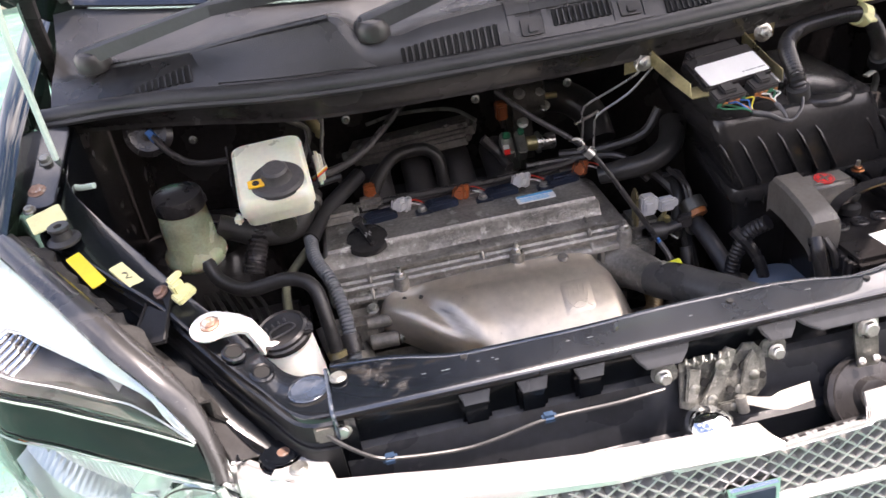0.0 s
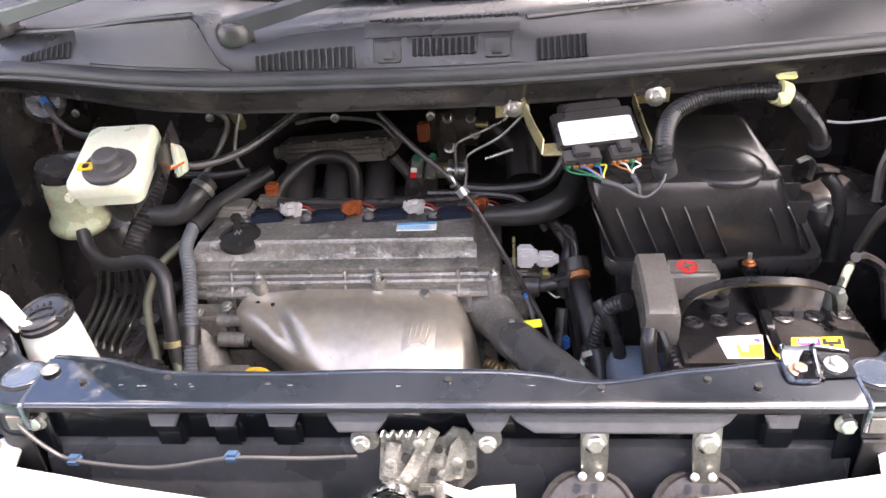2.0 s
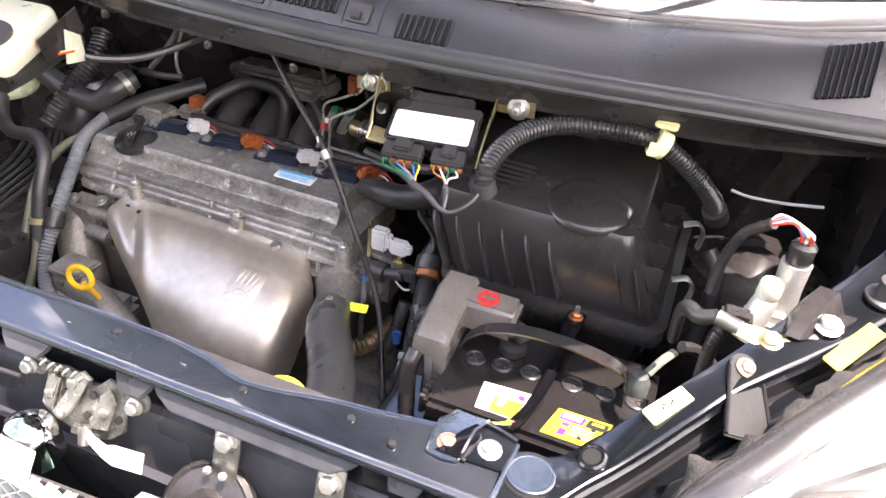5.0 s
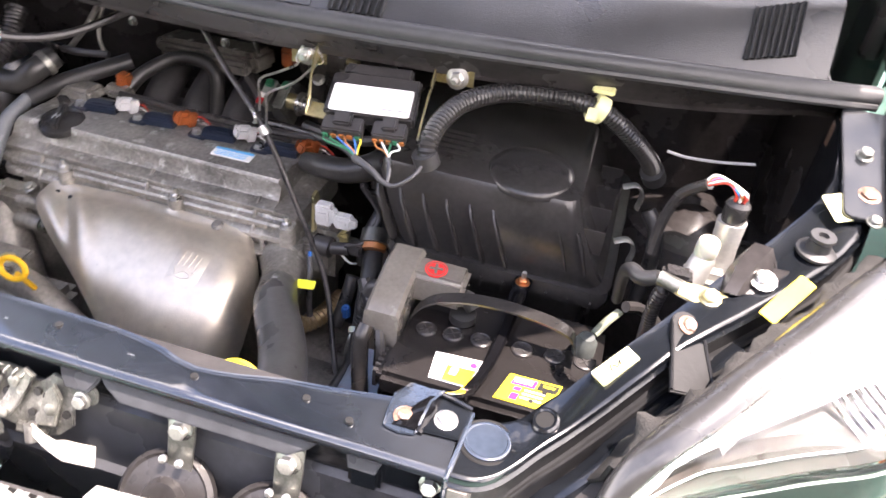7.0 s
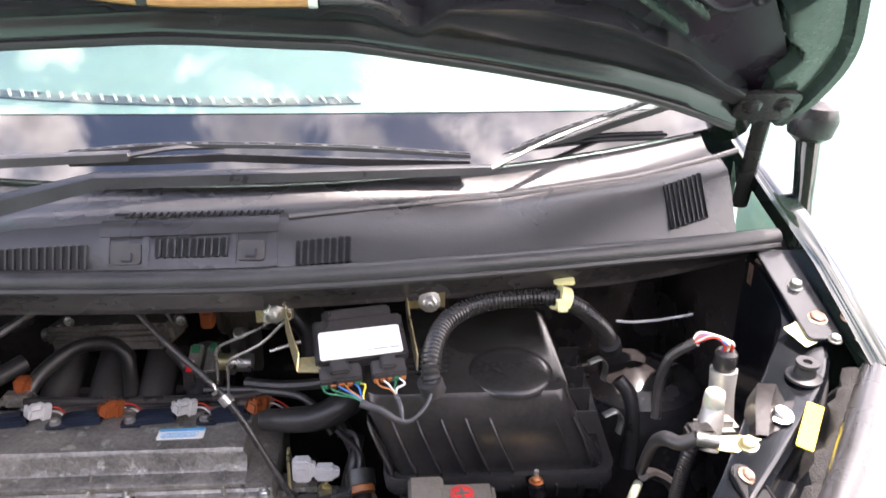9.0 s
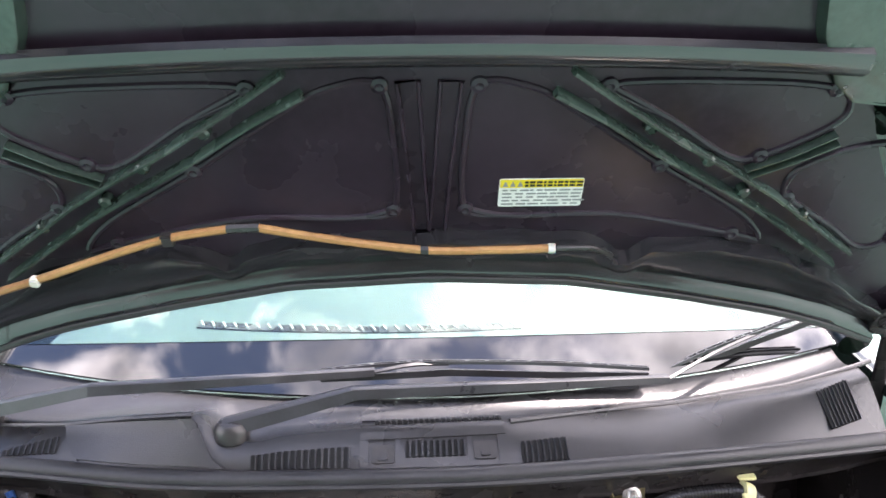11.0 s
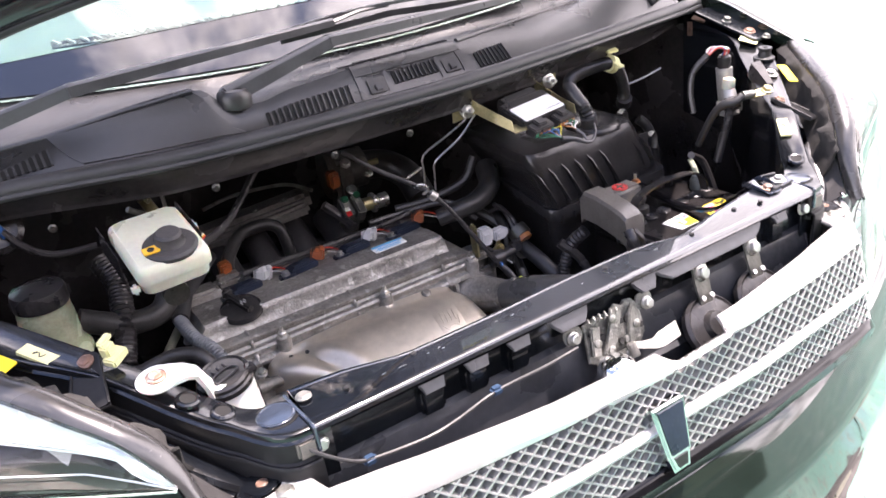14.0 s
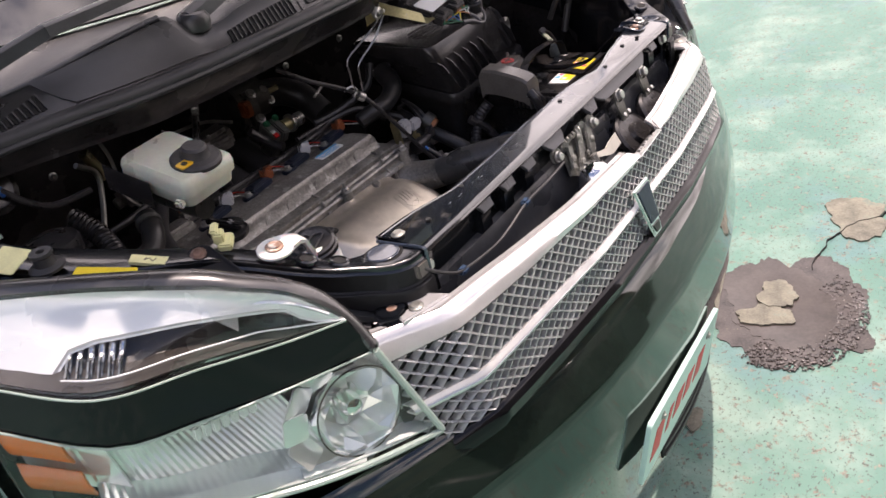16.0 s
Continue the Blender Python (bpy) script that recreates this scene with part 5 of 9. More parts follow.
# front beam and rear beam
bm = nbm()
xs = [-0.47 + 0.94 * k / 20 for k in range(21)]
sheet(bm, [[hood_pt(x, s - 0.075 * x * x, d) for x in xs] for s, d in ((0.480, -0.03), (0.488, 0.004), (0.496, 0.011), (0.508, 0.013), (0.518, 0.010), (0.522, 0.0))], 0.003, tuple(HN))
part("front_beam", bm, M["beam"], hood, "rounded black front cross beam")
bm = nbm()
sheet(bm, [[hood_pt(x, s - 0.075 * x * x, d) for x in xs] for s, d in ((0.515, -0.044), (0.56, -0.046), (0.62, -0.044), (0.70, -0.02))], 0.003, tuple(HN))
part("front_recess", bm, M["liner"], hood, "dark recess in front of the cross beam")
bm = nbm()
xs = [-0.66 + 1.32 * k / 100 for k in range(101)]
RB_TOP = ((0, 0.064), (0.10, 0.068), (0.19, 0.070), (0.235, 0.062), (0.252, 0.048), (0.268, 0.048), (0.285, 0.072), (0.34, 0.090), (0.43, 0.100), (0.53, 0.088), (0.62, 0.066), (0.70, 0.05))
rows = []
for o, k, d in ((0.002, 0, 0.002), (0.005, 0, 0.011), (0.012, 0, 0.013), (0.019, 0, 0.0105), (0.026, 0, 0.002), (0.030, 0, -0.001), (0.034, 0.0, 0.000), (0.0, 0.55, 0.004), (0.0, 0.92, 0.010), (0.0, 1.0, 0.009), (0.005, 1.0, -0.026)):
    rows.append([hood_pt(x, lerp(abs(x), H_REAR) + o + k * (lerp(abs(x), RB_TOP) + 0.0025 * math.sin(70 * x)), d) for x in xs])
sheet(bm, rows, 0.003, tuple(HN))
rear_beam = part("rear_beam", bm, M["beam"], hood, "black rear cross beam with a notched edge")
t = nbm()
tube(t, [hood_pt(x, lerp(abs(x), H_REAR) + 0.004, 0.010) for x in xs[::4]], 0.006, 8, 2)
part("rear_seal", t, M["rubber"], hood)
# washer hose along the rear beam
t = nbm()
tube(t, [hood_pt(-0.215, 0.271, 0.010), hood_pt(-0.12, 0.248, 0.010), hood_pt(-0.008, 0.229, 0.012), hood_pt(0.08, 0.227, 0.012), hood_pt(0.155, 0.228, 0.012)], 0.0055, 8)
tube(t, [hood_pt(-0.715, 0.110, 0.022), hood_pt(-0.62, 0.150, 0.018), hood_pt(-0.508, 0.189, 0.014), hood_pt(-0.40, 0.232, 0.014), hood_pt(-0.32, 0.258, 0.012), hood_pt(-0.245, 0.270, 0.010)], 0.0055, 8)
hw = part("washer_hose", t, M["tan"], hood, "tan-sheathed washer hose clipped under the hood")
part("hose_joint", tube(nbm(), [hood_pt(-0.25, 0.270, 0.010), hood_pt(-0.21, 0.271, 0.010)], 0.0065, 8), M["plastic"], hw)
part("hose_end", tube(nbm(), [hood_pt(0.163, 0.228, 0.012), hood_pt(0.21, 0.225, 0.010), hood_pt(0.24, 0.205, 0.004)], 0.004, 8), M["plastic"], hw)
part("hose_clip", box(nbm(), (0, 0, 0), (0.016, 0.018, 0.012), 0.002, frame_of(hood_pt(-0.325, 0.255, 0.012), (1, 0, 0), tuple(HN))), M["plastic"], hw)
part("hose_clip", tube(nbm(), [hood_pt(-0.012, 0.229, 0.012), hood_pt(-0.002, 0.229, 0.012)], 0.007, 8), M["plastic"], hw)
t = nbm()
tube(t, [hood_pt(0.152, 0.228, 0.012), hood_pt(0.161, 0.228, 0.012)], 0.0066, 10)
part("white_ferrule", t, M["white"], hw)
t = nbm()
box(t, (0, 0, 0), (0.012, 0.014, 0.012), 0.002, frame_of(hood_pt(-0.508, 0.189, 0.016), (1, 0.4, 0), tuple(HN)))
part("white_clip", t, M["white"], hw)


SUP = 1 if frame_of((0, 0, 0), (1, 0, 0), tuple(HN)).to_3x3().col[1].dot(HU) > 0 else -1


def sticker(x0, x1, s0, s1, d, name, label):
    m = frame_of(hood_pt((x0 + x1) / 2, (s0 + s1) / 2, d), (1, 0, 0), tuple(HN))
    w, h = x1 - x0, s1 - s0
    lb = part(name, prism(nbm(), rounded(w, h, 0.003, 2), -0.0005, 0.0008, m), M["paper"], hood, label)
    return lb, m, w, h


lb, m, w, h = sticker(0.086, 0.191, 0.278, 0.322, -0.0145, "caution_sticker", "white sticker with a yellow heading and fine print")
t = nbm()
prism(t, rounded(w * 0.98, h * 0.28, 0.001, 2, 0, SUP * h * 0.34), 0.0008, 0.0012, m)
part("yellow_heading", t, M["yellow"], lb)
t = nbm()
rnd = random.Random(3)
for r in range(5):
    x = -w * 0.46
    while x < w * 0.42:
        ww = rnd.uniform(0.004, 0.016)
        prism(t, rounded(ww, h * 0.055, 0.0004, 1, x + ww / 2, SUP * (h * 0.10 - r * h * 0.125)), 0.0008, 0.0012, m)
        x += ww + rnd.uniform(0.001, 0.005)
for k in range(3):
    prism(t, [(-w * 0.46 + k * 0.009, SUP * h * 0.24), (-w * 0.46 + k * 0.009 + 0.007, SUP * h * 0.24), (-w * 0.46 + k * 0.009 + 0.0035, SUP * h * 0.44)], 0.0012, 0.0016, m)
part("fine_print", t, M["greyink"], lb, "unreadable fine print")
t = nbm()
x = -w * 0.20
while x < w * 0.44:
    ww = rnd.uniform(0.003, 0.008)
    for r in range(2):
        prism(t, rounded(ww, h * 0.075, 0.0004, 1, x + ww / 2, SUP * (h * 0.39 - r * h * 0.115)), 0.0012, 0.0016, m)
    x += ww + 0.0016
part("heading_print", t, M["ink"], lb, "unreadable black heading")
lb, m, w, h = sticker(-0.302, -0.226, 0.527, 0.565, -0.036, "front_sticker", "white sticker with fine print on the front beam")
t = nbm()
for r in range(4):
    prism(t, rounded(w * 0.8, h * 0.08, 0.0004, 1, 0, -h * 0.3 + r * h * 0.2), 0.0008, 0.0012, m)
part("fine_print", t, M["greyink"], lb, "unreadable fine print")

# prop rod
t = nbm()
tube(t, [(-0.665, 0.350, 1.102), (-0.690, 0.360, 1.100), (-0.702, 0.366, 1.115), (-0.705, 0.376, 1.22), (-0.703, 0.380, 1.31), (-0.700, 0.408, 1.400), (-0.699, 0.418, 1.415)], 0.0042, 8)
single("prop_rod", t, M["mint"], "pale mint steel prop rod holding the hood open", "prop rod", loc=(-0.70, 0.36, 1.10))


# ---- engine bay structure ----
bay = thing("engine_bay", (0, 0.4, 0.30), "black-painted sheet steel engine bay of the car", "car body")
t = nbm()
sheet(t, [[(x, 0.80 + 0.03 * math.cos(6 * x), z) for x in [-0.75 + 0.1 * k for k in range(16)]] for z in (0.30, 0.6, 0.9, 1.125)], 0.004, (0, -1, 0))
part("firewall", t, M["bay"], bay)
t = nbm()
box(t, (0, 0.46, 0.32), (1.45, 0.82, 0.03), 0.005)
part("undertray", t, M["matte"], bay)


BAR_BACK = ((-0.42, 0.028), (-0.393, 0.024), (-0.336, 0.018), (-0.269, -0.004), (-0.14, -0.005), (-0.05, -0.001), (0.07, -0.002), (0.12, -0.009), (0.15, -0.021), (0.19, -0.016), (0.235, -0.004), (0.28, 0.001), (0.31, 0.007), (0.36, 0.014), (0.41, 0.026))


def bar_back(x):
    return sum(lerp(x + d, BAR_BACK) for d in (-0.012, -0.006, 0, 0.006, 0.012)) / 5


BX = [-0.395 + 0.79 * k / 40 for k in range(41)]
t = nbm()
sheet(t, [[(x, y0 if y0 is not None else bar_back(x) + dy, z) for x in BX] for y0, dy, z in ((None, 0.002, 0.950), (None, 0.002, 0.9815), (None, 0.000, 0.9845), (None, -0.003, 0.9853), (None, -0.007, 0.9845), (-0.040, 0, 0.9797), (-0.0455, 0, 0.9783), (-0.0475, 0, 0.9768), (-0.0482, 0, 0.9748), (-0.0470, 0, 0.9735), (-0.038, 0, 0.9730))], 0.003, (0, -0.3, 1))
tie = part("tie_bar", t, M["tie"], bay, "dusty black upper tie bar with scuffs")
for x, y in ((-0.345, -0.012), (-0.26, -0.006), (0.02, -0.010), (0.163, -0.022), (0.262, -0.010), (0.305, -0.020)):
    part("small_plug", lathe(nbm(), (x, y - 0.006, 0.9825), (0, 0, 1), [(0.0035, 0), (0.0035, 0.003), (0.001, 0.0032)], 10), M["ink"], tie)
rnd = random.Random(8)
for _ in range(9):
    x = rnd.uniform(-0.33, 0.1)
    part("scratch", box(nbm(), (x, -0.024 + rnd.uniform(-0.002, 0.002), 0.9845), (rnd.uniform(0.002, 0.009), 0.0004, 0.0005)), M["greyink"], tie, "pale scratch")
# front face with stiffening blocks
t = nbm()
sheet(t, [[(x, y, z) for x in BX] for y, z in ((-0.036, 0.962), (-0.030, 0.955), (-0.030, 0.922))], 0.003, (0, -1, 0.2))
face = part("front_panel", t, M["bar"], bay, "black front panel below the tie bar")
# sunlight on the lower panel is put into its lighter paint
t = nbm()
sheet(t, [[(x, y, z) for x in BX] for y, z in ((-0.027, 0.922), (-0.036, 0.917), (-0.041, 0.905), (-0.048, 0.870), (-0.051, 0.855), (-0.060, 0.853), (-0.058, 0.70))], 0.003, (0, -1, 0.2))
part("lower_panel", t, M["ledge"], face, "dusty lower panel, painted lighter blue-grey as if sunlit")
for x in (-0.258, -0.199, -0.140, 0.325):
    t = nbm()
    box(t, (x, -0.034, 0.936), (0.030, 0.014, 0.034), 0.004)
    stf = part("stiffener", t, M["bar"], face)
    t = nbm()
    prism(t, [(-0.016, 0.006), (0.016, 0.006), (0.012, -0.006), (-0.012, -0.006)], -0.002, 0.003, frame_of((x, -0.043, 0.957), (1, 0, 0), (0, -0.8, 0.6)), 0.0012)
    part("cap", t, M["ledge"], stf, "dusty blue-grey cap")
for x, w, e in ((0.181, 0.207, 0.024), (-0.066, 0.060, 0.012), (0.058, 0.042, 0.010)):
    t = nbm()
    m = frame_of((x, -0.046, 0.957), (1, 0, 0), (0, -0.8, 0.6))
    prism(t, [(-w / 2, 0.009), (w / 2, 0.009), (w / 2 - e * 0.3, 0.001), (w / 2 - e, -0.009), (-w / 2 + e, -0.009), (-w / 2 + e * 0.3, 0.001)], -0.003, 0.003, m, 0.0015)
    part("ledge", t, M["ledge"], face, "dusty folded ledge")
for x in (-0.392, 0.383):
    t = nbm()
    hexbolt(t, (x, -0.038, 0.951), (0, -1, 0.15), 0.0075, 0.008, 1.35)
    part("side_bolt", t, M["steel"], face, "zinc-plated bolt")
t = nbm()
hexbolt(t, (-0.387, -0.002, 0.9855), (0, 0, 1), 0.0075, 0.003, 1.2)
part("bar_bolt", t, M["greysteel"], tie, "grey bolt")

# edges of the rail's flat top in plan, inner and outer, with its height
RAIL = ((0.398, 0.021, 0.396, -0.045, 0.9775), (0.410, 0.0215, 0.412, -0.0445, 0.9775), (0.422, 0.024, 0.424, -0.041, 0.9778), (0.433, 0.0285, 0.436, -0.032, 0.9785), (0.445, 0.038, 0.448, -0.018, 0.9810), (0.455, 0.050, 0.463, 0.001, 0.9865),
        (0.468, 0.063, 0.482, 0.022, 0.9930), (0.490, 0.085, 0.510, 0.052, 1.0085), (0.515, 0.109, 0.536, 0.079, 1.0270), (0.545, 0.143, 0.566, 0.112, 1.0430), (0.601, 0.219, 0.640, 0.184, 1.0650), (0.655, 0.288, 0.700, 0.250, 1.0900), (0.690, 0.345, 0.733, 0.325, 1.1180), (0.698, 0.46, 0.744, 0.46, 1.1500))
for sx in (-1, 1):
    # one flat plate that carries the round cap and runs up to the hinge as the rail
    ins = smooth([(sx * a, b, z) for a, b, c, d, z in RAIL], 3)
    outs = smooth([(sx * c, d, z) for a, b, c, d, z in RAIL], 3)
    rows = []
    for p, q in zip(ins, outs):
        s = (q - p).normalized()
        D = lambda o, z: q + s * o + Vector((0, 0, z))  # noqa: E731
        rows.append([p + Vector((0, 0, -0.20)), p + Vector((0, 0, -0.004)), p + s * 0.0012 + Vector((0, 0, -0.0006)), p + s * 0.004, p.lerp(q, 0.5), D(-0.0055, 0), D(-0.0035, -0.0003), D(-0.0012, -0.0016), D(0.0000, -0.0045), D(-0.0004, -0.010), D(-0.0010, -0.034), D(0.0015, -0.0365), D(0.0045, -0.0365), D(0.0060, -0.0380), D(0.0064, -0.042), D(0.0055, -0.085)])
    t = nbm()
    sheet(t, [row[:10] for row in rows], 0.003, (0, 0, 1))
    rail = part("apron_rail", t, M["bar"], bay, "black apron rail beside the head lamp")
    part("rail_skirt", sheet(nbm(), [row[9:] for row in rows], 0.003, (sx, -1, 0)), M["skirt"], rail, "dull black skirt with a folded ledge")
    # near-black ring paints the shade in the gap round the cap
    t = nbm()
    lathe(t, (sx * 0.419, -0.001, 0.9772), (0, 0, 1), [(0.0245, 0), (0.0245, 0.0008), (0.0232, 0.0016), (0.0215, 0.0010), (0.004, 0.0010)], 40)
    ring = part("round_seat", t, M["hole_shade"], rail, "near-black ring painted as the shade round the cap")
    t = nbm()
    lathe(t, (sx * 0.419, -0.001, 0.9780), (0, 0, 1), [(0.0207, 0), (0.0207, 0.0016), (0.0198, 0.0023), (0.0178, 0.0024), (0.0172, 0.0019), (0.008, 0.0021), (0.001, 0.0022)], 40)
    part("round_cap", t, M["cap"], ring, "round blue-grey cap")
    t = nbm()
    tube(t, [(sx * 0.4005, 0.023, 0.9795), (sx * 0.3985, -0.010, 0.9792), (sx * 0.3965, -0.0445, 0.9790), (sx * 0.3960, -0.0475, 0.972), (sx * 0.3960, -0.0475, 0.950)], 0.0024, 8)
    part("weld_flange", t, M["cap"], rail, "bright folded seam")
    t = nbm()
    sheet(t, [[(sx * 0.378, -0.040, z), (sx * 0.404, -0.039, z - 0.002), (sx * 0.428, -0.028, z - 0.004), (sx * 0.444, -0.006, z - 0.004), (sx * 0.472, 0.030, z)] for z in (0.972, 0.955, 0.925, 0.86)], 0.003, (0, -1, 0))
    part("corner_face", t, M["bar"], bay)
    t = nbm()
    box(t, (sx * 0.407, -0.043, 0.957), (0.022, 0.012, 0.022), 0.003)
    part("corner_tab", t, M["taupe"], bay, "taupe sealed corner tab")
    # low bracket by the lamp
    t = nbm()
    ring = [(0.456 + r * math.cos(a), -0.027 + 0.9 * r * math.sin(a)) for a, r in ((radians(d), lerp(d, ((0, 0.026), (60, 0.030), (110, 0.040), (160, 0.026), (240, 0.024), (300, 0.027), (360, 0.026)))) for d in range(0, 360, 15))]
    prism(t, [(sx * x, y) for x, y in ring][::sx], 0.905, 0.926, None, 0.004)
    tube(t, [(sx * 0.462, -0.012, 0.915), (sx * 0.505, 0.018, 0.945), (sx * 0.55, 0.075, 0.98), (sx * 0.62, 0.15, 1.02)], 0.012, 8, flat=0.6)
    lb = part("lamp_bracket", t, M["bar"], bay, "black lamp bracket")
    # pad is paler on the passenger's side than on the driver's
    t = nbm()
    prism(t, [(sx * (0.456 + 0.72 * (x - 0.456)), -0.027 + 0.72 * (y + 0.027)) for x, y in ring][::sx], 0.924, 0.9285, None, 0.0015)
    pad = part("bracket_pad", t, M["ledge"] if sx > 0 else M["bar"], lb, "pad on the bracket")
    t = nbm()
    lathe(t, (sx * 0.456, -0.027, 0.9285), (0, 0, 1), [(0.0065, 0), (0.0065, 0.0010), (0.004, 0.0016), (0.001, 0.0016)], 16)
    part("washer", t, M["rust"], pad)
    # stay between the rail and the lamp
    m = frame_of((sx * 0.568, 0.116, 1.0375), (sx * 0.25, -1, -0.25), (sx * 0.30, -0.35, 1))
    t = nbm()
    head = [(-0.020 + 0.015 * math.cos(radians(a)), 0.015 * math.sin(radians(a))) for a in range(110, 251, 20)]
    prism(t, [(0.046, 0.021), (-0.022, 0.0145)] + head + [(-0.022, -0.0145), (0.046, -0.021)], -0.004, 0.0015, m, 0.0015)
    for o in (-1, 1):
        tube(t, [m @ Vector((-0.020, o * 0.0145, 0.002)), m @ Vector((0.044, o * 0.0205, 0.002))], 0.0016, 6)
    st = part("lamp_stay", t, M["skirt"], bay, "black lamp stay with a rusty bolt")
    t = nbm()
    hexbolt(t, m @ Vector((-0.020, 0, 0.002)), tuple(m.to_3x3() @ Vector((0, 0, 1))), 0.0066, 0.004, 1.45)
    part("stay_bolt", t, M["rust"], st, "rusty bolt")
    # inner fender, strut tower
    t = nbm()
    sheet(t, [[(sx * x, y, 0.3 + zf * (lerp(y, ((0.04, 0.962), (0.12, 1.012), (0.22, 1.048), (0.29, 1.072), (0.36, 1.10), (0.45, 1.13), (0.8, 1.13))) - 0.3)) for x, y in ((0.452, 0.04), (0.530, 0.12), (0.606, 0.22), (0.662, 0.29), (0.697, 0.36), (0.712, 0.45), (0.715, 0.6), (0.715, 0.80))] for zf in (1.0, 0.7, 0.35, 0.0)], 0.004, (-sx, 0, 0))
    part("inner_fender", t, M["bay"], bay)
    t = nbm()
    lathe(t, (sx * 0.615, 0.60, 0.52), (0, 0, 1), [(0.15, 0), (0.14, 0.20), (0.12, 0.32), (0.10, 0.36), (0.06, 0.37), (0.05, 0.36), (0.02, 0.38)], 24)
    part("strut_tower", t, M["bay"], bay)
    # hinge-side shelf: fender edge with bolts
    t = nbm()
    prism(t, rounded(0.055, 0.16, 0.008), -0.003, 0.003, frame_of((sx * 0.722, 0.360, 1.134), (1, 0, 0), (0, -0.33, 1)), 0.001)
    sh = part("fender_flange", t, M["bar"], bay, "fender flange with bolts")
    t = nbm()
    hexbolt(t, (sx * 0.7195, 0.316, 1.121), (0, -0.3, 1), 0.009, 0.005, 1.3)
    part("fender_bolt", t, M["rust"], sh, "rusty bolt")
    t = nbm()
    hexbolt(t, (sx * 0.716, 0.367, 1.139), (0, -0.3, 1), 0.007, 0.008, 1.3)
    part("fender_stud", t, M["greysteel"], sh)
    t = nbm()
    hexbolt(t, (sx * 0.722, 0.280, 1.112), (0, -0.3, 1), 0.006, 0.005, 1.3)
    part("fender_stud", t, M["greysteel"], sh)
    t = nbm()
    lathe(t, (0.674, 0.248, 1.084) if sx > 0 else (-0.678, 0.232, 1.086), (0, -0.1, 1), [(0.019, 0), (0.019, 0.003), (0.012, 0.006), (0.0105, 0.015), (0.0125, 0.018), (0.012, 0.021), (0.005, 0.021), (0.004, 0.017)], 20)
    single("rubber_stopper", t, M["rubber"], "black rubber hood stopper on the rail", "stopper", "hood stoppers")
    t = nbm()
    prism(t, rounded(0.040, 0.034, 0.002, 1), 0, 0.0012, frame_of((0.700, 0.300, 1.112) if sx > 0 else (-0.700, 0.262, 1.104), (1, 0.5, 0), (0, -0.35, 1)))
    single("masking_tape", t, M["tape"], "scrap of yellow masking tape on the rail", "tape", "tape scraps")
    # strip of foam with a yellow label between rail and lamp
    t = nbm()
    edge = smooth([(sx * 0.523, -0.003, 0.996), (sx * 0.546, 0.022, 1.021), (sx * 0.577, 0.053, 1.044), (sx * 0.607, 0.086, 1.062), (sx * 0.668, 0.163, 1.082), (sx * 0.733, 0.245, 1.100)], 8)
    crumb = [Vector((0, 0, 0.0030)) * noise.noise(p * 90) + Vector((sx, -1, 0)) * 0.004 * noise.noise(p * 60) for p in edge]
    sheet(t, [[p + Vector((sx * a, b, c)) + q * k for p, q in zip(edge, crumb)] for a, b, c, k in ((0.008, -0.008, -0.004, 0), (0.0, 0.0, -0.004, 1), (-0.004, 0.004, -0.006, 1.5), (-0.007, 0.008, -0.011, 3), (-0.008, 0.009, -0.030, 1), (-0.030, 0.030, -0.075, 0))], 0.004, (0, 0, 1))
    part("foam_strip", t, M["foam"], bay, "crumbling grey foam strip")
    low_in = smooth([(sx * c, d, z - 0.060) for a, b, c, d, z in RAIL[5:12]], 3)
    low_out = smooth([(sx * x, y, z - 0.030) for x, y, z in ((0.505, -0.030, 0.965), (0.523, -0.003, 0.996), (0.546, 0.022, 1.021), (0.577, 0.053, 1.044), (0.607, 0.086, 1.062), (0.668, 0.163, 1.082), (0.733, 0.245, 1.100))], 3)
    part("lamp_well", sheet(nbm(), [low_in, [p.lerp(q, 0.5) + Vector((0, 0, -0.012)) for p, q in zip(low_in, low_out)], low_out], 0.003, (0, 0, 1)), M["matte"], bay, "dark well beside the lamp")
    t = nbm()
    m = frame_of((sx * 0.648, 0.180, 1.0690), (sx * 0.56, 0.80, 0.20), (0, -0.30, 1))
    prism(t, rounded(0.066, 0.017, 0.002), -0.0008, 0.0006, m)
    single("yellow_label", t, M["yellow"], "yellow paper label stuck beside the head lamp", "label", "yellow labels")
for sx, x, y, z in ((-1, 0.603, 0.166, 1.0585), (1, 0.510, 0.0855, 1.0205)):
    t = nbm()
    m = frame_of((sx * x, y, z), (sx * 0.66, 0.72, 0.40), (-0.27 * sx, -0.30, 1))
    prism(t, rounded(0.042, 0.017, 0.0015), -0.0025, 0.0012, m)
    lab = single("cream_label", t, M["tape"], "cream paper label with a pen mark on the rail", "label", "cream labels")
    t = nbm()
    tube(t, [m @ Vector((-0.006, -0.003, 0.0013)), m @ Vector((-0.003, 0.003, 0.0013)), m @ Vector((0.001, -0.002, 0.0013)), m @ Vector((0.006, 0.002, 0.0013)), m @ Vector((0.004, -0.003, 0.0013))], 0.0006, 5)
    part("pen_mark", t, M["ink"], lab)
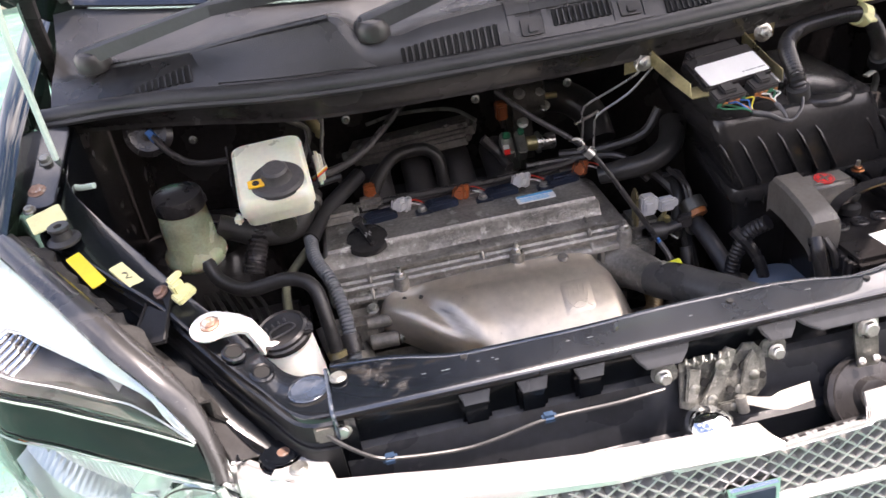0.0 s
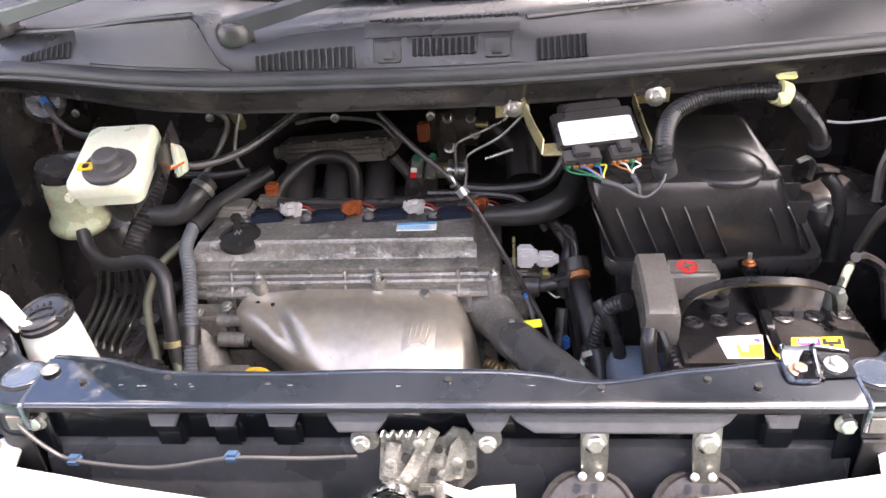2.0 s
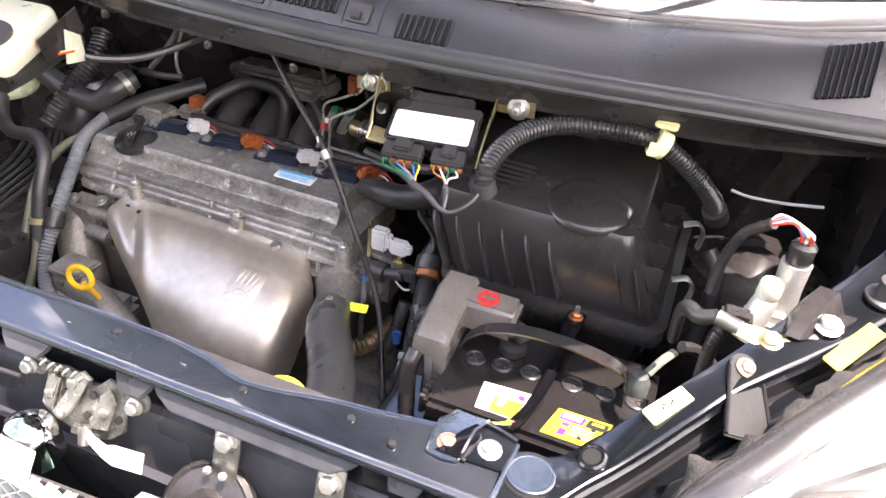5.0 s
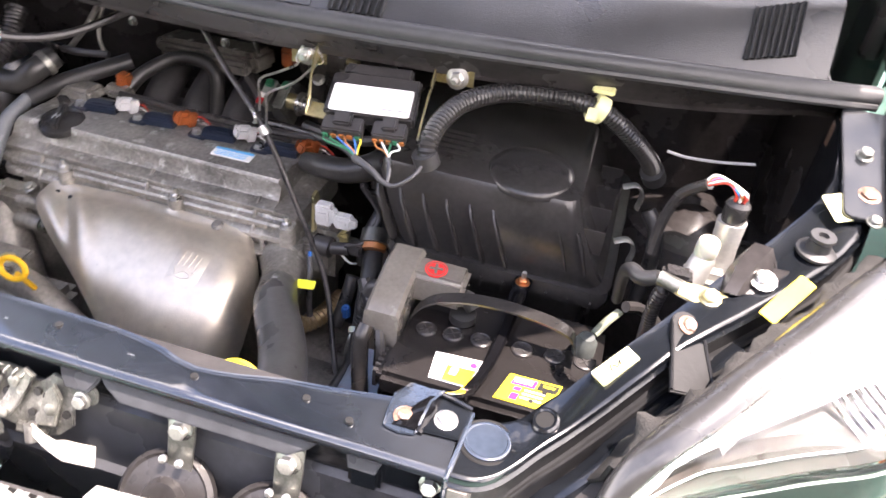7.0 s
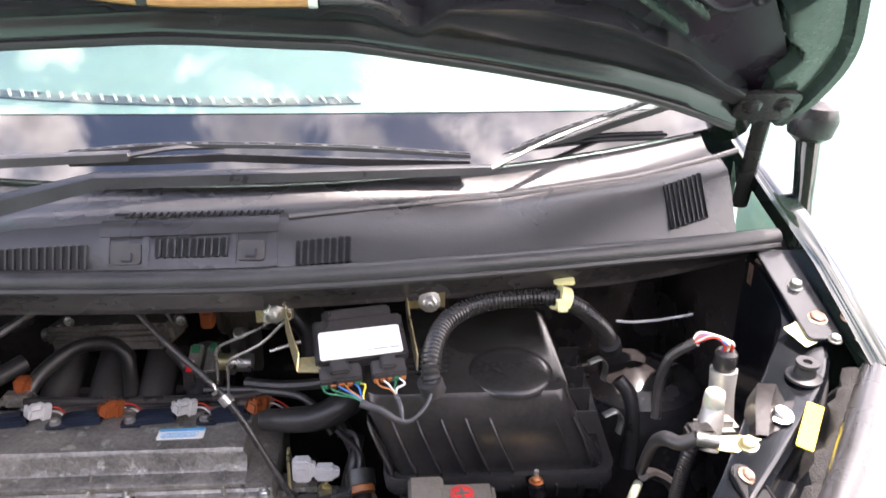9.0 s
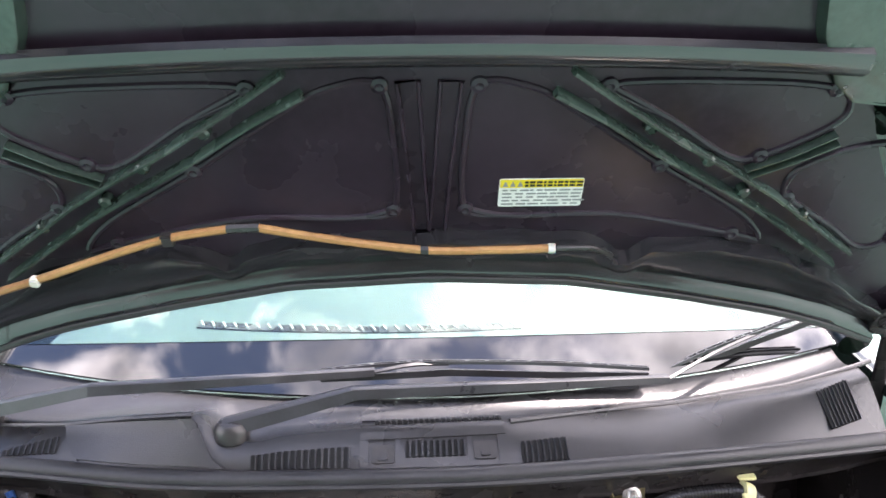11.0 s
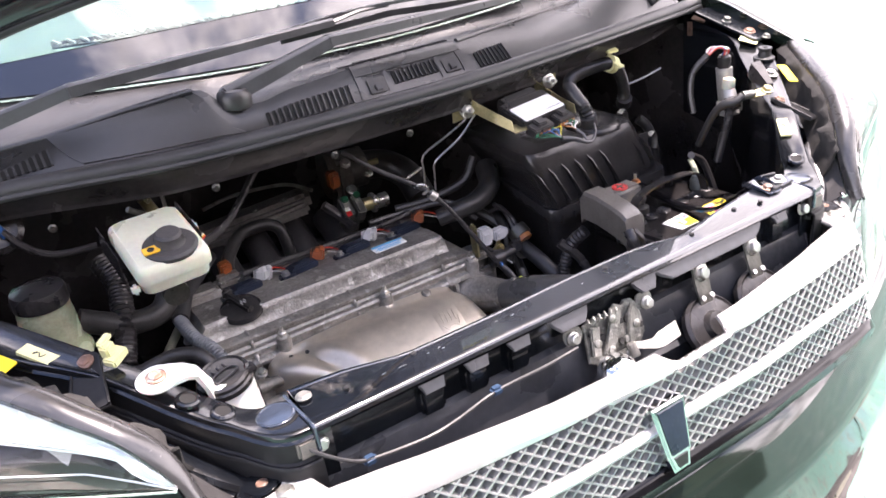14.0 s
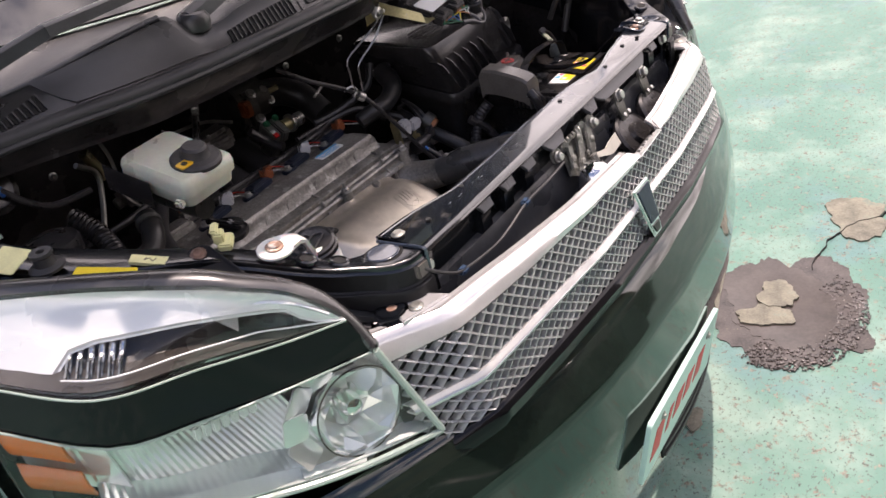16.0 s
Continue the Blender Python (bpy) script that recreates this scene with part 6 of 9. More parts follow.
for x, y, z in ((-0.464, 0.027, 0.9925), (-0.490, 0.050, 1.0085), (0.4625, 0.029, 0.9925)):
    t = nbm()
    lathe(t, (x, y, z - 0.004), (-0.25 if x > 0 else 0.25, -0.25, 1), [(0.0130, 0), (0.0125, 0.003), (0.0105, 0.0048), (0.0080, 0.0044), (0.0074, 0.0)], 24)
    hole = single("rail_hole", t, M["bar"], "punched hole with a raised rim in the rail", "hole", "rail holes", "structure")
    # near-black plug paints the shade inside the punched hole
    t = nbm()
    lathe(t, (x, y, z - 0.004), (-0.25 if x > 0 else 0.25, -0.25, 1), [(0.0080, 0), (0.0080, 0.0036), (0.001, 0.0037)], 16)
    part("opening", t, M["hole_shade"], hole)

# radiator and fan shroud behind the bar
rad = thing("radiator", (0, 0.02, 0.34), "black radiator with a plastic top tank behind the tie bar", "radiator")
t = nbm()
box(t, (0, 0.012, 0.64), (0.74, 0.03, 0.58), 0.004)
part("core", t, M["matte"], rad)
t = nbm()
box(t, (0, 0.030, 0.915), (0.72, 0.036, 0.045), 0.010)
part("top_tank", t, M["plastic"], rad)
t = nbm()
box(t, (-0.02, 0.055, 0.62), (0.64, 0.03, 0.46), 0.012)
lathe(t, (-0.14, 0.07, 0.62), (0, 1, 0), [(0.15, 0), (0.15, 0.035), (0.143, 0.035), (0.143, 0.0)], 28)
part("fan_shroud", t, M["matte"], rad)


# ---- engine ----
eng = thing("engine", (-0.17, 0.45, 0.335), "grey cast-aluminium four-cylinder engine with a steel heat shield", "engine")
# lower block and head
t = nbm()
box(t, (-0.17, 0.47, 0.55), (0.46, 0.24, 0.42), 0.02)
box(t, (-0.17, 0.455, 0.79), (0.455, 0.15, 0.10), 0.008)
part("cylinder_block", t, M["aludark"], eng, "dirty aluminium block")
# valve cover: cross-sections in y and z, ends rounded
COV = ((0.371, 0.824), (0.3655, 0.826), (0.3650, 0.8315), (0.3675, 0.8345), (0.3765, 0.8365), (0.3780, 0.8410), (0.3745, 0.8435), (0.3715, 0.8440), (0.3708, 0.8495), (0.3735, 0.8525), (0.3820, 0.8540), (0.3850, 0.8575), (0.3838, 0.8615), (0.3800, 0.8640), (0.3800, 0.8690), (0.3830, 0.8710), (0.3925, 0.8715), (0.4005, 0.8735),
       (0.4050, 0.8800), (0.4090, 0.8905), (0.4095, 0.8975), (0.4135, 0.9020), (0.4230, 0.9030), (0.4400, 0.9045), (0.462, 0.9045), (0.466, 0.8985), (0.505, 0.8985), (0.530, 0.896), (0.545, 0.884), (0.550, 0.850), (0.550, 0.824))


def cov_section(x, inset, drop):
    return [(x, min(max(y, 0.365 + inset), 0.55 - inset), max(0.824, min(z, 0.9045 - drop))) for y, z in COV]


t = nbm()
loft(t, [cov_section(-0.412, 0.020, 0.035), cov_section(-0.409, 0.008, 0.016), cov_section(-0.400, 0.002, 0.004), cov_section(-0.385, 0, 0)] + [cov_section(-0.385 + 0.40 * k / 12, 0, 0) for k in range(1, 13)] + [cov_section(0.027, 0.001, 0.003), cov_section(0.032, 0.004, 0.012)])
cover = part("valve_cover", t, M["alu"], eng, "grey cast valve cover with pale scuffs")
t = nbm()
loft(t, [cov_section(0.028, 0.0, 0.034), cov_section(0.055, 0.002, 0.036), cov_section(0.066, 0.010, 0.042), cov_section(0.069, 0.02, 0.055)])
part("cover_end", t, M["alu"], cover)
# mounting rail on the front with three bosses
for x in (-0.299, -0.116, 0.058):
    t = nbm()
    lathe(t, (x, 0.374, 0.806), (0, -0.06, 1), [(0.0135, 0), (0.0140, 0.006), (0.0118, 0.010), (0.0118, 0.046), (0.0105, 0.050), (0.004, 0.0505)], 18)
    boss = part("bolt_boss", t, M["alu"], cover)
    t = nbm()
    hexbolt(t, (x, 0.3712, 0.856), (0, -0.06, 1), 0.0070, 0.008, 1.3)
    tube(t, [(x, 0.371, 0.862), (x, 0.370, 0.873)], 0.003, 8)
    part("cover_bolt", t, M["steel"], boss, "steel stud bolt")
for x in (-0.300, 0.062):
    m = frame_of((x, 0.366, 0.812), (1, 0, 0), (0, -1, 0.25))
    eye = part("lifting_eye", prism(nbm(), rounded(0.034, 0.034, 0.015), -0.006, 0.006, m, 0.002), M["alu"], cover)
    # black disc paints the shade inside the eye
    part("eye_hole", lathe(nbm(), (x, 0.3595, 0.813), (0, -1, 0.25), [(0.007, 0), (0.007, 0.0012), (0.002, 0.0013)], 12), M["ink"], eye)
# scalloped pads and short webs on the cover's front slope
for x, r in ((-0.262, 0.018), (-0.206, 0.021), (-0.135, 0.018), (-0.075, 0.022), (-0.025, 0.016)):
    t = nbm()
    m = frame_of((x, 0.4070, 0.8850), (1, 0, 0), (0, -0.93, 0.36))
    prism(t, [(-r, -0.011)] + [(r * math.cos(radians(a)), -0.011 + 0.021 * math.sin(radians(a))) for a in range(180, -1, -15)], -0.004, 0.0016, m, 0.0012)
    part("cast_pad", t, M["alu"], cover)
for x in (-0.345, -0.168, 0.004):
    t = nbm()
    tube(t, [(x, 0.3665, 0.829), (x, 0.376, 0.848), (x, 0.384, 0.866), (x, 0.400, 0.8745)], 0.0030, 8)
    part("cast_web", t, M["alu"], cover)
t = nbm()
box(t, (-0.378, 0.522, 0.905), (0.075, 0.050, 0.020), 0.005, None, 2, (0.86, 0.8))
part("breather_block", t, M["alu"], cover)
t = nbm()
box(t, (-0.13, 0.527, 0.899), (0.36, 0.024, 0.012), 0.004)
box(t, (-0.32, 0.545, 0.905), (0.05, 0.03, 0.02), 0.008)
part("rear_rib", t, M["alu"], cover)
# filler cap
t = nbm()
lathe(t, (-0.337, 0.428, 0.896), (0, -0.25, 1), [(0.034, 0), (0.034, 0.004), (0.032, 0.008), (0.027, 0.010), (0.006, 0.011)], 28)
fill = part("oil_filler_cap", t, M["gloss"], eng, "black plastic oil filler cap")
t = nbm()
box(t, (0, 0.002, 0.015), (0.011, 0.060, 0.012), 0.003, frame_of((-0.337, 0.428, 0.897), (1, 0.35, 0), (0, -0.25, 1)))
box(t, (0.0, 0.030, 0.020), (0.016, 0.010, 0.016), 0.003, frame_of((-0.337, 0.428, 0.897), (1, 0.35, 0), (0, -0.25, 1)))
part("cap_grip", t, M["gloss"], fill)
t = nbm()
for k in range(4):
    box(t, (-0.004 + 0.003 * k, -0.010 + 0.004 * (k % 2), 0.0215), (0.0015, 0.006, 0.0008), 0, frame_of((-0.337, 0.428, 0.897), (1, 0.35, 0), (0, -0.25, 1)))
part("cap_print", t, M["greyink"], fill)
# ignition coils
for k, x in enumerate((-0.342, -0.241, -0.140, -0.037)):
    t = nbm()
    m = frame_of((x + 0.033, 0.488, 0.899), (1, 0.10, 0), (0, 0, 1))
    prism(t, [(-0.024, -0.013), (0.026, -0.012), (0.028, 0.012), (-0.020, 0.014), (-0.028, 0.006)], 0, 0.012, m, 0.002)
    prism(t, [(-0.016, -0.007), (0.018, -0.006), (0.018, 0.008), (-0.014, 0.009)], 0.012, 0.014, m, 0.0008)
    prism(t, rounded(0.028, 0.020, 0.006, 3, -0.032, -0.008), 0, 0.006, m, 0.001)
    coil = part("ignition_coil", t, M["coil"], eng, "black-blue ignition coil")
    t = nbm()
    hexbolt(t, (x, 0.478, 0.905), (0, 0, 1), 0.0062, 0.006, 1.3)
    part("coil_bolt", t, M["steel"], coil)
    t = nbm()
    m = frame_of((x + 0.069, 0.497, 0.913), (0.8, -0.62, 0.05) if k % 2 == 0 else (0.9, -0.4, 0.05), (0.25, 0.1, 1))
    box(t, (0, 0, 0), (0.018, 0.030, 0.017), 0.003, m, 2, (0.85, 0.9))
    box(t, (0, 0, 0.0095), (0.008, 0.018, 0.004), 0.001, m)
    box(t, (0.006, 0.010, 0.0), (0.010, 0.014, 0.024), 0.002, m)
    for q in range(3):
        box(t, (-0.0115, -0.009 + q * 0.009, 0), (0.0012, 0.005, 0.013), 0, m)
    plug = part("coil_connector", t, M["grey"] if k % 2 == 0 else M["brown"], coil, "grey connector plug" if k % 2 == 0 else "brown connector plug")
    for w, mm in (((0.003), "wred"), ((-0.003), "wwhite")):
        t = nbm()
        tube(t, [m @ Vector((0.004, 0.012, w)), m @ Vector((0.012, 0.022, w + 0.003)), m @ Vector((0.030, 0.026, w)), m @ Vector((0.07, 0.022, -0.008))], 0.0012, 6)
        part("lead", t, M[mm], plug)
t = nbm()
tube(t, [(-0.30, 0.522, 0.914), (-0.20, 0.520, 0.913), (-0.10, 0.520, 0.912), (0.0, 0.522, 0.914), (0.06, 0.53, 0.92)], 0.006, 8)
tube(t, [(-0.29, 0.512, 0.910), (-0.15, 0.513, 0.908), (0.0, 0.512, 0.908)], 0.0035, 6)
part("coil_harness", t, M["plastic"], eng, "black wiring sheath behind the coils")
# label on the cover
m = frame_of((-0.061, 0.4435, 0.9052), (1, 0.02, 0), (0, -0.06, 1))
t = nbm()
prism(t, rounded(0.062, 0.022, 0.002, 2), -0.001, 0.0006, m)
el = part("cover_label", t, M["paper"], eng, "white and blue paper label on the valve cover")
t = nbm()
prism(t, rounded(0.060, 0.006, 0.001, 2, 0, 0.0075), 0.0006, 0.0010, m)
part("blue_heading", t, M["blue"], el)
t = nbm()
for r in range(4):
    prism(t, rounded(0.050 - 0.006 * (r % 2), 0.0013, 0.0003, 1, -0.002, 0.001 - r * 0.003), 0.0006, 0.0009, m)
part("fine_print", t, M["blue"], el)
# bolts along the head and side castings at the timing end
t = nbm()
tube(t, [(-0.41, 0.37, 0.80), (-0.40, 0.34, 0.76), (-0.375, 0.315, 0.70), (-0.36, 0.30, 0.60)], [0.034, 0.032, 0.034, 0.04], 12)
box(t, (-0.375, 0.352, 0.795), (0.070, 0.040, 0.050), 0.010)
tube(t, [(-0.362, 0.338, 0.806), (-0.315, 0.338, 0.806)], 0.010, 10)
tube(t, [(-0.362, 0.328, 0.778), (-0.320, 0.326, 0.778)], 0.012, 10)
part("timing_cover", t, M["aludark"], eng, "dirty grey timing cover casting")
for p, a in (((-0.318, 0.336, 0.806), (1, 0, 0)), ((-0.318, 0.325, 0.778), (1, 0, 0)), ((-0.39, 0.335, 0.824), (0, -0.6, 1)), ((-0.35, 0.35, 0.823), (0, -0.4, 1)), ((-0.42, 0.47, 0.86), (-0.4, -0.3, 1))):
    part("casting_bolt", hexbolt(nbm(), p, a, 0.0065, 0.006), M["greysteel"], eng)
# head side above the shield
t = nbm()
box(t, (-0.15, 0.371, 0.803), (0.44, 0.022, 0.007), 0.002)
for x in (-0.345, -0.240, -0.176, -0.055, 0.020, 0.075):
    box(t, (x, 0.374, 0.814), (0.007, 0.018, 0.022), 0.002)
part("head_edge", t, M["alu"], eng, "cast flange with webs under the cover")
# black strip paints the shade between the cover's lip and the flange
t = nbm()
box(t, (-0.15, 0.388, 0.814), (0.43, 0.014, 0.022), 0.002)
part("head_shade_strip", t, M["matte"], eng, "black strip painted as the shade under the cover")

# heat shield: a pressed dome with rolled shoulders and a narrow flange
SHIELD = ((0.390, 0.808, -0.285, -0.060), (0.382, 0.821, -0.312, -0.015), (0.368, 0.829, -0.332, 0.004), (0.350, 0.8295, -0.344, 0.016), (0.325, 0.824, -0.336, 0.026), (0.300, 0.813, -0.308, 0.032), (0.272, 0.797, -0.268, 0.036),
          (0.245, 0.775, -0.226, 0.038), (0.222, 0.747, -0.190, 0.036), (0.205, 0.713, -0.162, 0.028), (0.197, 0.672, -0.136, 0.012), (0.200, 0.632, -0.110, -0.012), (0.216, 0.604, -0.085, -0.036), (0.244, 0.588, -0.062, -0.055))
SHOULDER = ((0.0, 0.057), (0.0015, 0.046), (0.004, 0.033), (0.008, 0.021), (0.014, 0.011), (0.022, 0.0045), (0.032, 0.001))


def shield_row(f):
    """One cross line of the shield, f from its top flange down to its foot."""
    k = f * (len(SHIELD) - 1)
    i = min(int(k), len(SHIELD) - 2)
    pts = [Vector(SHIELD[min(max(j, 0), len(SHIELD) - 1)]) for j in (i - 1, i, i + 1, i + 2)]
    a, b, c, d = pts
    u = k - i
    y, z, xl, xr = 0.5 * (2 * b + (c - a) * u + (2 * a - 5 * b + 4 * c - d) * u * u + (3 * b - a - 3 * c + d) * u**3)
    up = lerp(f, ((0, -0.78), (0.16, 0.05), (0.30, 0.38), (0.55, 0.62), (0.8, 0.95), (1.0, 1.1)))
    nrm = Vector((0, -math.sin(up), math.cos(up)))
    depth = lerp(f, ((0, 0.04), (0.10, 0.10), (0.22, 0.55), (0.35, 1.0), (1, 1.0)))
    cols = [(xl + o, h * depth) for o, h in SHOULDER]
    inner = [xl + 0.032 + (xr - xl - 0.064) * (j + 1) / 34 for j in range(33)]
    cols += [(x, 0.0) for x in inner] + [(xr - o, h * depth) for o, h in SHOULDER[::-1]]
    row = []
    for x, drop in cols:
        left = math.exp(-(((x + 0.290 - 0.22 * max(0.0, f - 0.2)) / 0.013) ** 2))
        left2 = math.exp(-(((x + 0.262 - 0.22 * max(0.0, f - 0.2)) / 0.018) ** 2))
        gate = max(0.0, math.sin(math.pi * min(1.0, max(0.0, (f - 0.14) / 0.44))))
        rim = 0.0065 * math.exp(-(((f - 0.155 - 0.012 * math.sin(x * 40)) / 0.030) ** 2)) - 0.003 * math.exp(-(((f - 0.225) / 0.035) ** 2))
        dent = 0.0016 * noise.noise(Vector((x * 14, y * 14, z * 14))) + 0.0005 * noise.noise(Vector((x * 60, y * 60, z * 60)))
        crown = 0.010 * max(0.0, math.sin(math.pi * (x - xl) / (xr - xl))) * min(1.0, f / 0.25)
        lift = (0.006 * left2 - 0.007 * left) * gate + rim + dent + crown - drop
        row.append(Vector((x, y, z)) + nrm * lift)
    return row


SH_ROWS = [shield_row(i / 44) for i in range(45)]
t = nbm()
sheet(t, SH_ROWS, 0.0015, (0, -0.6, 0.8))
shield = part("heat_shield", t, M["shield"], eng, "brushed steel heat shield with speckled dirt")


def on_shield(x, y, lift=0.0):
    """The shield's place over x and y."""
    best = []
    for row in SH_ROWS:
        mid = row[8:-8]
        xs = [p.x for p in mid]
        best.append((float(np.interp(x, xs, [p.y for p in mid])), float(np.interp(x, xs, [p.z for p in mid]))))
    best.sort()
    return Vector((x, y - 0.5 * lift, float(np.interp(y, [b[0] for b in best], [b[1] for b in best])) + 0.85 * lift))


def stamp_pt(a, b, lift):
    """A place on the stamped square; a and b run from -1 to 1 along its sides."""
    return on_shield(-0.049 + 0.0250 * a + 0.002 * b, 0.286 + 0.002 * a + 0.0260 * b, lift)


t = nbm()
sheet(t, [[stamp_pt(-1 + 0.25 * i, -1 + 0.25 * j, 0.0016 if 0 < i < 8 and 0 < j < 8 else -0.0006) for i in range(9)] for j in range(9)], 0.001, (0, -0.6, 0.8))
stamp = part("stamped_square", t, M["shield"], shield, "stamped square mark")
t = nbm()
for k in range(4):
    tube(t, [stamp_pt(-0.55 + 0.32 * k, -0.1, 0.0014), stamp_pt(-0.5 + 0.32 * k, 0.3, 0.0017), stamp_pt(-0.45 + 0.32 * k, 0.68 - 0.1 * (k == 3), 0.0014)], 0.0009, 6)
tube(t, [stamp_pt(-0.7, -0.2, 0.0014), stamp_pt(-0.3, -0.65, 0.0017), stamp_pt(0.35, -0.6, 0.0017), stamp_pt(0.7, 0.1, 0.0014)], 0.0009, 6)
tube(t, [stamp_pt(-0.75, -0.75, 0.0014), stamp_pt(0.0, -0.35, 0.0017), stamp_pt(0.75, -0.75, 0.0014)], 0.0009, 6)
part("stamped_strokes", t, M["shield"], stamp)
t = nbm()
hexbolt(t, on_shield(-0.046, 0.362, 0.001), (0, -0.4, 1), 0.0075, 0.004, 1.15)
part("shield_bolt", t, M["aludark"], shield)
# black discs paint the shade in two small holes
for x, y in ((-0.275, 0.345), (-0.300, 0.350)):
    part("shield_hole", lathe(nbm(), on_shield(x, y, 0.0012), (0, -0.3, 1), [(0.0035, -0.001), (0.0035, 0.0006), (0.001, 0.0007)], 10), M["ink"], shield)
# exhaust flange, starter and gearbox lumps that fill the low front
t = nbm()
box(t, (-0.30, 0.235, 0.70), (0.13, 0.11, 0.05), 0.014)
tube(t, [(-0.36, 0.26, 0.73), (-0.28, 0.24, 0.735), (-0.20, 0.22, 0.70)], 0.022, 10)
box(t, (-0.335, 0.262, 0.757), (0.060, 0.05, 0.012), 0.003)
part("front_mount", t, M["aludark"], eng, "grimy alternator bracket")
for p in ((-0.325, 0.255, 0.763), (-0.262, 0.215, 0.727)):
    part("mount_bolt", hexbolt(nbm(), p, (0, 0, 1), 0.008, 0.006), M["gold"], eng)
t = nbm()
box(t, (0.16, 0.33, 0.56), (0.24, 0.22, 0.22), 0.03)
tube(t, [(0.10, 0.26, 0.66), (0.22, 0.26, 0.66)], 0.05, 14)
part("gearbox", t, M["aludark"], eng, "dirty gearbox casting")
t = nbm()
tube(t, [(0.185, 0.325, 0.725), (0.238, 0.315, 0.725), (0.243, 0.314, 0.725)], [0.033, 0.033, 0.027], 20, straight=True)
part("starter", t, M["greysteel"], eng, "grey cylinder beside the battery tray")
# water outlet at the right end
t = nbm()
tube(t, [(0.030, 0.41, 0.78), (0.055, 0.37, 0.790), (0.070, 0.335, 0.795), (0.078, 0.303, 0.801), (0.083, 0.286, 0.807)], [0.038, 0.036, 0.031, 0.028, 0.022], 14)
box(t, (0.055, 0.405, 0.805), (0.055, 0.05, 0.06), 0.012)
box(t, (0.095, 0.42, 0.80), (0.05, 0.06, 0.10), 0.012)
part("water_outlet", t, M["alu"], eng, "cast water outlet")

# ---- hoses at the right end ----
hose = thing("radiator_hose", (0.12, 0.2, 0.78), "black rubber radiator hose from engine to radiator, dust and sunlight in its grey", "hose")
t = nbm()
tube(t, [(0.078, 0.300, 0.802), (0.084, 0.284, 0.808), (0.095, 0.258, 0.817), (0.110, 0.231, 0.822), (0.137, 0.188, 0.827), (0.163, 0.138, 0.834), (0.178, 0.090, 0.848), (0.182, 0.050, 0.862)], [0.0275, 0.0285, 0.029, 0.029, 0.029, 0.029, 0.028, 0.027], 18)
part("rubber", t, M["sunlit_dust_hose"], hose)
t = nbm()
tube(t, [(0.081, 0.292, 0.805), (0.0835, 0.2855, 0.8075)], 0.0278, 18, straight=True)
box(t, (0.083, 0.284, 0.836), (0.008, 0.008, 0.010), 0.001)
part("clamp", t, M["steel"], hose, "spring steel clamp")
t = nbm()
m = frame_of((0.111, 0.313, 0.812), (1, 0.15, 0), (0, -0.5, 1))
prism(t, rounded(0.030, 0.013, 0.002), 0, 0.0012, m)
single("yellow_tag", t, M["lime"], "bright yellow tag wrapped on a wire", "tag")
t = nbm()
tube(t, [(0.105, 0.345, 0.835), (0.112, 0.330, 0.82), (0.115, 0.320, 0.80), (0.12, 0.31, 0.76)], 0.0045, 8)
wirebun = single("sensor_lead", t, M["plastic"], "black sensor lead with a blue end", "wire")
t = nbm()
tube(t, [(0.1035, 0.348, 0.842), (0.105, 0.345, 0.834)], 0.003, 6)
part("blue_end", t, M["wblue"], wirebun)
t = nbm()
tube(t, [(0.0, 0.372, 0.692), (0.035, 0.366, 0.700), (0.072, 0.340, 0.702), (0.104, 0.362, 0.703), (0.123, 0.428, 0.706)], 0.012, 14, ribs=0.0025, pitch=0.007)
single("corrugated_tube", t, M["gastube"], "golden-brown corrugated metal tube", "pipe")
t = nbm()
tube(t, [(0.10, 0.20, 0.66), (0.17, 0.21, 0.69), (0.205, 0.26, 0.74), (0.195, 0.33, 0.80), (0.180, 0.40, 0.84)], 0.0140, 12)
wh = single("heater_hose", t, M["rubber"], "black heater hose with a pale clip", "hose")
t = nbm()
tube(t, [(0.200, 0.295, 0.766), (0.199, 0.301, 0.771)], 0.0165, 14, straight=True)
part("pale_clip", t, M["cream"], wh)
t = nbm()
tube(t, [(0.184, 0.382, 0.845), (0.181, 0.396, 0.857)], 0.0175, 14, straight=True)
part("amber_sleeve", t, M["worange"], wh)
t = nbm()
tube(t, [(0.183, 0.386, 0.852), (0.18, 0.402, 0.864)], 0.020, 14, straight=True)
part("spring_clamp", t, M["darkpipe"], wh)
# sensors between cover and air box
for c, s, mt, lab in (((0.105, 0.394, 0.878), (0.024, 0.018, 0.034), "grey", "grey plug on a bracket"), ((0.135, 0.392, 0.874), (0.026, 0.016, 0.022), "grey", "pale grey plug beside the valve cover")):
    t = nbm()
    box(t, c, s, 0.003)
    box(t, (c[0] + s[0] * 0.5, c[1], c[2]), (0.012, s[1] * 0.7, s[2] * 0.6), 0.002)
    box(t, (c[0], c[1] - s[1] * 0.5, c[2]), (s[0] * 0.5, 0.004, s[2] * 0.4), 0.001)
    single("wiring_connector", t, M[mt], lab, "connector", "grey connectors")
t = nbm()
prism(t, [(-0.008, -0.03), (0.010, -0.03), (0.012, 0.02), (0.004, 0.034), (-0.008, 0.03)], -0.002, 0.002, frame_of((0.088, 0.40, 0.872), (0, 1, 0), (1, 0, 0)))
single("connector_bracket", t, M["gold"], "small golden bracket beside the valve cover", "bracket")
t = nbm()
tube(t, [(0.100, 0.375, 0.838), (0.125, 0.372, 0.838)], 0.015, 14)
tube(t, [(0.125, 0.372, 0.838), (0.150, 0.375, 0.842)], 0.009, 12)
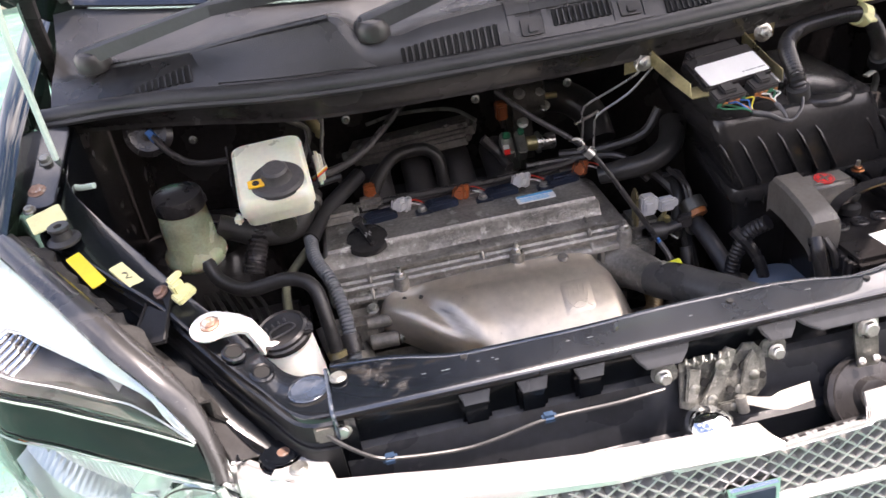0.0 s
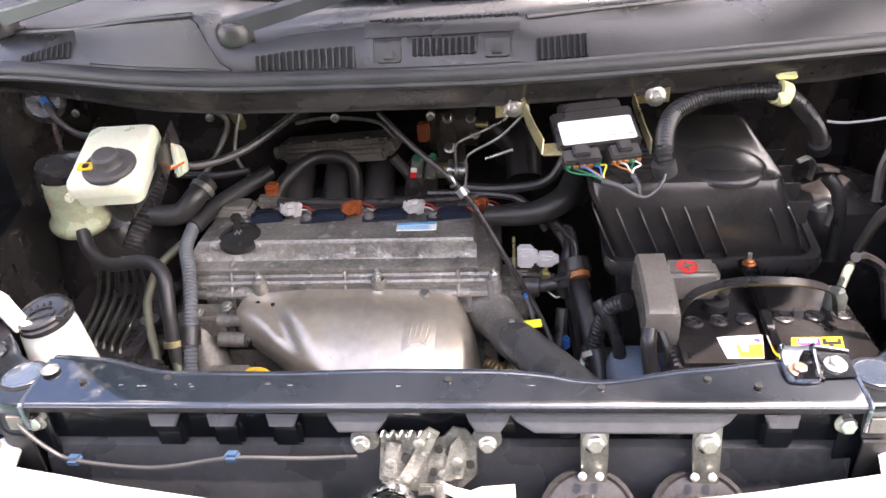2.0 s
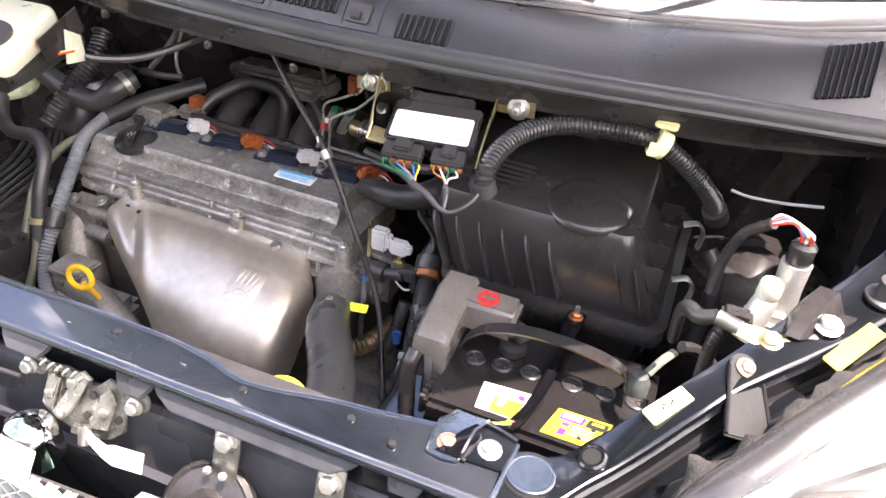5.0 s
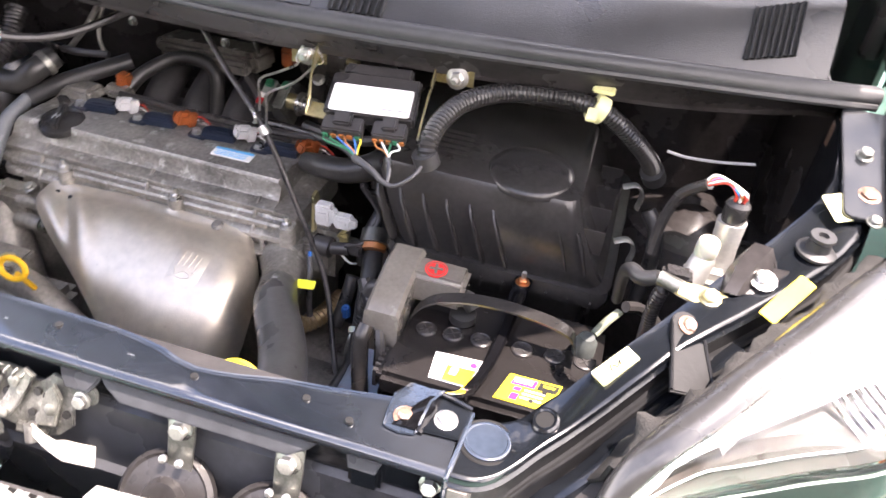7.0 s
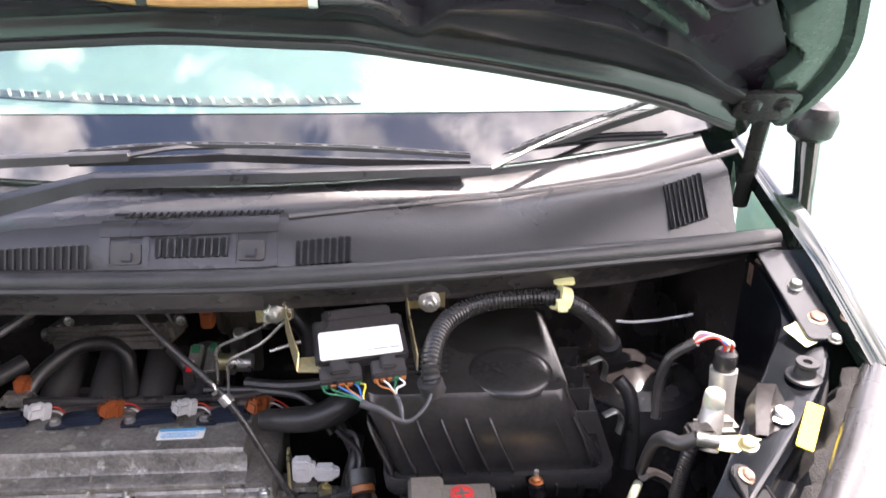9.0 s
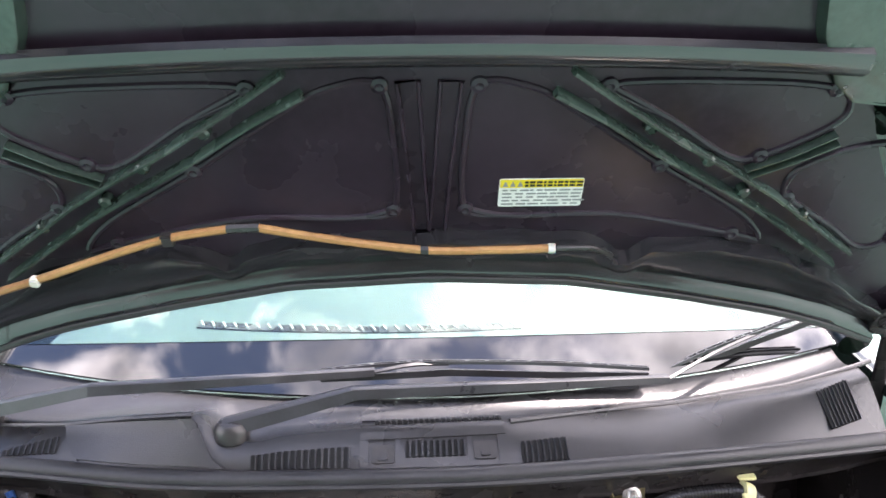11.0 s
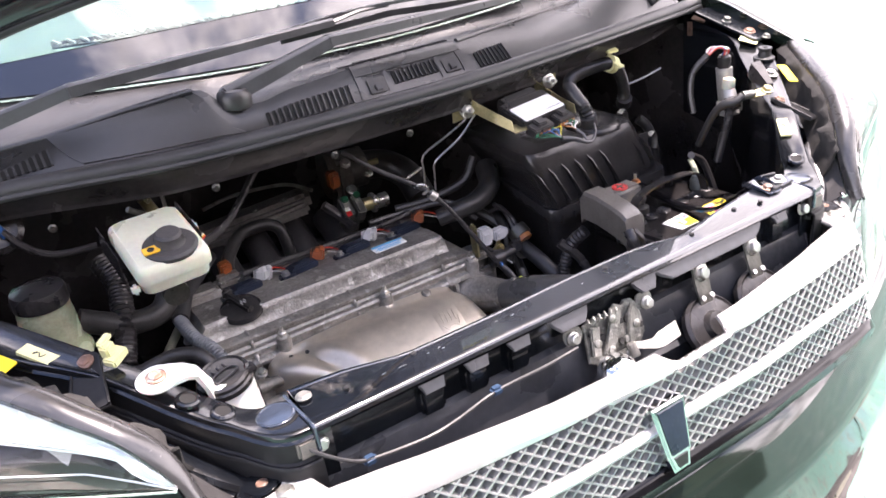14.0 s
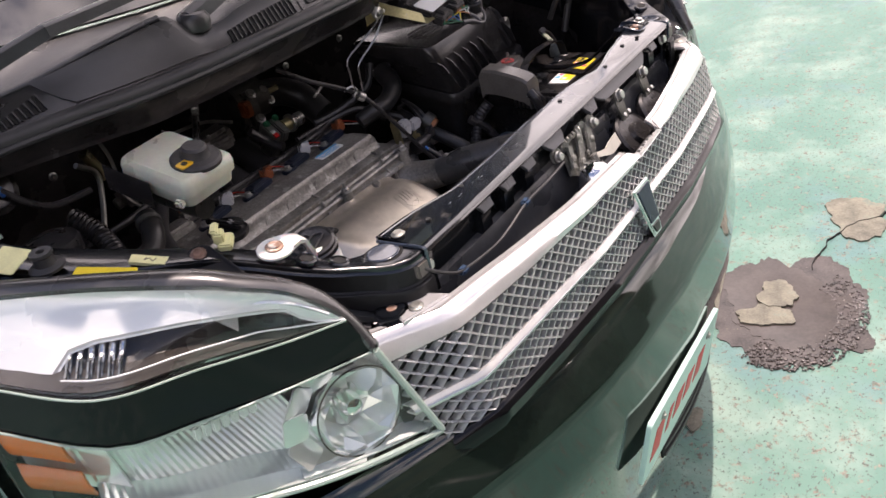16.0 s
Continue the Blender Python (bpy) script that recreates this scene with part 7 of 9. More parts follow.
box(t, (0.160, 0.378, 0.845), (0.020, 0.018, 0.020), 0.003)
tube(t, [(0.165, 0.38, 0.85), (0.18, 0.40, 0.85), (0.175, 0.43, 0.90), (0.15, 0.44, 0.90)], 0.005, 8)
single("water_sensor", t, M["plastic"], "dark sensor with its lead beside the cover", "sensor")
th = thing("thermostat_housing", (0.12, 0.41, 0.80), "grey cast thermostat housing with pipe stubs and clips", "engine part")
t = nbm()
box(t, (0.108, 0.415, 0.826), (0.045, 0.05, 0.040), 0.008)
box(t, (0.090, 0.395, 0.800), (0.050, 0.040, 0.045), 0.010)
tube(t, [(0.120, 0.405, 0.826), (0.150, 0.400, 0.830)], 0.012, 12)
part("casting", t, M["alu"], th)
t = nbm()
tube(t, [(0.126, 0.398, 0.842), (0.136, 0.396, 0.858), (0.132, 0.400, 0.870)], 0.0035, 8)
box(t, (0.136, 0.392, 0.842), (0.012, 0.010, 0.020), 0.002)
box(t, (0.128, 0.388, 0.828), (0.026, 0.006, 0.006), 0.001)
part("wire_bracket", t, M["gold"], th, "golden wire bracket")
t = nbm()
tube(t, [(0.160, 0.402, 0.800), (0.163, 0.412, 0.840), (0.172, 0.43, 0.868), (0.176, 0.46, 0.88)], 0.009, 12)
part("pipe_hose", t, M["hose"], th, "small black hose")
t = nbm()
lathe(t, (0.186, 0.395, 0.822), (0.3, -1, 0.3), [(0.017, -0.004), (0.017, 0.004), (0.014, 0.005), (0.004, 0.005)], 18)
box(t, (0.182, 0.388, 0.835), (0.008, 0.006, 0.010), 0.001)
part("band_clip", t, M["steel"], th, "steel band clip")
t = nbm()
tube(t, [(0.128, 0.386, 0.832), (0.140, 0.380, 0.822), (0.150, 0.382, 0.812), (0.156, 0.392, 0.806)], 0.0016, 6)
part("pale_lead", t, M["wwhite"], th)
t = nbm()
tube(t, [(0.150, 0.33, 0.735), (0.156, 0.35, 0.765), (0.160, 0.37, 0.80)], 0.010, 10)
part("lower_hose", t, M["hose"], th, "small black hose")
t = nbm()
box(t, (0.163, 0.338, 0.760), (0.012, 0.012, 0.022), 0.003)
part("blue_plug", t, M["wblue"], th, "blue plug")
t = nbm()
tube(t, [(0.050, 0.455, 0.915), (0.085, 0.440, 0.924), (0.125, 0.436, 0.930), (0.165, 0.45, 0.945), (0.19, 0.49, 0.965)], [0.015, 0.017, 0.018, 0.020, 0.022], 14)
single("breather_hose", t, M["hose"], "black breather hose from cover to air box", "hose")
t = nbm()
tube(t, [(-0.105, 0.460, 1.085), (-0.060, 0.436, 1.045), (0.016, 0.397, 0.986), (0.075, 0.372, 0.890), (0.125, 0.350, 0.800), (0.165, 0.29, 0.72), (0.215, 0.20, 0.68)], 0.0042, 10)
cab = thing("control_cable", (0, 0.4, 0.68), "black control cable held by a bent wire clip", "cable")
part("sheath", t, M["plastic"], cab)
t = nbm()
tube(t, [(0.012, 0.399, 0.989), (0.020, 0.395, 0.980)], 0.0085, 12)
tube(t, [(-0.010, 0.410, 1.005), (0.000, 0.398, 1.010), (0.006, 0.392, 1.000), (0.000, 0.400, 0.992), (0.010, 0.405, 0.996)], 0.0022, 8)
part("grip", t, M["steel"], cab, "steel grip on the cable")
t = nbm()
tube(t, [(0.086, 0.368, 1.128), (0.078, 0.366, 1.112), (0.079, 0.366, 1.104), (0.045, 0.383, 1.080), (0.011, 0.399, 1.057), (0.009, 0.401, 1.030), (0.007, 0.402, 1.006)], 0.0017, 8, 3)
tube(t, [(0.100, 0.372, 1.128), (0.110, 0.372, 1.112), (0.099, 0.370, 1.104), (0.070, 0.376, 1.074), (0.028, 0.388, 1.046), (0.023, 0.392, 1.026), (0.021, 0.393, 0.994)], 0.0017, 8, 3)
part("wire_clip", t, M["steel"], cab, "bent bright wire")

# ---- intake side, behind the coils ----
man = thing("intake_manifold", (-0.2, 0.66, 0.70), "dusty grey intake manifold rail behind the engine", "intake manifold")
t = nbm()
m = frame_of((-0.225, 0.690, 0.943), (0.235, -0.075, 0.040), (-0.17, 0, 1))
box(t, (0, 0, 0), (0.245, 0.055, 0.035), 0.009, m)
box(t, (0.01, -0.034, -0.006), (0.21, 0.02, 0.022), 0.006, m)
part("rail", t, M["aludark"], man)
t = nbm()
tube(t, [m @ Vector((-0.122, -0.01, 0)), m @ Vector((-0.132, -0.012, 0))], 0.011, 12)
part("rail_end", t, M["greysteel"], man)
for k in range(4):
    part("rail_bolt", hexbolt(nbm(), m @ Vector((-0.09 + 0.055 * k, -0.018, 0.0165)), (-0.17, 0, 1), 0.005, 0.004), M["greysteel"], man)
for k in range(4):
    x = -0.30 + k * 0.075
    t = nbm()
    tube(t, [(x, 0.69, 0.90), (x, 0.63, 0.87), (x, 0.57, 0.82)], 0.028, 10)
    part("runner", t, M["matte"], man)
t = nbm()
box(t, (-0.19, 0.66, 0.84), (0.30, 0.06, 0.05), 0.01)
part("plenum", t, M["matte"], man)
t = nbm()
tube(t, [(-0.315, 0.565, 0.905), (-0.300, 0.590, 0.925), (-0.262, 0.625, 0.945), (-0.215, 0.635, 0.945), (-0.190, 0.628, 0.930), (-0.185, 0.618, 0.895), (-0.186, 0.61, 0.86)], 0.0115, 10)
single("vacuum_hose", t, M["hose"], "black vacuum hose looping behind the coils", "hose")
for c, mt in (((-0.318, 0.560, 0.915), "brown"), ((-0.062, 0.640, 0.985), "brown")):
    t = nbm()
    box(t, c, (0.020, 0.022, 0.032), 0.003)
    box(t, (c[0], c[1] - 0.012, c[2]), (0.012, 0.006, 0.020), 0.001)
    single("brown_plug", t, M[mt], "brown connector plug behind the engine", "connector", "brown plugs")
# aluminium darkened to hold the shade below the cowl
M["darkalu"] = mat("shade_darkened_aluminium", (0.115, 0.108, 0.098), 0.45, 0.45, var=0.45, scale=16, bump=0.4, bscale=260, spot=(0.035, 0.032, 0.030), spot_at=0.58, spot_scale=22)
thr = thing("throttle_body", (-0.02, 0.70, 0.86), "grey throttle body with bright bolts, darkened for the shade below the cowl", "throttle body")
t = nbm()
tube(t, [(-0.040, 0.710, 0.975), (0.030, 0.700, 0.975)], 0.040, 20)
lathe(t, (-0.052, 0.712, 0.975), (1, -0.1, 0), [(0.030, 0), (0.050, 0.001), (0.050, 0.008), (0.042, 0.010)], 24)
box(t, (-0.022, 0.680, 0.965), (0.046, 0.030, 0.080), 0.010)
box(t, (-0.02, 0.70, 0.90), (0.05, 0.06, 0.12), 0.02)
part("body", t, M["darkalu"], thr)
for p in ((-0.021, 0.664, 1.000), (-0.020, 0.661, 0.946), (0.024, 0.668, 0.968), (0.018, 0.672, 0.992)):
    part("bolt", hexbolt(nbm(), p, (0, -0.75, 0.66), 0.0085, 0.006, 1.3), M["steel"], thr)
t = nbm()
tube(t, [(0.028, 0.668, 0.985), (0.048, 0.662, 0.986)], 0.006, 10)
part("port", t, M["gold"], thr, "brass port")
t = nbm()
tube(t, [(0.030, 0.700, 0.975), (0.075, 0.690, 0.965), (0.105, 0.66, 0.94), (0.11, 0.62, 0.90)], 0.030, 14)
part("air_duct", t, M["hose"], thr)
vsv = thing("solenoid_valve", (-0.05, 0.585, 0.87), "small solenoid valve with green ports and a brass end", "valve")
t = nbm()
m = frame_of((-0.048, 0.583, 0.938), (1, -0.06, -0.02), (0.0, -0.6, 0.8))
box(t, (-0.022, 0, 0), (0.020, 0.045, 0.030), 0.003, m)
box(t, (0.002, 0, -0.002), (0.018, 0.045, 0.030), 0.003, m)
box(t, (-0.01, 0, -0.04), (0.03, 0.03, 0.06), 0.003, m)
part("body", t, M["greysteel"], vsv)
t = nbm()
tube(t, [m @ Vector((0.012, 0, 0)), m @ Vector((0.030, 0, 0))], 0.013, 12)
part("brass_nut", t, M["gold"], vsv)
t = nbm()
tube(t, [m @ Vector((0.030, 0, 0)), m @ Vector((0.036, 0, 0))], 0.019, 14, straight=True)
tube(t, [m @ Vector((0.036, 0, 0)), m @ Vector((0.062, 0, 0))], 0.014, 14, straight=True)
part("steel_end", t, M["steel"], vsv)
t = nbm()
box(t, (-0.022, 0.012, 0.017), (0.013, 0.012, 0.008), 0.002, m)
box(t, (0.004, 0.016, 0.017), (0.011, 0.012, 0.008), 0.002, m)
part("green_ports", t, M["wgreen"], vsv, "bright green plastic ports")
t = nbm()
box(t, (-0.026, -0.020, 0.0155), (0.010, 0.010, 0.002), 0, m)
part("red_tag", t, M["red"], vsv)
t = nbm()
box(t, (-0.026, -0.010, 0.0155), (0.010, 0.008, 0.002), 0, m)
part("white_tag", t, M["white"], vsv)
for pts, r, mt, lab in (
    (((-0.36, 0.585, 0.93), (-0.385, 0.60, 0.97), (-0.372, 0.62, 1.04), (-0.372, 0.66, 1.10)), 0.0032, "greysteel", "thin grey pipe up to the cowl"),
    (((-0.50, 0.60, 0.935), (-0.42, 0.58, 0.94), (-0.36, 0.585, 0.945)), 0.006, "plastic", "black wire sheath behind the reservoir"),
    (((0.01, 0.54, 0.925), (0.07, 0.52, 0.93), (0.14, 0.50, 0.95), (0.17, 0.50, 0.99)), 0.008, "hose", "black hose beside the air box"),
    (((-0.05, 0.535, 0.918), (0.02, 0.53, 0.918), (0.10, 0.50, 0.92), (0.14, 0.47, 0.88)), 0.006, "plastic", "black wire sheath behind the engine"),
    (((0.045, 0.555, 0.968), (0.065, 0.560, 0.972), (0.090, 0.565, 0.978)), 0.0030, "steel", "bright pipe end below the bracket"),
    (((-0.43, 0.62, 1.05), (-0.40, 0.63, 1.02), (-0.415, 0.62, 0.98), (-0.45, 0.60, 0.93)), 0.005, "greysteel", "grey brake pipe below the cowl"),
    (((-0.39, 0.385, 1.055), (-0.37, 0.40, 1.035), (-0.31, 0.46, 1.035), (-0.22, 0.55, 1.08)), 0.006, "plastic", "black lead from the reservoir sensor"),
    (((-0.30, 0.70, 0.985), (-0.24, 0.69, 0.997), (-0.15, 0.67, 0.995), (-0.11, 0.63, 0.98)), 0.0035, "greysteel", "thin fuel pipe over the manifold"),
    (((-0.11, 0.59, 0.96), (-0.085, 0.58, 0.93), (-0.075, 0.55, 0.915)), 0.009, "plastic", "black sheath beside the valve"),
    (((0.14, 0.50, 0.90), (0.175, 0.44, 0.86), (0.175, 0.40, 0.80), (0.19, 0.38, 0.70)), 0.010, "hose", "black hose down beside the gearbox"),
    (((0.15, 0.42, 0.92), (0.18, 0.41, 0.885), (0.17, 0.38, 0.855), (0.145, 0.37, 0.85)), 0.004, "plastic", "thin black lead beside the air box"),
    (((0.20, 0.30, 0.86), (0.225, 0.27, 0.82), (0.235, 0.24, 0.74), (0.24, 0.2, 0.66)), 0.009, "plastic", "black corrugated sheath beside the battery"),
):
    t = nbm()
    tube(t, pts, r, 9)
    single("engine_pipe" if mt in ("greysteel", "steel") else "engine_hose", t, M[mt], lab, "pipe" if mt in ("greysteel", "steel") else "hose", "thin pipes" if mt in ("greysteel", "steel") else "small hoses")
for pts in (((-0.40, 0.64, 1.055), (-0.385, 0.645, 1.015)),):
    t = nbm()
    tube(t, pts, 0.010, 10)
    box(t, (-0.382, 0.645, 1.008), (0.016, 0.012, 0.02), 0.003)
    single("pipe_union", t, M["gold"], "golden pipe union below the cowl", "pipe fitting")


# ---- reservoirs on the driver's side ----
res = thing("brake_fluid_reservoir", (-0.437, 0.32, 1.03), "white plastic brake fluid reservoir with a black cap", "reservoir")
RM = frame_of((-0.437, 0.316, 1.078), (1, 0.10, -0.05), (0.02, -0.30, 1))
t = nbm()
loops = []
for w, h, z in ((0.080, 0.108, -0.026), (0.086, 0.116, -0.022), (0.088, 0.119, -0.006), (0.094, 0.125, -0.005), (0.094, 0.125, 0.008), (0.091, 0.122, 0.014), (0.083, 0.114, 0.018)):
    loops.append([RM @ Vector((x, y, z)) for x, y in rounded(w, h, 0.012, 4)])
loft(t, loops)
part("tank", t, M["cream"], res, "white translucent tank")
t = nbm()
lathe(t, RM @ Vector((0.006, -0.030, 0.015)), tuple(RM.to_3x3() @ Vector((0, 0, 1))), [(0.020, 0), (0.034, 0.001), (0.034, 0.006), (0.031, 0.009), (0.020, 0.010), (0.018, 0.013), (0.017, 0.022), (0.014, 0.025), (0.003, 0.025)], 28)
cap = part("cap", t, M["matte"], res, "black screw cap")
t = nbm()
m = RM @ Matrix.Translation((-0.019, -0.036, 0.0252)) @ Euler((0, 0, 0.3)).to_matrix().to_4x4()
prism(t, rounded(0.020, 0.014, 0.002, 2), -0.0015, 0.0005, RM @ Matrix.Translation((-0.020, -0.036, 0.0265)))
part("yellow_mark", t, M["orange"], cap, "yellow sticker on the cap")
t = nbm()
lathe(t, RM @ Vector((-0.020, -0.036, 0.027)), tuple(RM.to_3x3() @ Vector((0, 0, 1))), [(0.0045, 0), (0.0045, 0.0006), (0.003, 0.0006), (0.003, 0.0)], 14)
part("ring_mark", t, M["ink"], cap)
for x in (-0.054, 0.056):
    t = nbm()
    sheet(t, [[RM @ Vector((x, y, z)) for y in (0.0, 0.03, 0.06, 0.085)] for z in (0.002, -0.015, -0.036)], 0.002, (1 if x > 0 else -1, 0, 0))
    part("bracket_plate", t, M["bay"], res, "black steel bracket plate")
t = nbm()
tube(t, [(-0.437, 0.295, 1.016), (-0.437, 0.34, 1.022), (-0.437, 0.44, 1.040)], 0.017, 14)
part("master_cylinder", t, M["darkpipe"], res, "dark master cylinder below the tank")
t = nbm()
box(t, RM @ Vector((-0.052, -0.050, -0.012)), (0.010, 0.014, 0.012), 0.003)
part("sensor_plug", t, M["cream"], res)
for o, mt in ((0.0, "wyellow"), (0.003, "wwhite"), (-0.003, "wred")):
    t = nbm()
    tube(t, [RM @ Vector((0.050, 0.02 + o, -0.034)), RM @ Vector((0.060, 0.03 + o, -0.036)), RM @ Vector((0.072, 0.040 + o, -0.036))], 0.0014, 6)
    part("lead", t, M[mt], res)
t = nbm()
prism(t, [(0, 0), (0.035, -0.005), (0.030, 0.034), (0.006, 0.048)], 0, 0.012, frame_of((-0.386, 0.362, 1.035), (0, 1, 0), (1, 0, 0)), 0.004)
part("filler_lobe", t, M["cream"], res)

ps = thing("power_steering_reservoir", (-0.597, 0.432, 0.915), "stained translucent power steering fluid tank, black lid", "reservoir")
PA = (0.03, -0.10, 1)
t = nbm()
lathe(t, (-0.594, 0.440, 0.925), PA, [(0.026, -0.012), (0.042, -0.004), (0.046, 0.004), (0.046, 0.012), (0.042, 0.018), (0.0375, 0.024), (0.0370, 0.060), (0.034, 0.090), (0.030, 0.096)], 28)
part("tank", t, M["fluid"], ps, "yellowed translucent tank")
t = nbm()
lathe(t, (-0.591, 0.430, 1.018), PA, [(0.0325, -0.006), (0.0360, -0.004), (0.0360, 0.014), (0.034, 0.019), (0.024, 0.022), (0.011, 0.024), (0.002, 0.0245)], 28)
lid = part("lid", t, M["plastic"], ps, "black screw lid")
for k in range(6):
    a = k * math.pi / 3
    part("lid_lug", box(nbm(), (-0.590 + 0.0355 * math.cos(a), 0.428 + 0.0355 * math.sin(a), 1.023), (0.006, 0.006, 0.016), 0.002), M["plastic"], lid)
t = nbm()
tube(t, [(-0.575, 0.405, 0.930), (-0.560, 0.385, 0.905), (-0.52, 0.36, 0.895), (-0.46, 0.35, 0.905), (-0.425, 0.33, 0.895), (-0.415, 0.30, 0.85), (-0.41, 0.28, 0.80), (-0.40, 0.26, 0.74)], 0.0108, 12)
ph = single("power_steering_hose", t, M["hose"], "black rubber hose from the steering fluid tank", "hose")
t = nbm()
tube(t, [(-0.411, 0.283, 0.81), (-0.410, 0.280, 0.802)], 0.0155, 12, straight=True)
part("spring_clamp", t, M["gold"], ph, "golden spring clamp")
t = nbm()
tube(t, [(-0.557, 0.47, 0.955), (-0.50, 0.47, 0.925), (-0.45, 0.475, 0.920), (-0.425, 0.49, 0.94), (-0.41, 0.52, 0.955)], 0.018, 12)
h2 = single("coolant_hose", t, M["hose"], "thick black coolant hose with a clamp", "hose")
t = nbm()
tube(t, [(-0.418, 0.502, 0.946), (-0.414, 0.510, 0.950)], 0.021, 14, straight=True)
part("clamp", t, M["greysteel"], h2)
t = nbm()
tube(t, [(-0.50, 0.56, 1.00), (-0.49, 0.52, 0.97), (-0.50, 0.47, 0.93), (-0.52, 0.43, 0.88)], 0.0155, 14, ribs=0.0022, pitch=0.007)
single("corrugated_conduit", t, M["plastic"], "thick black corrugated conduit behind the reservoir", "conduit", "corrugated conduits")
t = nbm()
tube(t, [(-0.425, 0.46, 0.902), (-0.420, 0.41, 0.893), (-0.402, 0.365, 0.878), (-0.390, 0.320, 0.845), (-0.388, 0.285, 0.800), (-0.382, 0.250, 0.755), (-0.340, 0.215, 0.725), (-0.26, 0.20, 0.72)], 0.0092, 14, ribs=0.0018, pitch=0.0055)
gc = single("grey_conduit", t, mat("grey_corrugated_plastic", (0.13, 0.14, 0.15), 0.45, var=0.2, scale=30), "grey corrugated wiring conduit beside the valve cover", "conduit", "corrugated conduits")
t = nbm()
tube(t, [(-0.389, 0.300, 0.822), (-0.388, 0.284, 0.800)], 0.0155, 12, straight=True)
part("black_tape", t, M["plastic"], gc)
t = nbm()
tube(t, [(-0.330, 0.60, 0.935), (-0.365, 0.56, 0.925), (-0.400, 0.515, 0.915), (-0.424, 0.462, 0.9025)], 0.0135, 12)
part("black_sleeve", t, M["rubber"], gc, "black taped sleeve")

# bank of thin pipes on a black plate
bank = thing("steel_pipe_bank", (-0.55, 0.36, 0.72), "bank of parallel grey steel pipes on a black plate", "pipes")
t = nbm()
box(t, (-0.555, 0.36, 0.765), (0.20, 0.26, 0.05), 0.015)
part("plate", t, M["bay"], bank)
for k in range(6):
    x = -0.578 + k * 0.0155
    t = nbm()
    tube(t, [(x - 0.045, 0.50 - 0.004 * k, 0.835), (x - 0.020, 0.44, 0.818), (x - 0.008, 0.400, 0.808), (x, 0.350 - 0.006 * k, 0.800), (x + 0.003, 0.315 - 0.006 * k, 0.795), (x + 0.005, 0.308 - 0.006 * k, 0.780), (x + 0.006, 0.315 - 0.006 * k, 0.765)], 0.0035, 8)
    part("pipe", t, M["darkpipe"], bank)
t = nbm()
tube(t, [(-0.60, 0.335, 0.82), (-0.585, 0.305, 0.835), (-0.60, 0.275, 0.83), (-0.605, 0.26, 0.80), (-0.59, 0.25, 0.78)], 0.004, 8)
part("looped_pipe", t, M["darkpipe"], bank)
t = nbm()
hexbolt(t, (-0.487, 0.365, 0.790), (0, 0, 1), 0.010, 0.006)
part("bolt", t, M["greysteel"], bank)
for pts, lab in ((((-0.43, 0.47, 0.885), (-0.47, 0.42, 0.862), (-0.475, 0.37, 0.842), (-0.470, 0.335, 0.815), (-0.44, 0.27, 0.76), (-0.43, 0.22, 0.70)), "olive-grey metal pipe beside the engine"), (((-0.41, 0.275, 0.79), (-0.40, 0.25, 0.75), (-0.40, 0.22, 0.70)), "short olive-grey pipe below the hose clamp")):
    t = nbm()
    tube(t, pts, 0.007, 10)
    single("metal_pipe", t, mat("olive_pipe", (0.20, 0.20, 0.14), 0.5, 0.3, var=0.3, scale=30), lab, "pipe", "olive pipes")
t = nbm()
box(t, (-0.50, 0.20, 0.745), (0.17, 0.14, 0.10), 0.012)
fb = single("black_cover_box", t, M["plastic"], "glossy black plastic cover low beside the engine", "cover")
t = nbm()
prism(t, rounded(0.03, 0.05, 0.003), 0, 0.001, frame_of((-0.565, 0.20, 0.7955), (1, 0.1, 0), (0, 0, 1)))
part("grey_label", t, M["paper"], fb)

# washer filler
wf = thing("washer_filler", (-0.447, 0.10, 0.84), "white washer filler neck with a black snap cap", "washer filler")
WA = (-0.12, -0.16, 1)
t = nbm()
lathe(t, (-0.441, 0.097, 0.860), (-0.015, -0.05, 1), [(0.038, -0.02), (0.037, 0.03), (0.034, 0.075), (0.031, 0.115), (0.028, 0.125), (0.028, 0.132), (0.02, 0.134)], 28)
part("neck", t, M["white"], wf, "white plastic neck")
t = nbm()
lathe(t, (-0.443, 0.0905, 0.990), WA, [(0.029, -0.008), (0.0315, -0.006), (0.0315, 0.000), (0.0295, 0.002), (0.0295, 0.006), (0.0265, 0.008), (0.025, 0.006), (0.004, 0.0065)], 32)
box(t, (-0.416, 0.082, 0.995), (0.014, 0.018, 0.006), 0.002)
wcap = part("snap_cap", t, M["gloss"], wf, "black snap cap with a washer symbol")
WM = frame_of((-0.4443, 0.0890, 0.9970), (1, 0.35, 0), WA)
t = nbm()
for k in range(4):
    tube(t, [WM @ Vector((-0.012 + 0.007 * k, 0.006, 0.0005)), WM @ Vector((-0.013 + 0.0075 * k, 0.012, 0.0005))], 0.0012, 6)
tube(t, [WM @ Vector((-0.014, -0.010, 0.0005)), WM @ Vector((-0.010, 0.002, 0.0005)), WM @ Vector((0.010, 0.002, 0.0005)), WM @ Vector((0.014, -0.010, 0.0005)), WM @ Vector((-0.014, -0.010, 0.0005))], 0.0012, 6)
part("washer_symbol", t, M["matte"], wcap)
t = nbm()
lathe(t, (-0.509, 0.072, 1.0275), (0, -0.2, 1), [(0.002, 0), (0.0205, 0), (0.0215, 0.001), (0.0215, 0.003), (0.0205, 0.004), (0.002, 0.004)], 28)
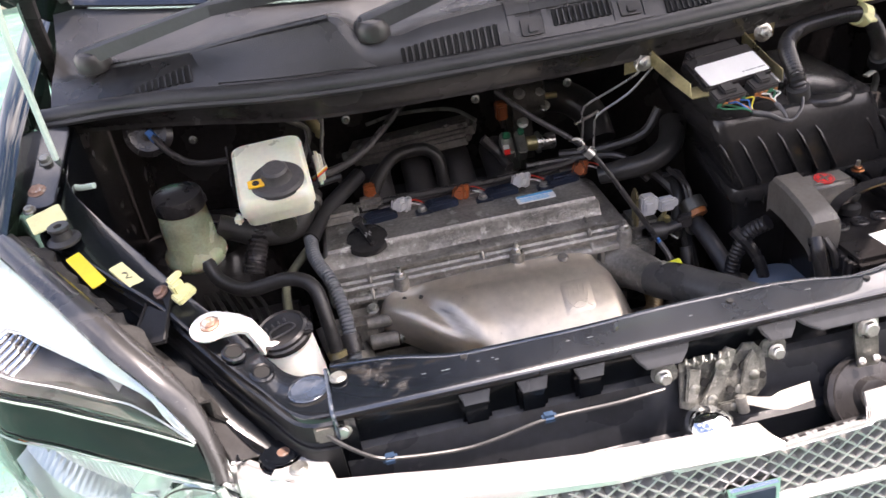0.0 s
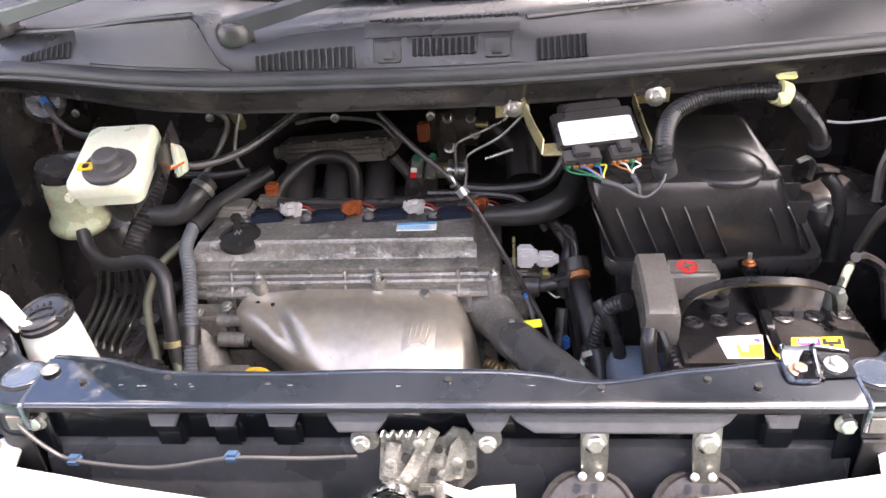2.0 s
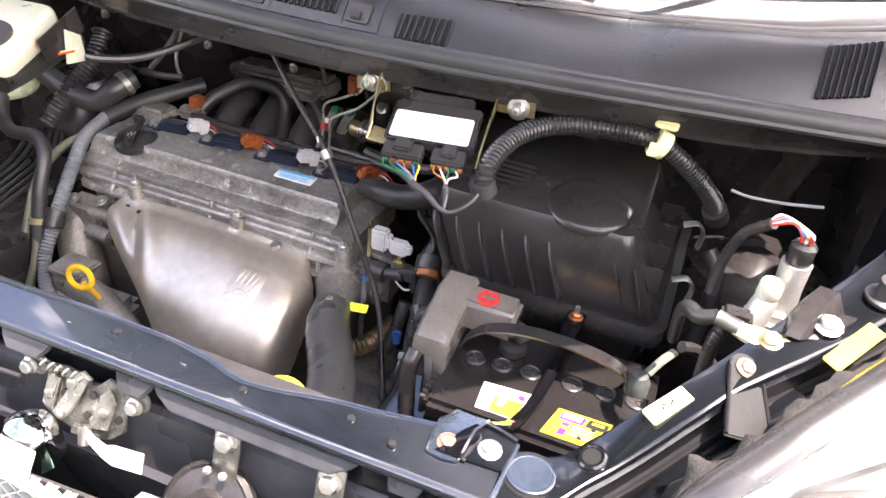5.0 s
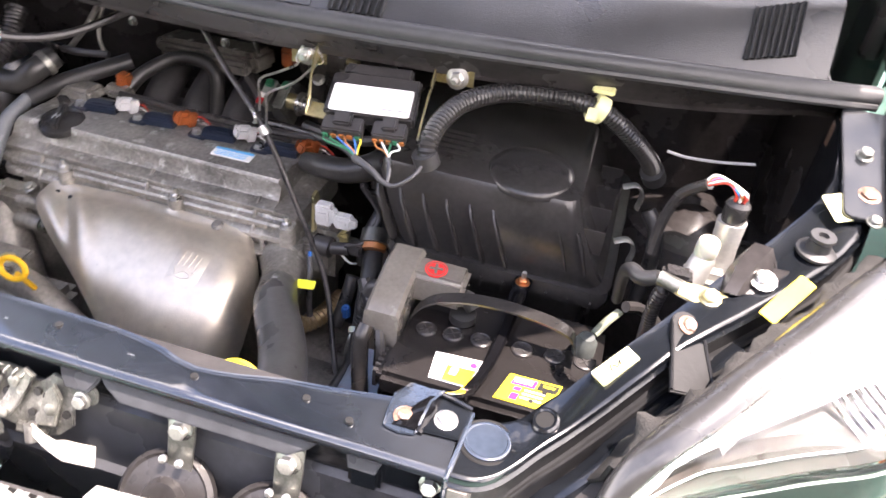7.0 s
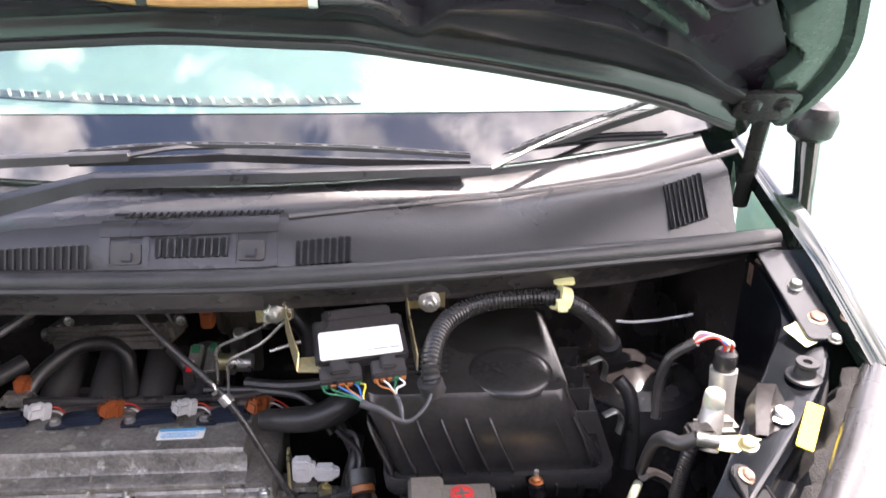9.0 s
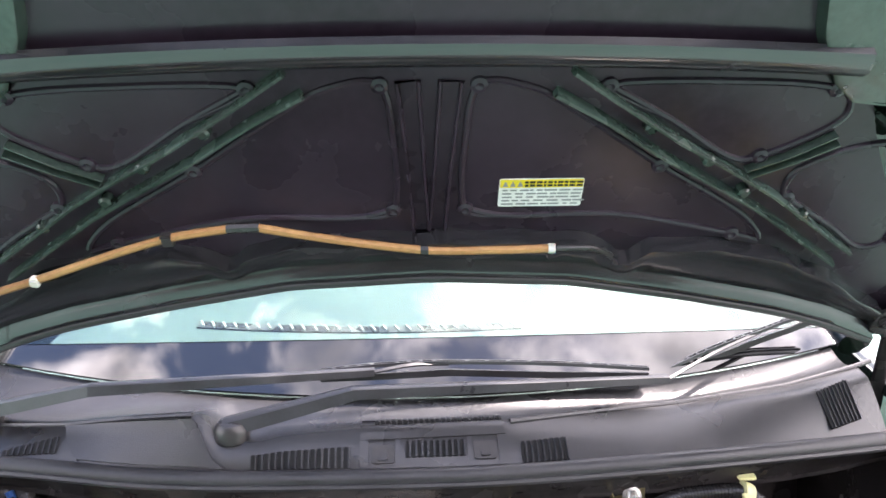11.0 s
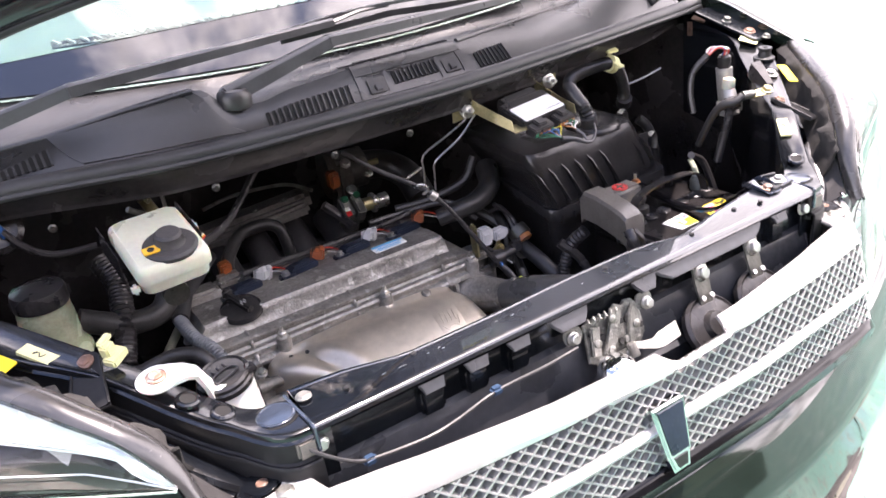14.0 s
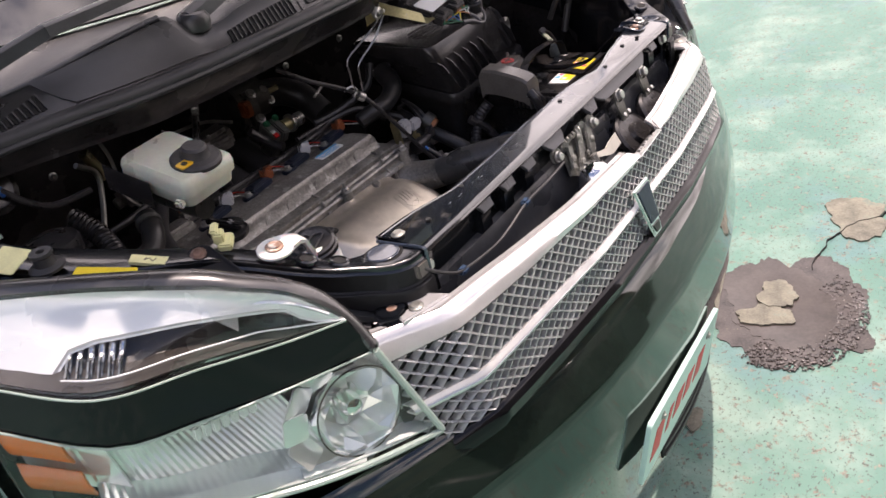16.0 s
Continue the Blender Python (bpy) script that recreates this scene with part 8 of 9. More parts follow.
sheet(t, [[(-0.509, 0.053, 1.0275), (-0.509, 0.072, 1.031), (-0.509, 0.091, 1.035)], [(-0.494, 0.056, 1.0275), (-0.493, 0.072, 1.0305), (-0.493, 0.088, 1.0335)], [(-0.480, 0.059, 1.026), (-0.480, 0.071, 1.0285), (-0.480, 0.083, 1.031)], [(-0.471, 0.060, 1.021), (-0.469, 0.070, 1.022), (-0.468, 0.080, 1.024)], [(-0.464, 0.060, 1.000), (-0.460, 0.069, 1.000), (-0.457, 0.078, 1.002)], [(-0.462, 0.064, 0.985), (-0.458, 0.074, 0.985), (-0.455, 0.083, 0.987)]], 0.005, (0, -0.2, 1))
tab = part("mounting_tab", t, M["white"], wf, "white mounting tab")
t = nbm()
hexbolt(t, (-0.509, 0.072, 1.032), (0, -0.2, 1), 0.008, 0.004, 1.35)
part("tab_bolt", t, M["rust"], tab, "rusty bolt")
# pale harness clip on the rail
t = nbm()
m = frame_of((-0.536, 0.117, 1.048), (0.75, 0.6, 0.2), (-0.1, -0.3, 1))
box(t, (0, 0, 0.001), (0.024, 0.016, 0.010), 0.002, m)
box(t, (0, 0.006, 0.010), (0.014, 0.012, 0.016), 0.002, m)
box(t, (0.004, 0.010, 0.019), (0.018, 0.009, 0.006), 0.002, m)
single("harness_clip", t, M["tape"], "pale yellow plastic harness clip on the rail", "clip")
# loose tape on the far rail, second stopper plug
t = nbm()
tube(t, [(-0.605, 0.462, 1.118), (-0.585, 0.452, 1.090), (-0.555, 0.45, 1.068), (-0.50, 0.45, 1.062)], 0.005, 8)
bw = single("grommet_lead", t, M["plastic"], "black lead through a firewall grommet", "wire")
t = nbm()
tube(t, [(-0.608, 0.464, 1.124), (-0.600, 0.460, 1.108)], 0.0058, 8)
part("blue_sleeve", t, M["wblue"], bw, "blue sleeve")
t = nbm()
lathe(t, (-0.610, 0.470, 1.118), (0.1, -1, 0.4), [(0.034, -0.02), (0.034, 0), (0.026, 0.004), (0.018, 0.002), (0.006, 0.004)], 20)
single("firewall_grommet", t, M["battery"], "round rubber grommet in the firewall", "grommet")
for x in (-0.545, -0.33, -0.15, -0.02):
    t = nbm()
    hexbolt(t, (x, cy(x) + 0.022, 1.108), (0, -1, 0), 0.004, 0.005)
    single("flange_bolt", t, M["darkpipe"], "small grey bolt under the cowl flange", "bolt", "flange bolts")

# ---- module on its golden bracket ----
ecu = thing("control_module", (0.192, 0.33, 1.06), "black control module with a white label on gold brackets", "control unit")
EM = frame_of((0.192, 0.317, 1.1035), (1, 0.17, -0.04), (0.02, -0.42, 1))
t = nbm()
box(t, (0, 0.010, -0.010), (0.104, 0.062, 0.018), 0.003, EM)
box(t, (0, 0.045, -0.008), (0.080, 0.020, 0.018), 0.003, EM)
part("case", t, M["plastic"], ecu)
t = nbm()
prism(t, rounded(0.092, 0.040, 0.003, 2), -0.0005, 0.0008, EM)
lab = part("white_label", t, M["paper"], ecu, "plain white label")
t = nbm()
for k in range(6):
    prism(t, rounded(0.003 + 0.002 * (k % 3), 0.002, 0.0003, 1, 0.010 + 0.006 * k, -0.012), 0.0008, 0.0010, EM)
part("fine_print", t, M["greyink"], lab)
for x, w in ((-0.026, 0.046), (0.027, 0.038)):
    t = nbm()
    box(t, (x, -0.034, -0.012), (w, 0.022, 0.016), 0.002, EM)
    box(t, (x, -0.030, -0.002), (w * 0.45, 0.018, 0.008), 0.002, EM)
    con = part("connector", t, M["plastic"], ecu, "black connector block")
    for k in range(5):
        t = nbm()
        xx = x - w / 2 + w * (k + 0.5) / 5
        box(t, (xx, -0.0455, -0.014), (w / 7, 0.002, 0.006), 0.0005, EM)
        part("pin", t, M["worange"] if (k + int(x > 0)) % 4 else M["wgreen"], con)
rnd = random.Random(12)
ends = (EM @ Vector((-0.004, -0.068, -0.020)), EM @ Vector((0.031, -0.064, -0.018)))
for k, (x, mt) in enumerate(((-0.046, "wgreen"), (-0.038, "wgreen"), (-0.030, "wblue"), (-0.022, "worange"), (-0.012, "wblue"), (-0.005, "wyellow"), (0.012, "worange"), (0.020, "wwhite"), (0.028, "wgreen"), (0.038, "wwhite"))):
    e = ends[0] if k < 6 else ends[1]
    t = nbm()
    a = EM @ Vector((x, -0.046, -0.014))
    tube(t, [a, EM @ Vector((x + 0.004, -0.055, -0.012 + 0.003 * (k % 3))), a.lerp(e, 0.7) + Vector((0, 0, 0.002)), e], 0.0011, 6)
    part("lead", t, M[mt], ecu)
t = nbm()
tube(t, [ends[0] + Vector((-0.004, 0, 0)), EM @ Vector((0.012, -0.078, -0.022)), EM @ Vector((0.030, -0.090, -0.028)), EM @ Vector((0.044, -0.092, -0.028)), EM @ Vector((0.062, -0.080, -0.022)), (0.272, 0.276, 1.068)], [0.0050, 0.0045, 0.0032, 0.0024, 0.0024, 0.0024], 10)
tube(t, [ends[1], EM @ Vector((0.034, -0.078, -0.022)), EM @ Vector((0.034, -0.090, -0.028))], [0.003, 0.003, 0.002], 8)
part("grey_tape_wrap", t, M["taped"], ecu, "grey tape round the leads")
t = nbm()
sheet(t, [[(0.124, 0.292, 1.083), (0.126, 0.30, 1.100)], [(0.115, 0.32, 1.093), (0.116, 0.325, 1.112)], [(0.106, 0.350, 1.104), (0.107, 0.353, 1.124)], [(0.102, 0.378, 1.112), (0.102, 0.380, 1.134)]], 0.0018, (1, 0, 0))
sheet(t, [[(0.124, 0.290, 1.083), (0.150, 0.288, 1.084)], [(0.124, 0.310, 1.090), (0.150, 0.312, 1.090)]], 0.0018, (0, 0, 1))
sheet(t, [[(0.066, 0.380, 1.100), (0.110, 0.382, 1.104)], [(0.066, 0.378, 1.122), (0.110, 0.380, 1.134)]], 0.0018, (0, -1, 0))
part("left_bracket", t, M["gold"], ecu, "golden zinc bracket")
t = nbm()
sheet(t, [[(0.256, 0.296, 1.078), (0.257, 0.300, 1.095)], [(0.252, 0.325, 1.090), (0.253, 0.33, 1.105)], [(0.248, 0.36, 1.102), (0.249, 0.362, 1.118)], [(0.246, 0.388, 1.112), (0.246, 0.390, 1.130)]], 0.0018, (1, 0, 0))
sheet(t, [[(0.246, 0.390, 1.110), (0.292, 0.388, 1.112)], [(0.246, 0.388, 1.134), (0.292, 0.386, 1.132)]], 0.0018, (0, -1, 0))
part("right_bracket", t, M["gold"], ecu, "golden zinc bracket")
for c in ((0.090, 0.374, 1.117), (0.273, 0.384, 1.122)):
    t = nbm()
    hexbolt(t, c, (0, -1, 0.2), 0.0085, 0.010, 1.6)
    tube(t, [c, (c[0], c[1] - 0.020, c[2] + 0.002)], 0.0035, 8)
    part("nut", t, M["steel"], ecu, "bright nut and washer")

# ---- air filter box ----
ab = thing("air_filter_box", (0.34, 0.44, 0.86), "black plastic air filter box with ribs and a round dome", "air box")


def rect_loop(x0, x1, y0, y1, z0, z1, r=0.02):
    """A rounded loop whose front lies at z0 and back at z1."""
    cx, cyy = (x0 + x1) / 2, (y0 + y1) / 2
    return [(cx + x, cyy + y, z0 + (z1 - z0) * ((cyy + y) - y0) / (y1 - y0)) for x, y in rounded(x1 - x0, y1 - y0, r, 4)]


t = nbm()
loft(t, [rect_loop(0.225, 0.492, 0.345, 0.55, 0.895, 0.94), rect_loop(0.222, 0.496, 0.340, 0.555, 0.905, 0.955), rect_loop(0.215, 0.480, 0.338, 0.56, 0.930, 0.965), rect_loop(0.200, 0.462, 0.343, 0.565, 0.965, 0.990), rect_loop(0.190, 0.450, 0.350, 0.57, 0.998, 1.015), rect_loop(0.192, 0.446, 0.357, 0.567, 1.010, 1.024), rect_loop(0.200, 0.438, 0.367, 0.56, 1.013, 1.028)])
lidp = part("lid", t, M["gloss"], ab, "black lid")
t = nbm()
loft(t, [rect_loop(0.215, 0.508, 0.332, 0.57, 0.880, 0.93), rect_loop(0.213, 0.510, 0.330, 0.572, 0.893, 0.945), rect_loop(0.215, 0.508, 0.334, 0.568, 0.902, 0.952)])
for k in range(10):
    box(t, (0.235 + k * 0.028, 0.330, 0.884), (0.003, 0.010, 0.016), 0.001)
part("flange", t, M["gloss"], ab)
t = nbm()
loft(t, [rect_loop(0.25, 0.47, 0.37, 0.55, 0.72, 0.72), rect_loop(0.23, 0.495, 0.350, 0.56, 0.885, 0.93)])
part("base", t, M["gloss"], ab)
t = nbm()
lathe(t, (0.378, 0.400, 1.0125), (0, -0.07, 1), [(0.056, -0.004), (0.055, 0.002), (0.051, 0.006), (0.040, 0.009), (0.02, 0.0105), (0.004, 0.011)], 36)
part("dome", t, M["gloss"], lidp, "round dome")
for k in range(6):
    x0 = 0.196 + k * 0.0300
    t = nbm()
    loft(t, [[(x0 + dx - 0.0013, y, z), (x0 + dx + 0.0013, y, z), (x0 + dx + 0.0013, y + 0.02, z), (x0 + dx - 0.0013, y + 0.02, z)] for dx, y, z in ((0.0, 0.345, 0.980), (0.004, 0.336, 0.972), (0.016, 0.327, 0.944), (0.028, 0.324, 0.918), (0.030, 0.334, 0.905))])
    part("rib", t, M["gloss"], lidp)
for x0, dx in ((0.428, 0.020), (0.452, 0.020)):
    t = nbm()
    loft(t, [[(x0 + dx * f - 0.0013, y, z), (x0 + dx * f + 0.0013, y, z), (x0 + dx * f + 0.0013, y + 0.02, z), (x0 + dx * f - 0.0013, y + 0.02, z)] for f, y, z in ((0, 0.345, 0.975), (0.5, 0.334, 0.955), (1, 0.333, 0.925))])
    part("rib", t, M["gloss"], lidp)
for k in range(4):
    y = 0.36 + k * 0.045
    t = nbm()
    box(t, (0.470 + 0.002 * k, y, 0.960 + 0.006 * k), (0.028, 0.002, 0.034), 0.0006, None)
    part("side_rib", t, M["plastic"], lidp)
t = nbm()
for k in range(5):
    box(t, (0.270, 0.395 + k * 0.012, 1.0195 + 0.0008 * k), (0.055, 0.003, 0.004), 0.001)
part("top_ribs", t, M["gloss"], lidp)
for c in ((0.508, 0.375, 0.950), (0.505, 0.450, 0.985)):
    t = nbm()
    tube(t, [(c[0] - 0.012, c[1] - 0.004, c[2] + 0.012), (c[0] + 0.004, c[1], c[2] + 0.016), (c[0] + 0.014, c[1] + 0.004, c[2] + 0.002), (c[0] + 0.012, c[1] + 0.004, c[2] - 0.020)], 0.006, 8, flat=0.4)
    part("spring_clip", t, M["greysteel"], ab, "grey spring clip")
# conduit arching over the air box
t = nbm()
cpts = [(0.272, 0.282, 1.066), (0.270, 0.290, 1.085), (0.276, 0.318, 1.100), (0.292, 0.352, 1.110), (0.330, 0.384, 1.116), (0.385, 0.398, 1.118), (0.430, 0.402, 1.116), (0.462, 0.412, 1.098), (0.492, 0.432, 1.068), (0.515, 0.452, 1.038), (0.527, 0.466, 1.012)]
tube(t, cpts, 0.0102, 14, ribs=0.0020, pitch=0.0052)
cd = single("corrugated_conduit", t, M["gloss"], "black corrugated wiring conduit arching over the air box", "conduit", "corrugated conduits")
t = nbm()
m = frame_of((0.436, 0.400, 1.118), (1, 0.1, -0.3), (0, -0.4, 1))
tube(t, [(0.431, 0.402, 1.1165), (0.445, 0.405, 1.110)], 0.0165, 14, straight=True)
box(t, (0.004, 0.010, 0.018), (0.026, 0.016, 0.006), 0.002, m)
box(t, (-0.002, -0.022, 0.006), (0.012, 0.020, 0.004), 0.001, m)
part("tape_flag", t, M["tape"], cd, "pale yellow tape tied round the conduit")
t = nbm()
tube(t, [(0.522, 0.458, 1.022), (0.529, 0.469, 1.006)], 0.0155, 14, straight=True)
part("tape_end", t, M["rubber"], cd)
part("tape_end", tube(nbm(), [(0.268, 0.281, 1.074), (0.273, 0.284, 1.058)], 0.0145, 14, straight=True), M["rubber"], cd)
t = nbm()
tube(t, [(0.530, 0.43, 0.98), (0.545, 0.42, 0.96), (0.550, 0.41, 0.92), (0.545, 0.40, 0.86)], 0.010, 10)
single("engine_hose", t, M["hose"], "black hose beside the air box clips", "hose", "small hoses")
t = nbm()
tube(t, [(0.535, 0.475, 1.045), (0.56, 0.48, 1.040), (0.60, 0.48, 1.043), (0.64, 0.47, 1.055)], 0.002, 6)
single("thin_wire", t, M["grey"], "thin pale wire behind the air box", "wire")

# ---- battery ----
bat = thing("battery", (0.395, 0.215, 0.70), "black car battery with yellow and white labels", "battery")
t = nbm()
box(t, (0.395, 0.215, 0.780), (0.232, 0.170, 0.150), 0.006)
part("case", t, M["battery"], bat)
t = nbm()
box(t, (0.395, 0.215, 0.868), (0.238, 0.176, 0.030), 0.007)
blid = part("lid", t, M["battery"], bat, "black ribbed lid")
for k in range(12):
    t = nbm()
    box(t, (0.2745, 0.138 + k * 0.0085, 0.866), (0.006, 0.005, 0.026), 0.001)
    part("side_rib", t, M["plastic"], blid)
for k in range(6):
    x = (0.309, 0.341, 0.374, 0.422, 0.460, 0.494)[k]
    t = nbm()
    lathe(t, (x, 0.214 + 0.003 * k, 0.882), (0, 0, 1), [(0.0125, 0), (0.0125, 0.003), (0.0105, 0.0042), (0.0095, 0.003), (0.002, 0.003)], 20)
    vent = part("vent_plug", t, M["plastic"], blid, "round vent plug")
    t = nbm()
    for a in (0.6, 0.6 + math.pi / 2):
        box(t, (0, 0, 0.0036), (0.015, 0.0018, 0.001), 0, Matrix.Translation((x, 0.214 + 0.003 * k, 0.882)) @ Euler((0, 0, a)).to_matrix().to_4x4())
    part("slot", t, M["matte"], vent)
def quad(a, b, c, d, u0, u1, v0, v1, z0, z1):
    """A patch of a four-cornered label: u runs along its top edge, v down its side."""
    def at(u, v):
        p, q = Vector(a).lerp(Vector(b), u), Vector(d).lerp(Vector(c), u)
        return tuple(p.lerp(q, v))
    return prism(nbm(), [at(u0, v1), at(u1, v1), at(u1, v0), at(u0, v0)], 0.8832 + z0, 0.8832 + z1)


WQ = ((0.330, 0.183), (0.386, 0.187), (0.374, 0.142), (0.333, 0.142))
wl_ = part("white_label", quad(*WQ, 0, 1, 0, 1, -0.0006, 0.0008), M["ywhite"], bat, "white and yellow battery label")
part("yellow_block", quad(*WQ, 0.34, 0.99, 0.40, 0.98, 0.0008, 0.0011), M["yellow"], wl_)
part("white_figure", quad(*WQ, 0.45, 0.62, 0.46, 0.72, 0.0011, 0.0014), M["ywhite"], wl_)
part("blue_dot", lathe(nbm(), (0.362, 0.177, 0.884), (0, 0, 1), [(0.006, 0), (0.006, 0.0004), (0.001, 0.0005)], 14), M["blue"], wl_)
part("pink_dot", lathe(nbm(), (0.376, 0.176, 0.884), (0, 0, 1), [(0.004, 0), (0.004, 0.0004), (0.001, 0.0005)], 12), M["magenta"], wl_)
YQ = ((0.417, 0.181), (0.476, 0.182), (0.466, 0.1395), (0.406, 0.1395))
yl = part("yellow_label", quad(*YQ, 0, 1, 0, 1, -0.0006, 0.0008), M["yellow"], bat, "yellow label with a magenta heading")
mb = part("magenta_block", quad(*YQ, 0.12, 0.56, 0.07, 0.36, 0.0008, 0.0012), M["magenta"], yl)
part("magenta_block", quad(*YQ, 0.24, 0.38, 0.66, 0.90, 0.0008, 0.0012), M["magenta"], yl)
part("magenta_block", quad(*YQ, 0.22, 0.36, 0.42, 0.56, 0.0008, 0.0012), M["magenta"], yl)
part("black_block", quad(*YQ, 0.60, 0.97, 0.07, 0.36, 0.0008, 0.0012), M["ink"], yl)
part("print_bar", quad(*YQ, 0.68, 0.90, 0.14, 0.22, 0.0012, 0.0015), M["yellow"], yl)
for k in range(4):
    part("print_bar", quad(*YQ, 0.16 + 0.09 * k, 0.225 + 0.09 * k, 0.12, 0.28, 0.0012, 0.0015), M["ywhite"], mb)
for x, y in ((0.446, 0.148), (0.458, 0.165)):
    part("black_dot", lathe(nbm(), (x, y, 0.884), (0, 0, 1), [(0.003, 0), (0.003, 0.0004), (0.0005, 0.0005)], 10), M["ink"], yl)
for k in range(3):
    part("print_bar", quad(*YQ, 0.42, 0.80, 0.45 + 0.14 * k, 0.51 + 0.14 * k, 0.0008, 0.0011), M["ywhite"], yl)
# strap handle
t = nbm()
hp = [(0.288, 0.200, 0.882), (0.292, 0.212, 0.905), (0.310, 0.222, 0.922), (0.345, 0.228, 0.931), (0.385, 0.230, 0.934), (0.425, 0.230, 0.932), (0.455, 0.228, 0.928), (0.475, 0.226, 0.918), (0.482, 0.222, 0.890)]
loft(t, [[p + Vector((0, -0.009, -0.0012)), p + Vector((0, 0.009, -0.0012)), p + Vector((0, 0.009, 0.0014)), p + Vector((0, -0.009, 0.0014))] for p in smooth(hp, 4)])
part("strap", t, M["gloss"], bat, "black plastic carrying strap")
# positive cover, negative post
pc = thing("terminal_cover", (0.27, 0.24, 0.885), "grey plastic battery terminal cover with a red plus sign", "terminal cover")
gp = mat("grey_cover_plastic", (0.150, 0.138, 0.122), 0.22, var=0.2, scale=20, bump=0.1)
t = nbm()
loops = []
for y, zt in ((0.288, 0.936), (0.280, 0.946), (0.250, 0.944), (0.215, 0.936), (0.190, 0.928), (0.180, 0.921), (0.178, 0.914)):
    loops.append([(0.243, y, zt - 0.050), (0.243, y, zt - 0.005), (0.247, y, zt), (0.280, y, zt), (0.284, y, zt - 0.005), (0.284, y, zt - 0.050)])
loft(t, loops)
box(t, (0.308, 0.256, 0.921), (0.070, 0.040, 0.042), 0.006, None, 3)
part("shell", t, gp, pc)
t = nbm()
lathe(t, (0.304, 0.253, 0.9425), (0, -0.1, 1), [(0.0135, -0.001), (0.0135, 0.0008), (0.002, 0.0009)], 24)
disc = part("red_disc", t, M["red"], pc, "red disc with a plus sign")
t = nbm()
for a in (0.15, 0.15 + math.pi / 2):
    box(t, (0, 0, 0), (0.016, 0.0032, 0.0012), 0, frame_of((0.304, 0.253, 0.9439), (math.cos(a), math.sin(a), 0), (0, -0.1, 1)))
lathe(t, (0.304, 0.253, 0.9430), (0, -0.1, 1), [(0.0118, 0), (0.0118, 0.0007), (0.0108, 0.0007), (0.0108, 0)], 24)
part("plus_sign", t, gp, disc)
t = nbm()
tube(t, [(0.335, 0.258, 0.905), (0.345, 0.256, 0.908), (0.356, 0.250, 0.900)], [0.010, 0.011, 0.009], 12)
lathe(t, (0.344, 0.247, 0.884), (0, 0, 1), [(0.016, 0), (0.016, 0.010), (0.012, 0.012)], 18)
part("boot", t, M["rubber"], pc)
t = nbm()
tube(t, [(0.248, 0.178, 0.90), (0.246, 0.165, 0.885), (0.250, 0.155, 0.85), (0.255, 0.15, 0.80)], 0.010, 10)
part("lead", t, M["plastic"], pc, "black battery lead")
t = nbm()
tube(t, [(0.262, 0.180, 0.895), (0.268, 0.168, 0.88), (0.270, 0.160, 0.86)], 0.006, 8)
part("lead", t, M["plastic"], pc, "black battery lead")
t = nbm()
tube(t, [(0.236, 0.270, 0.88), (0.214, 0.290, 0.85), (0.200, 0.300, 0.78), (0.200, 0.29, 0.68)], 0.010, 10, ribs=0.002, pitch=0.007)
part("conduit", t, M["plastic"], pc, "black corrugated conduit")
ng = thing("negative_terminal", (0.492, 0.25, 0.885), "greenish-grey lead battery clamp with a pale wire", "battery terminal")
t = nbm()
lathe(t, (0.490, 0.246, 0.884), (0, 0, 1), [(0.0135, 0), (0.0135, 0.016), (0.011, 0.020), (0.009, 0.025), (0.002, 0.026)], 18)
part("post", t, M["lead"], ng)
t = nbm()
tube(t, [(0.497, 0.254, 0.908), (0.508, 0.270, 0.918), (0.520, 0.288, 0.922)], 0.0055, 8, flat=0.6)
part("clamp", t, mat("pale_corroded_metal", (0.20, 0.22, 0.165), 0.6, 0.3, var=0.3, scale=40, bump=0.3), ng)
t = nbm()
tube(t, [(0.525, 0.290, 0.93), (0.545, 0.305, 0.92), (0.57, 0.30, 0.90), (0.58, 0.28, 0.84)], 0.007, 8)
part("earth_lead", t, M["plastic"], ng)
# clamp arm over the battery and the bracket at the bar
ca = thing("battery_clamp", (0.39, 0.16, 0.86), "black steel battery clamp arm with a threaded rod", "clamp")
t = nbm()
ap = smooth([(0.401, 0.326, 0.905), (0.400, 0.300, 0.906), (0.399, 0.270, 0.900), (0.396, 0.220, 0.894), (0.391, 0.170, 0.896), (0.382, 0.115, 0.912), (0.380, 0.070, 0.948), (0.368, 0.030, 0.980), (0.360, 0.004, 0.987), (0.352, -0.018, 0.985)], 4)
loft(t, [[p + Vector((-w, 0, -0.004)), p + Vector((-w, 0, 0.0)), p + Vector((-w * 0.6, 0, 0.003)), p + Vector((w * 0.6, 0, 0.003)), p + Vector((w, 0, 0.0)), p + Vector((w, 0, -0.004))] for p, w in zip(ap, np.interp(np.linspace(0, 1, len(ap)), [0, 0.1, 0.3, 0.5, 0.8, 1], [0.011, 0.011, 0.007, 0.006, 0.008, 0.014]))])
part("arm", t, M["strip"], ca)
t = nbm()
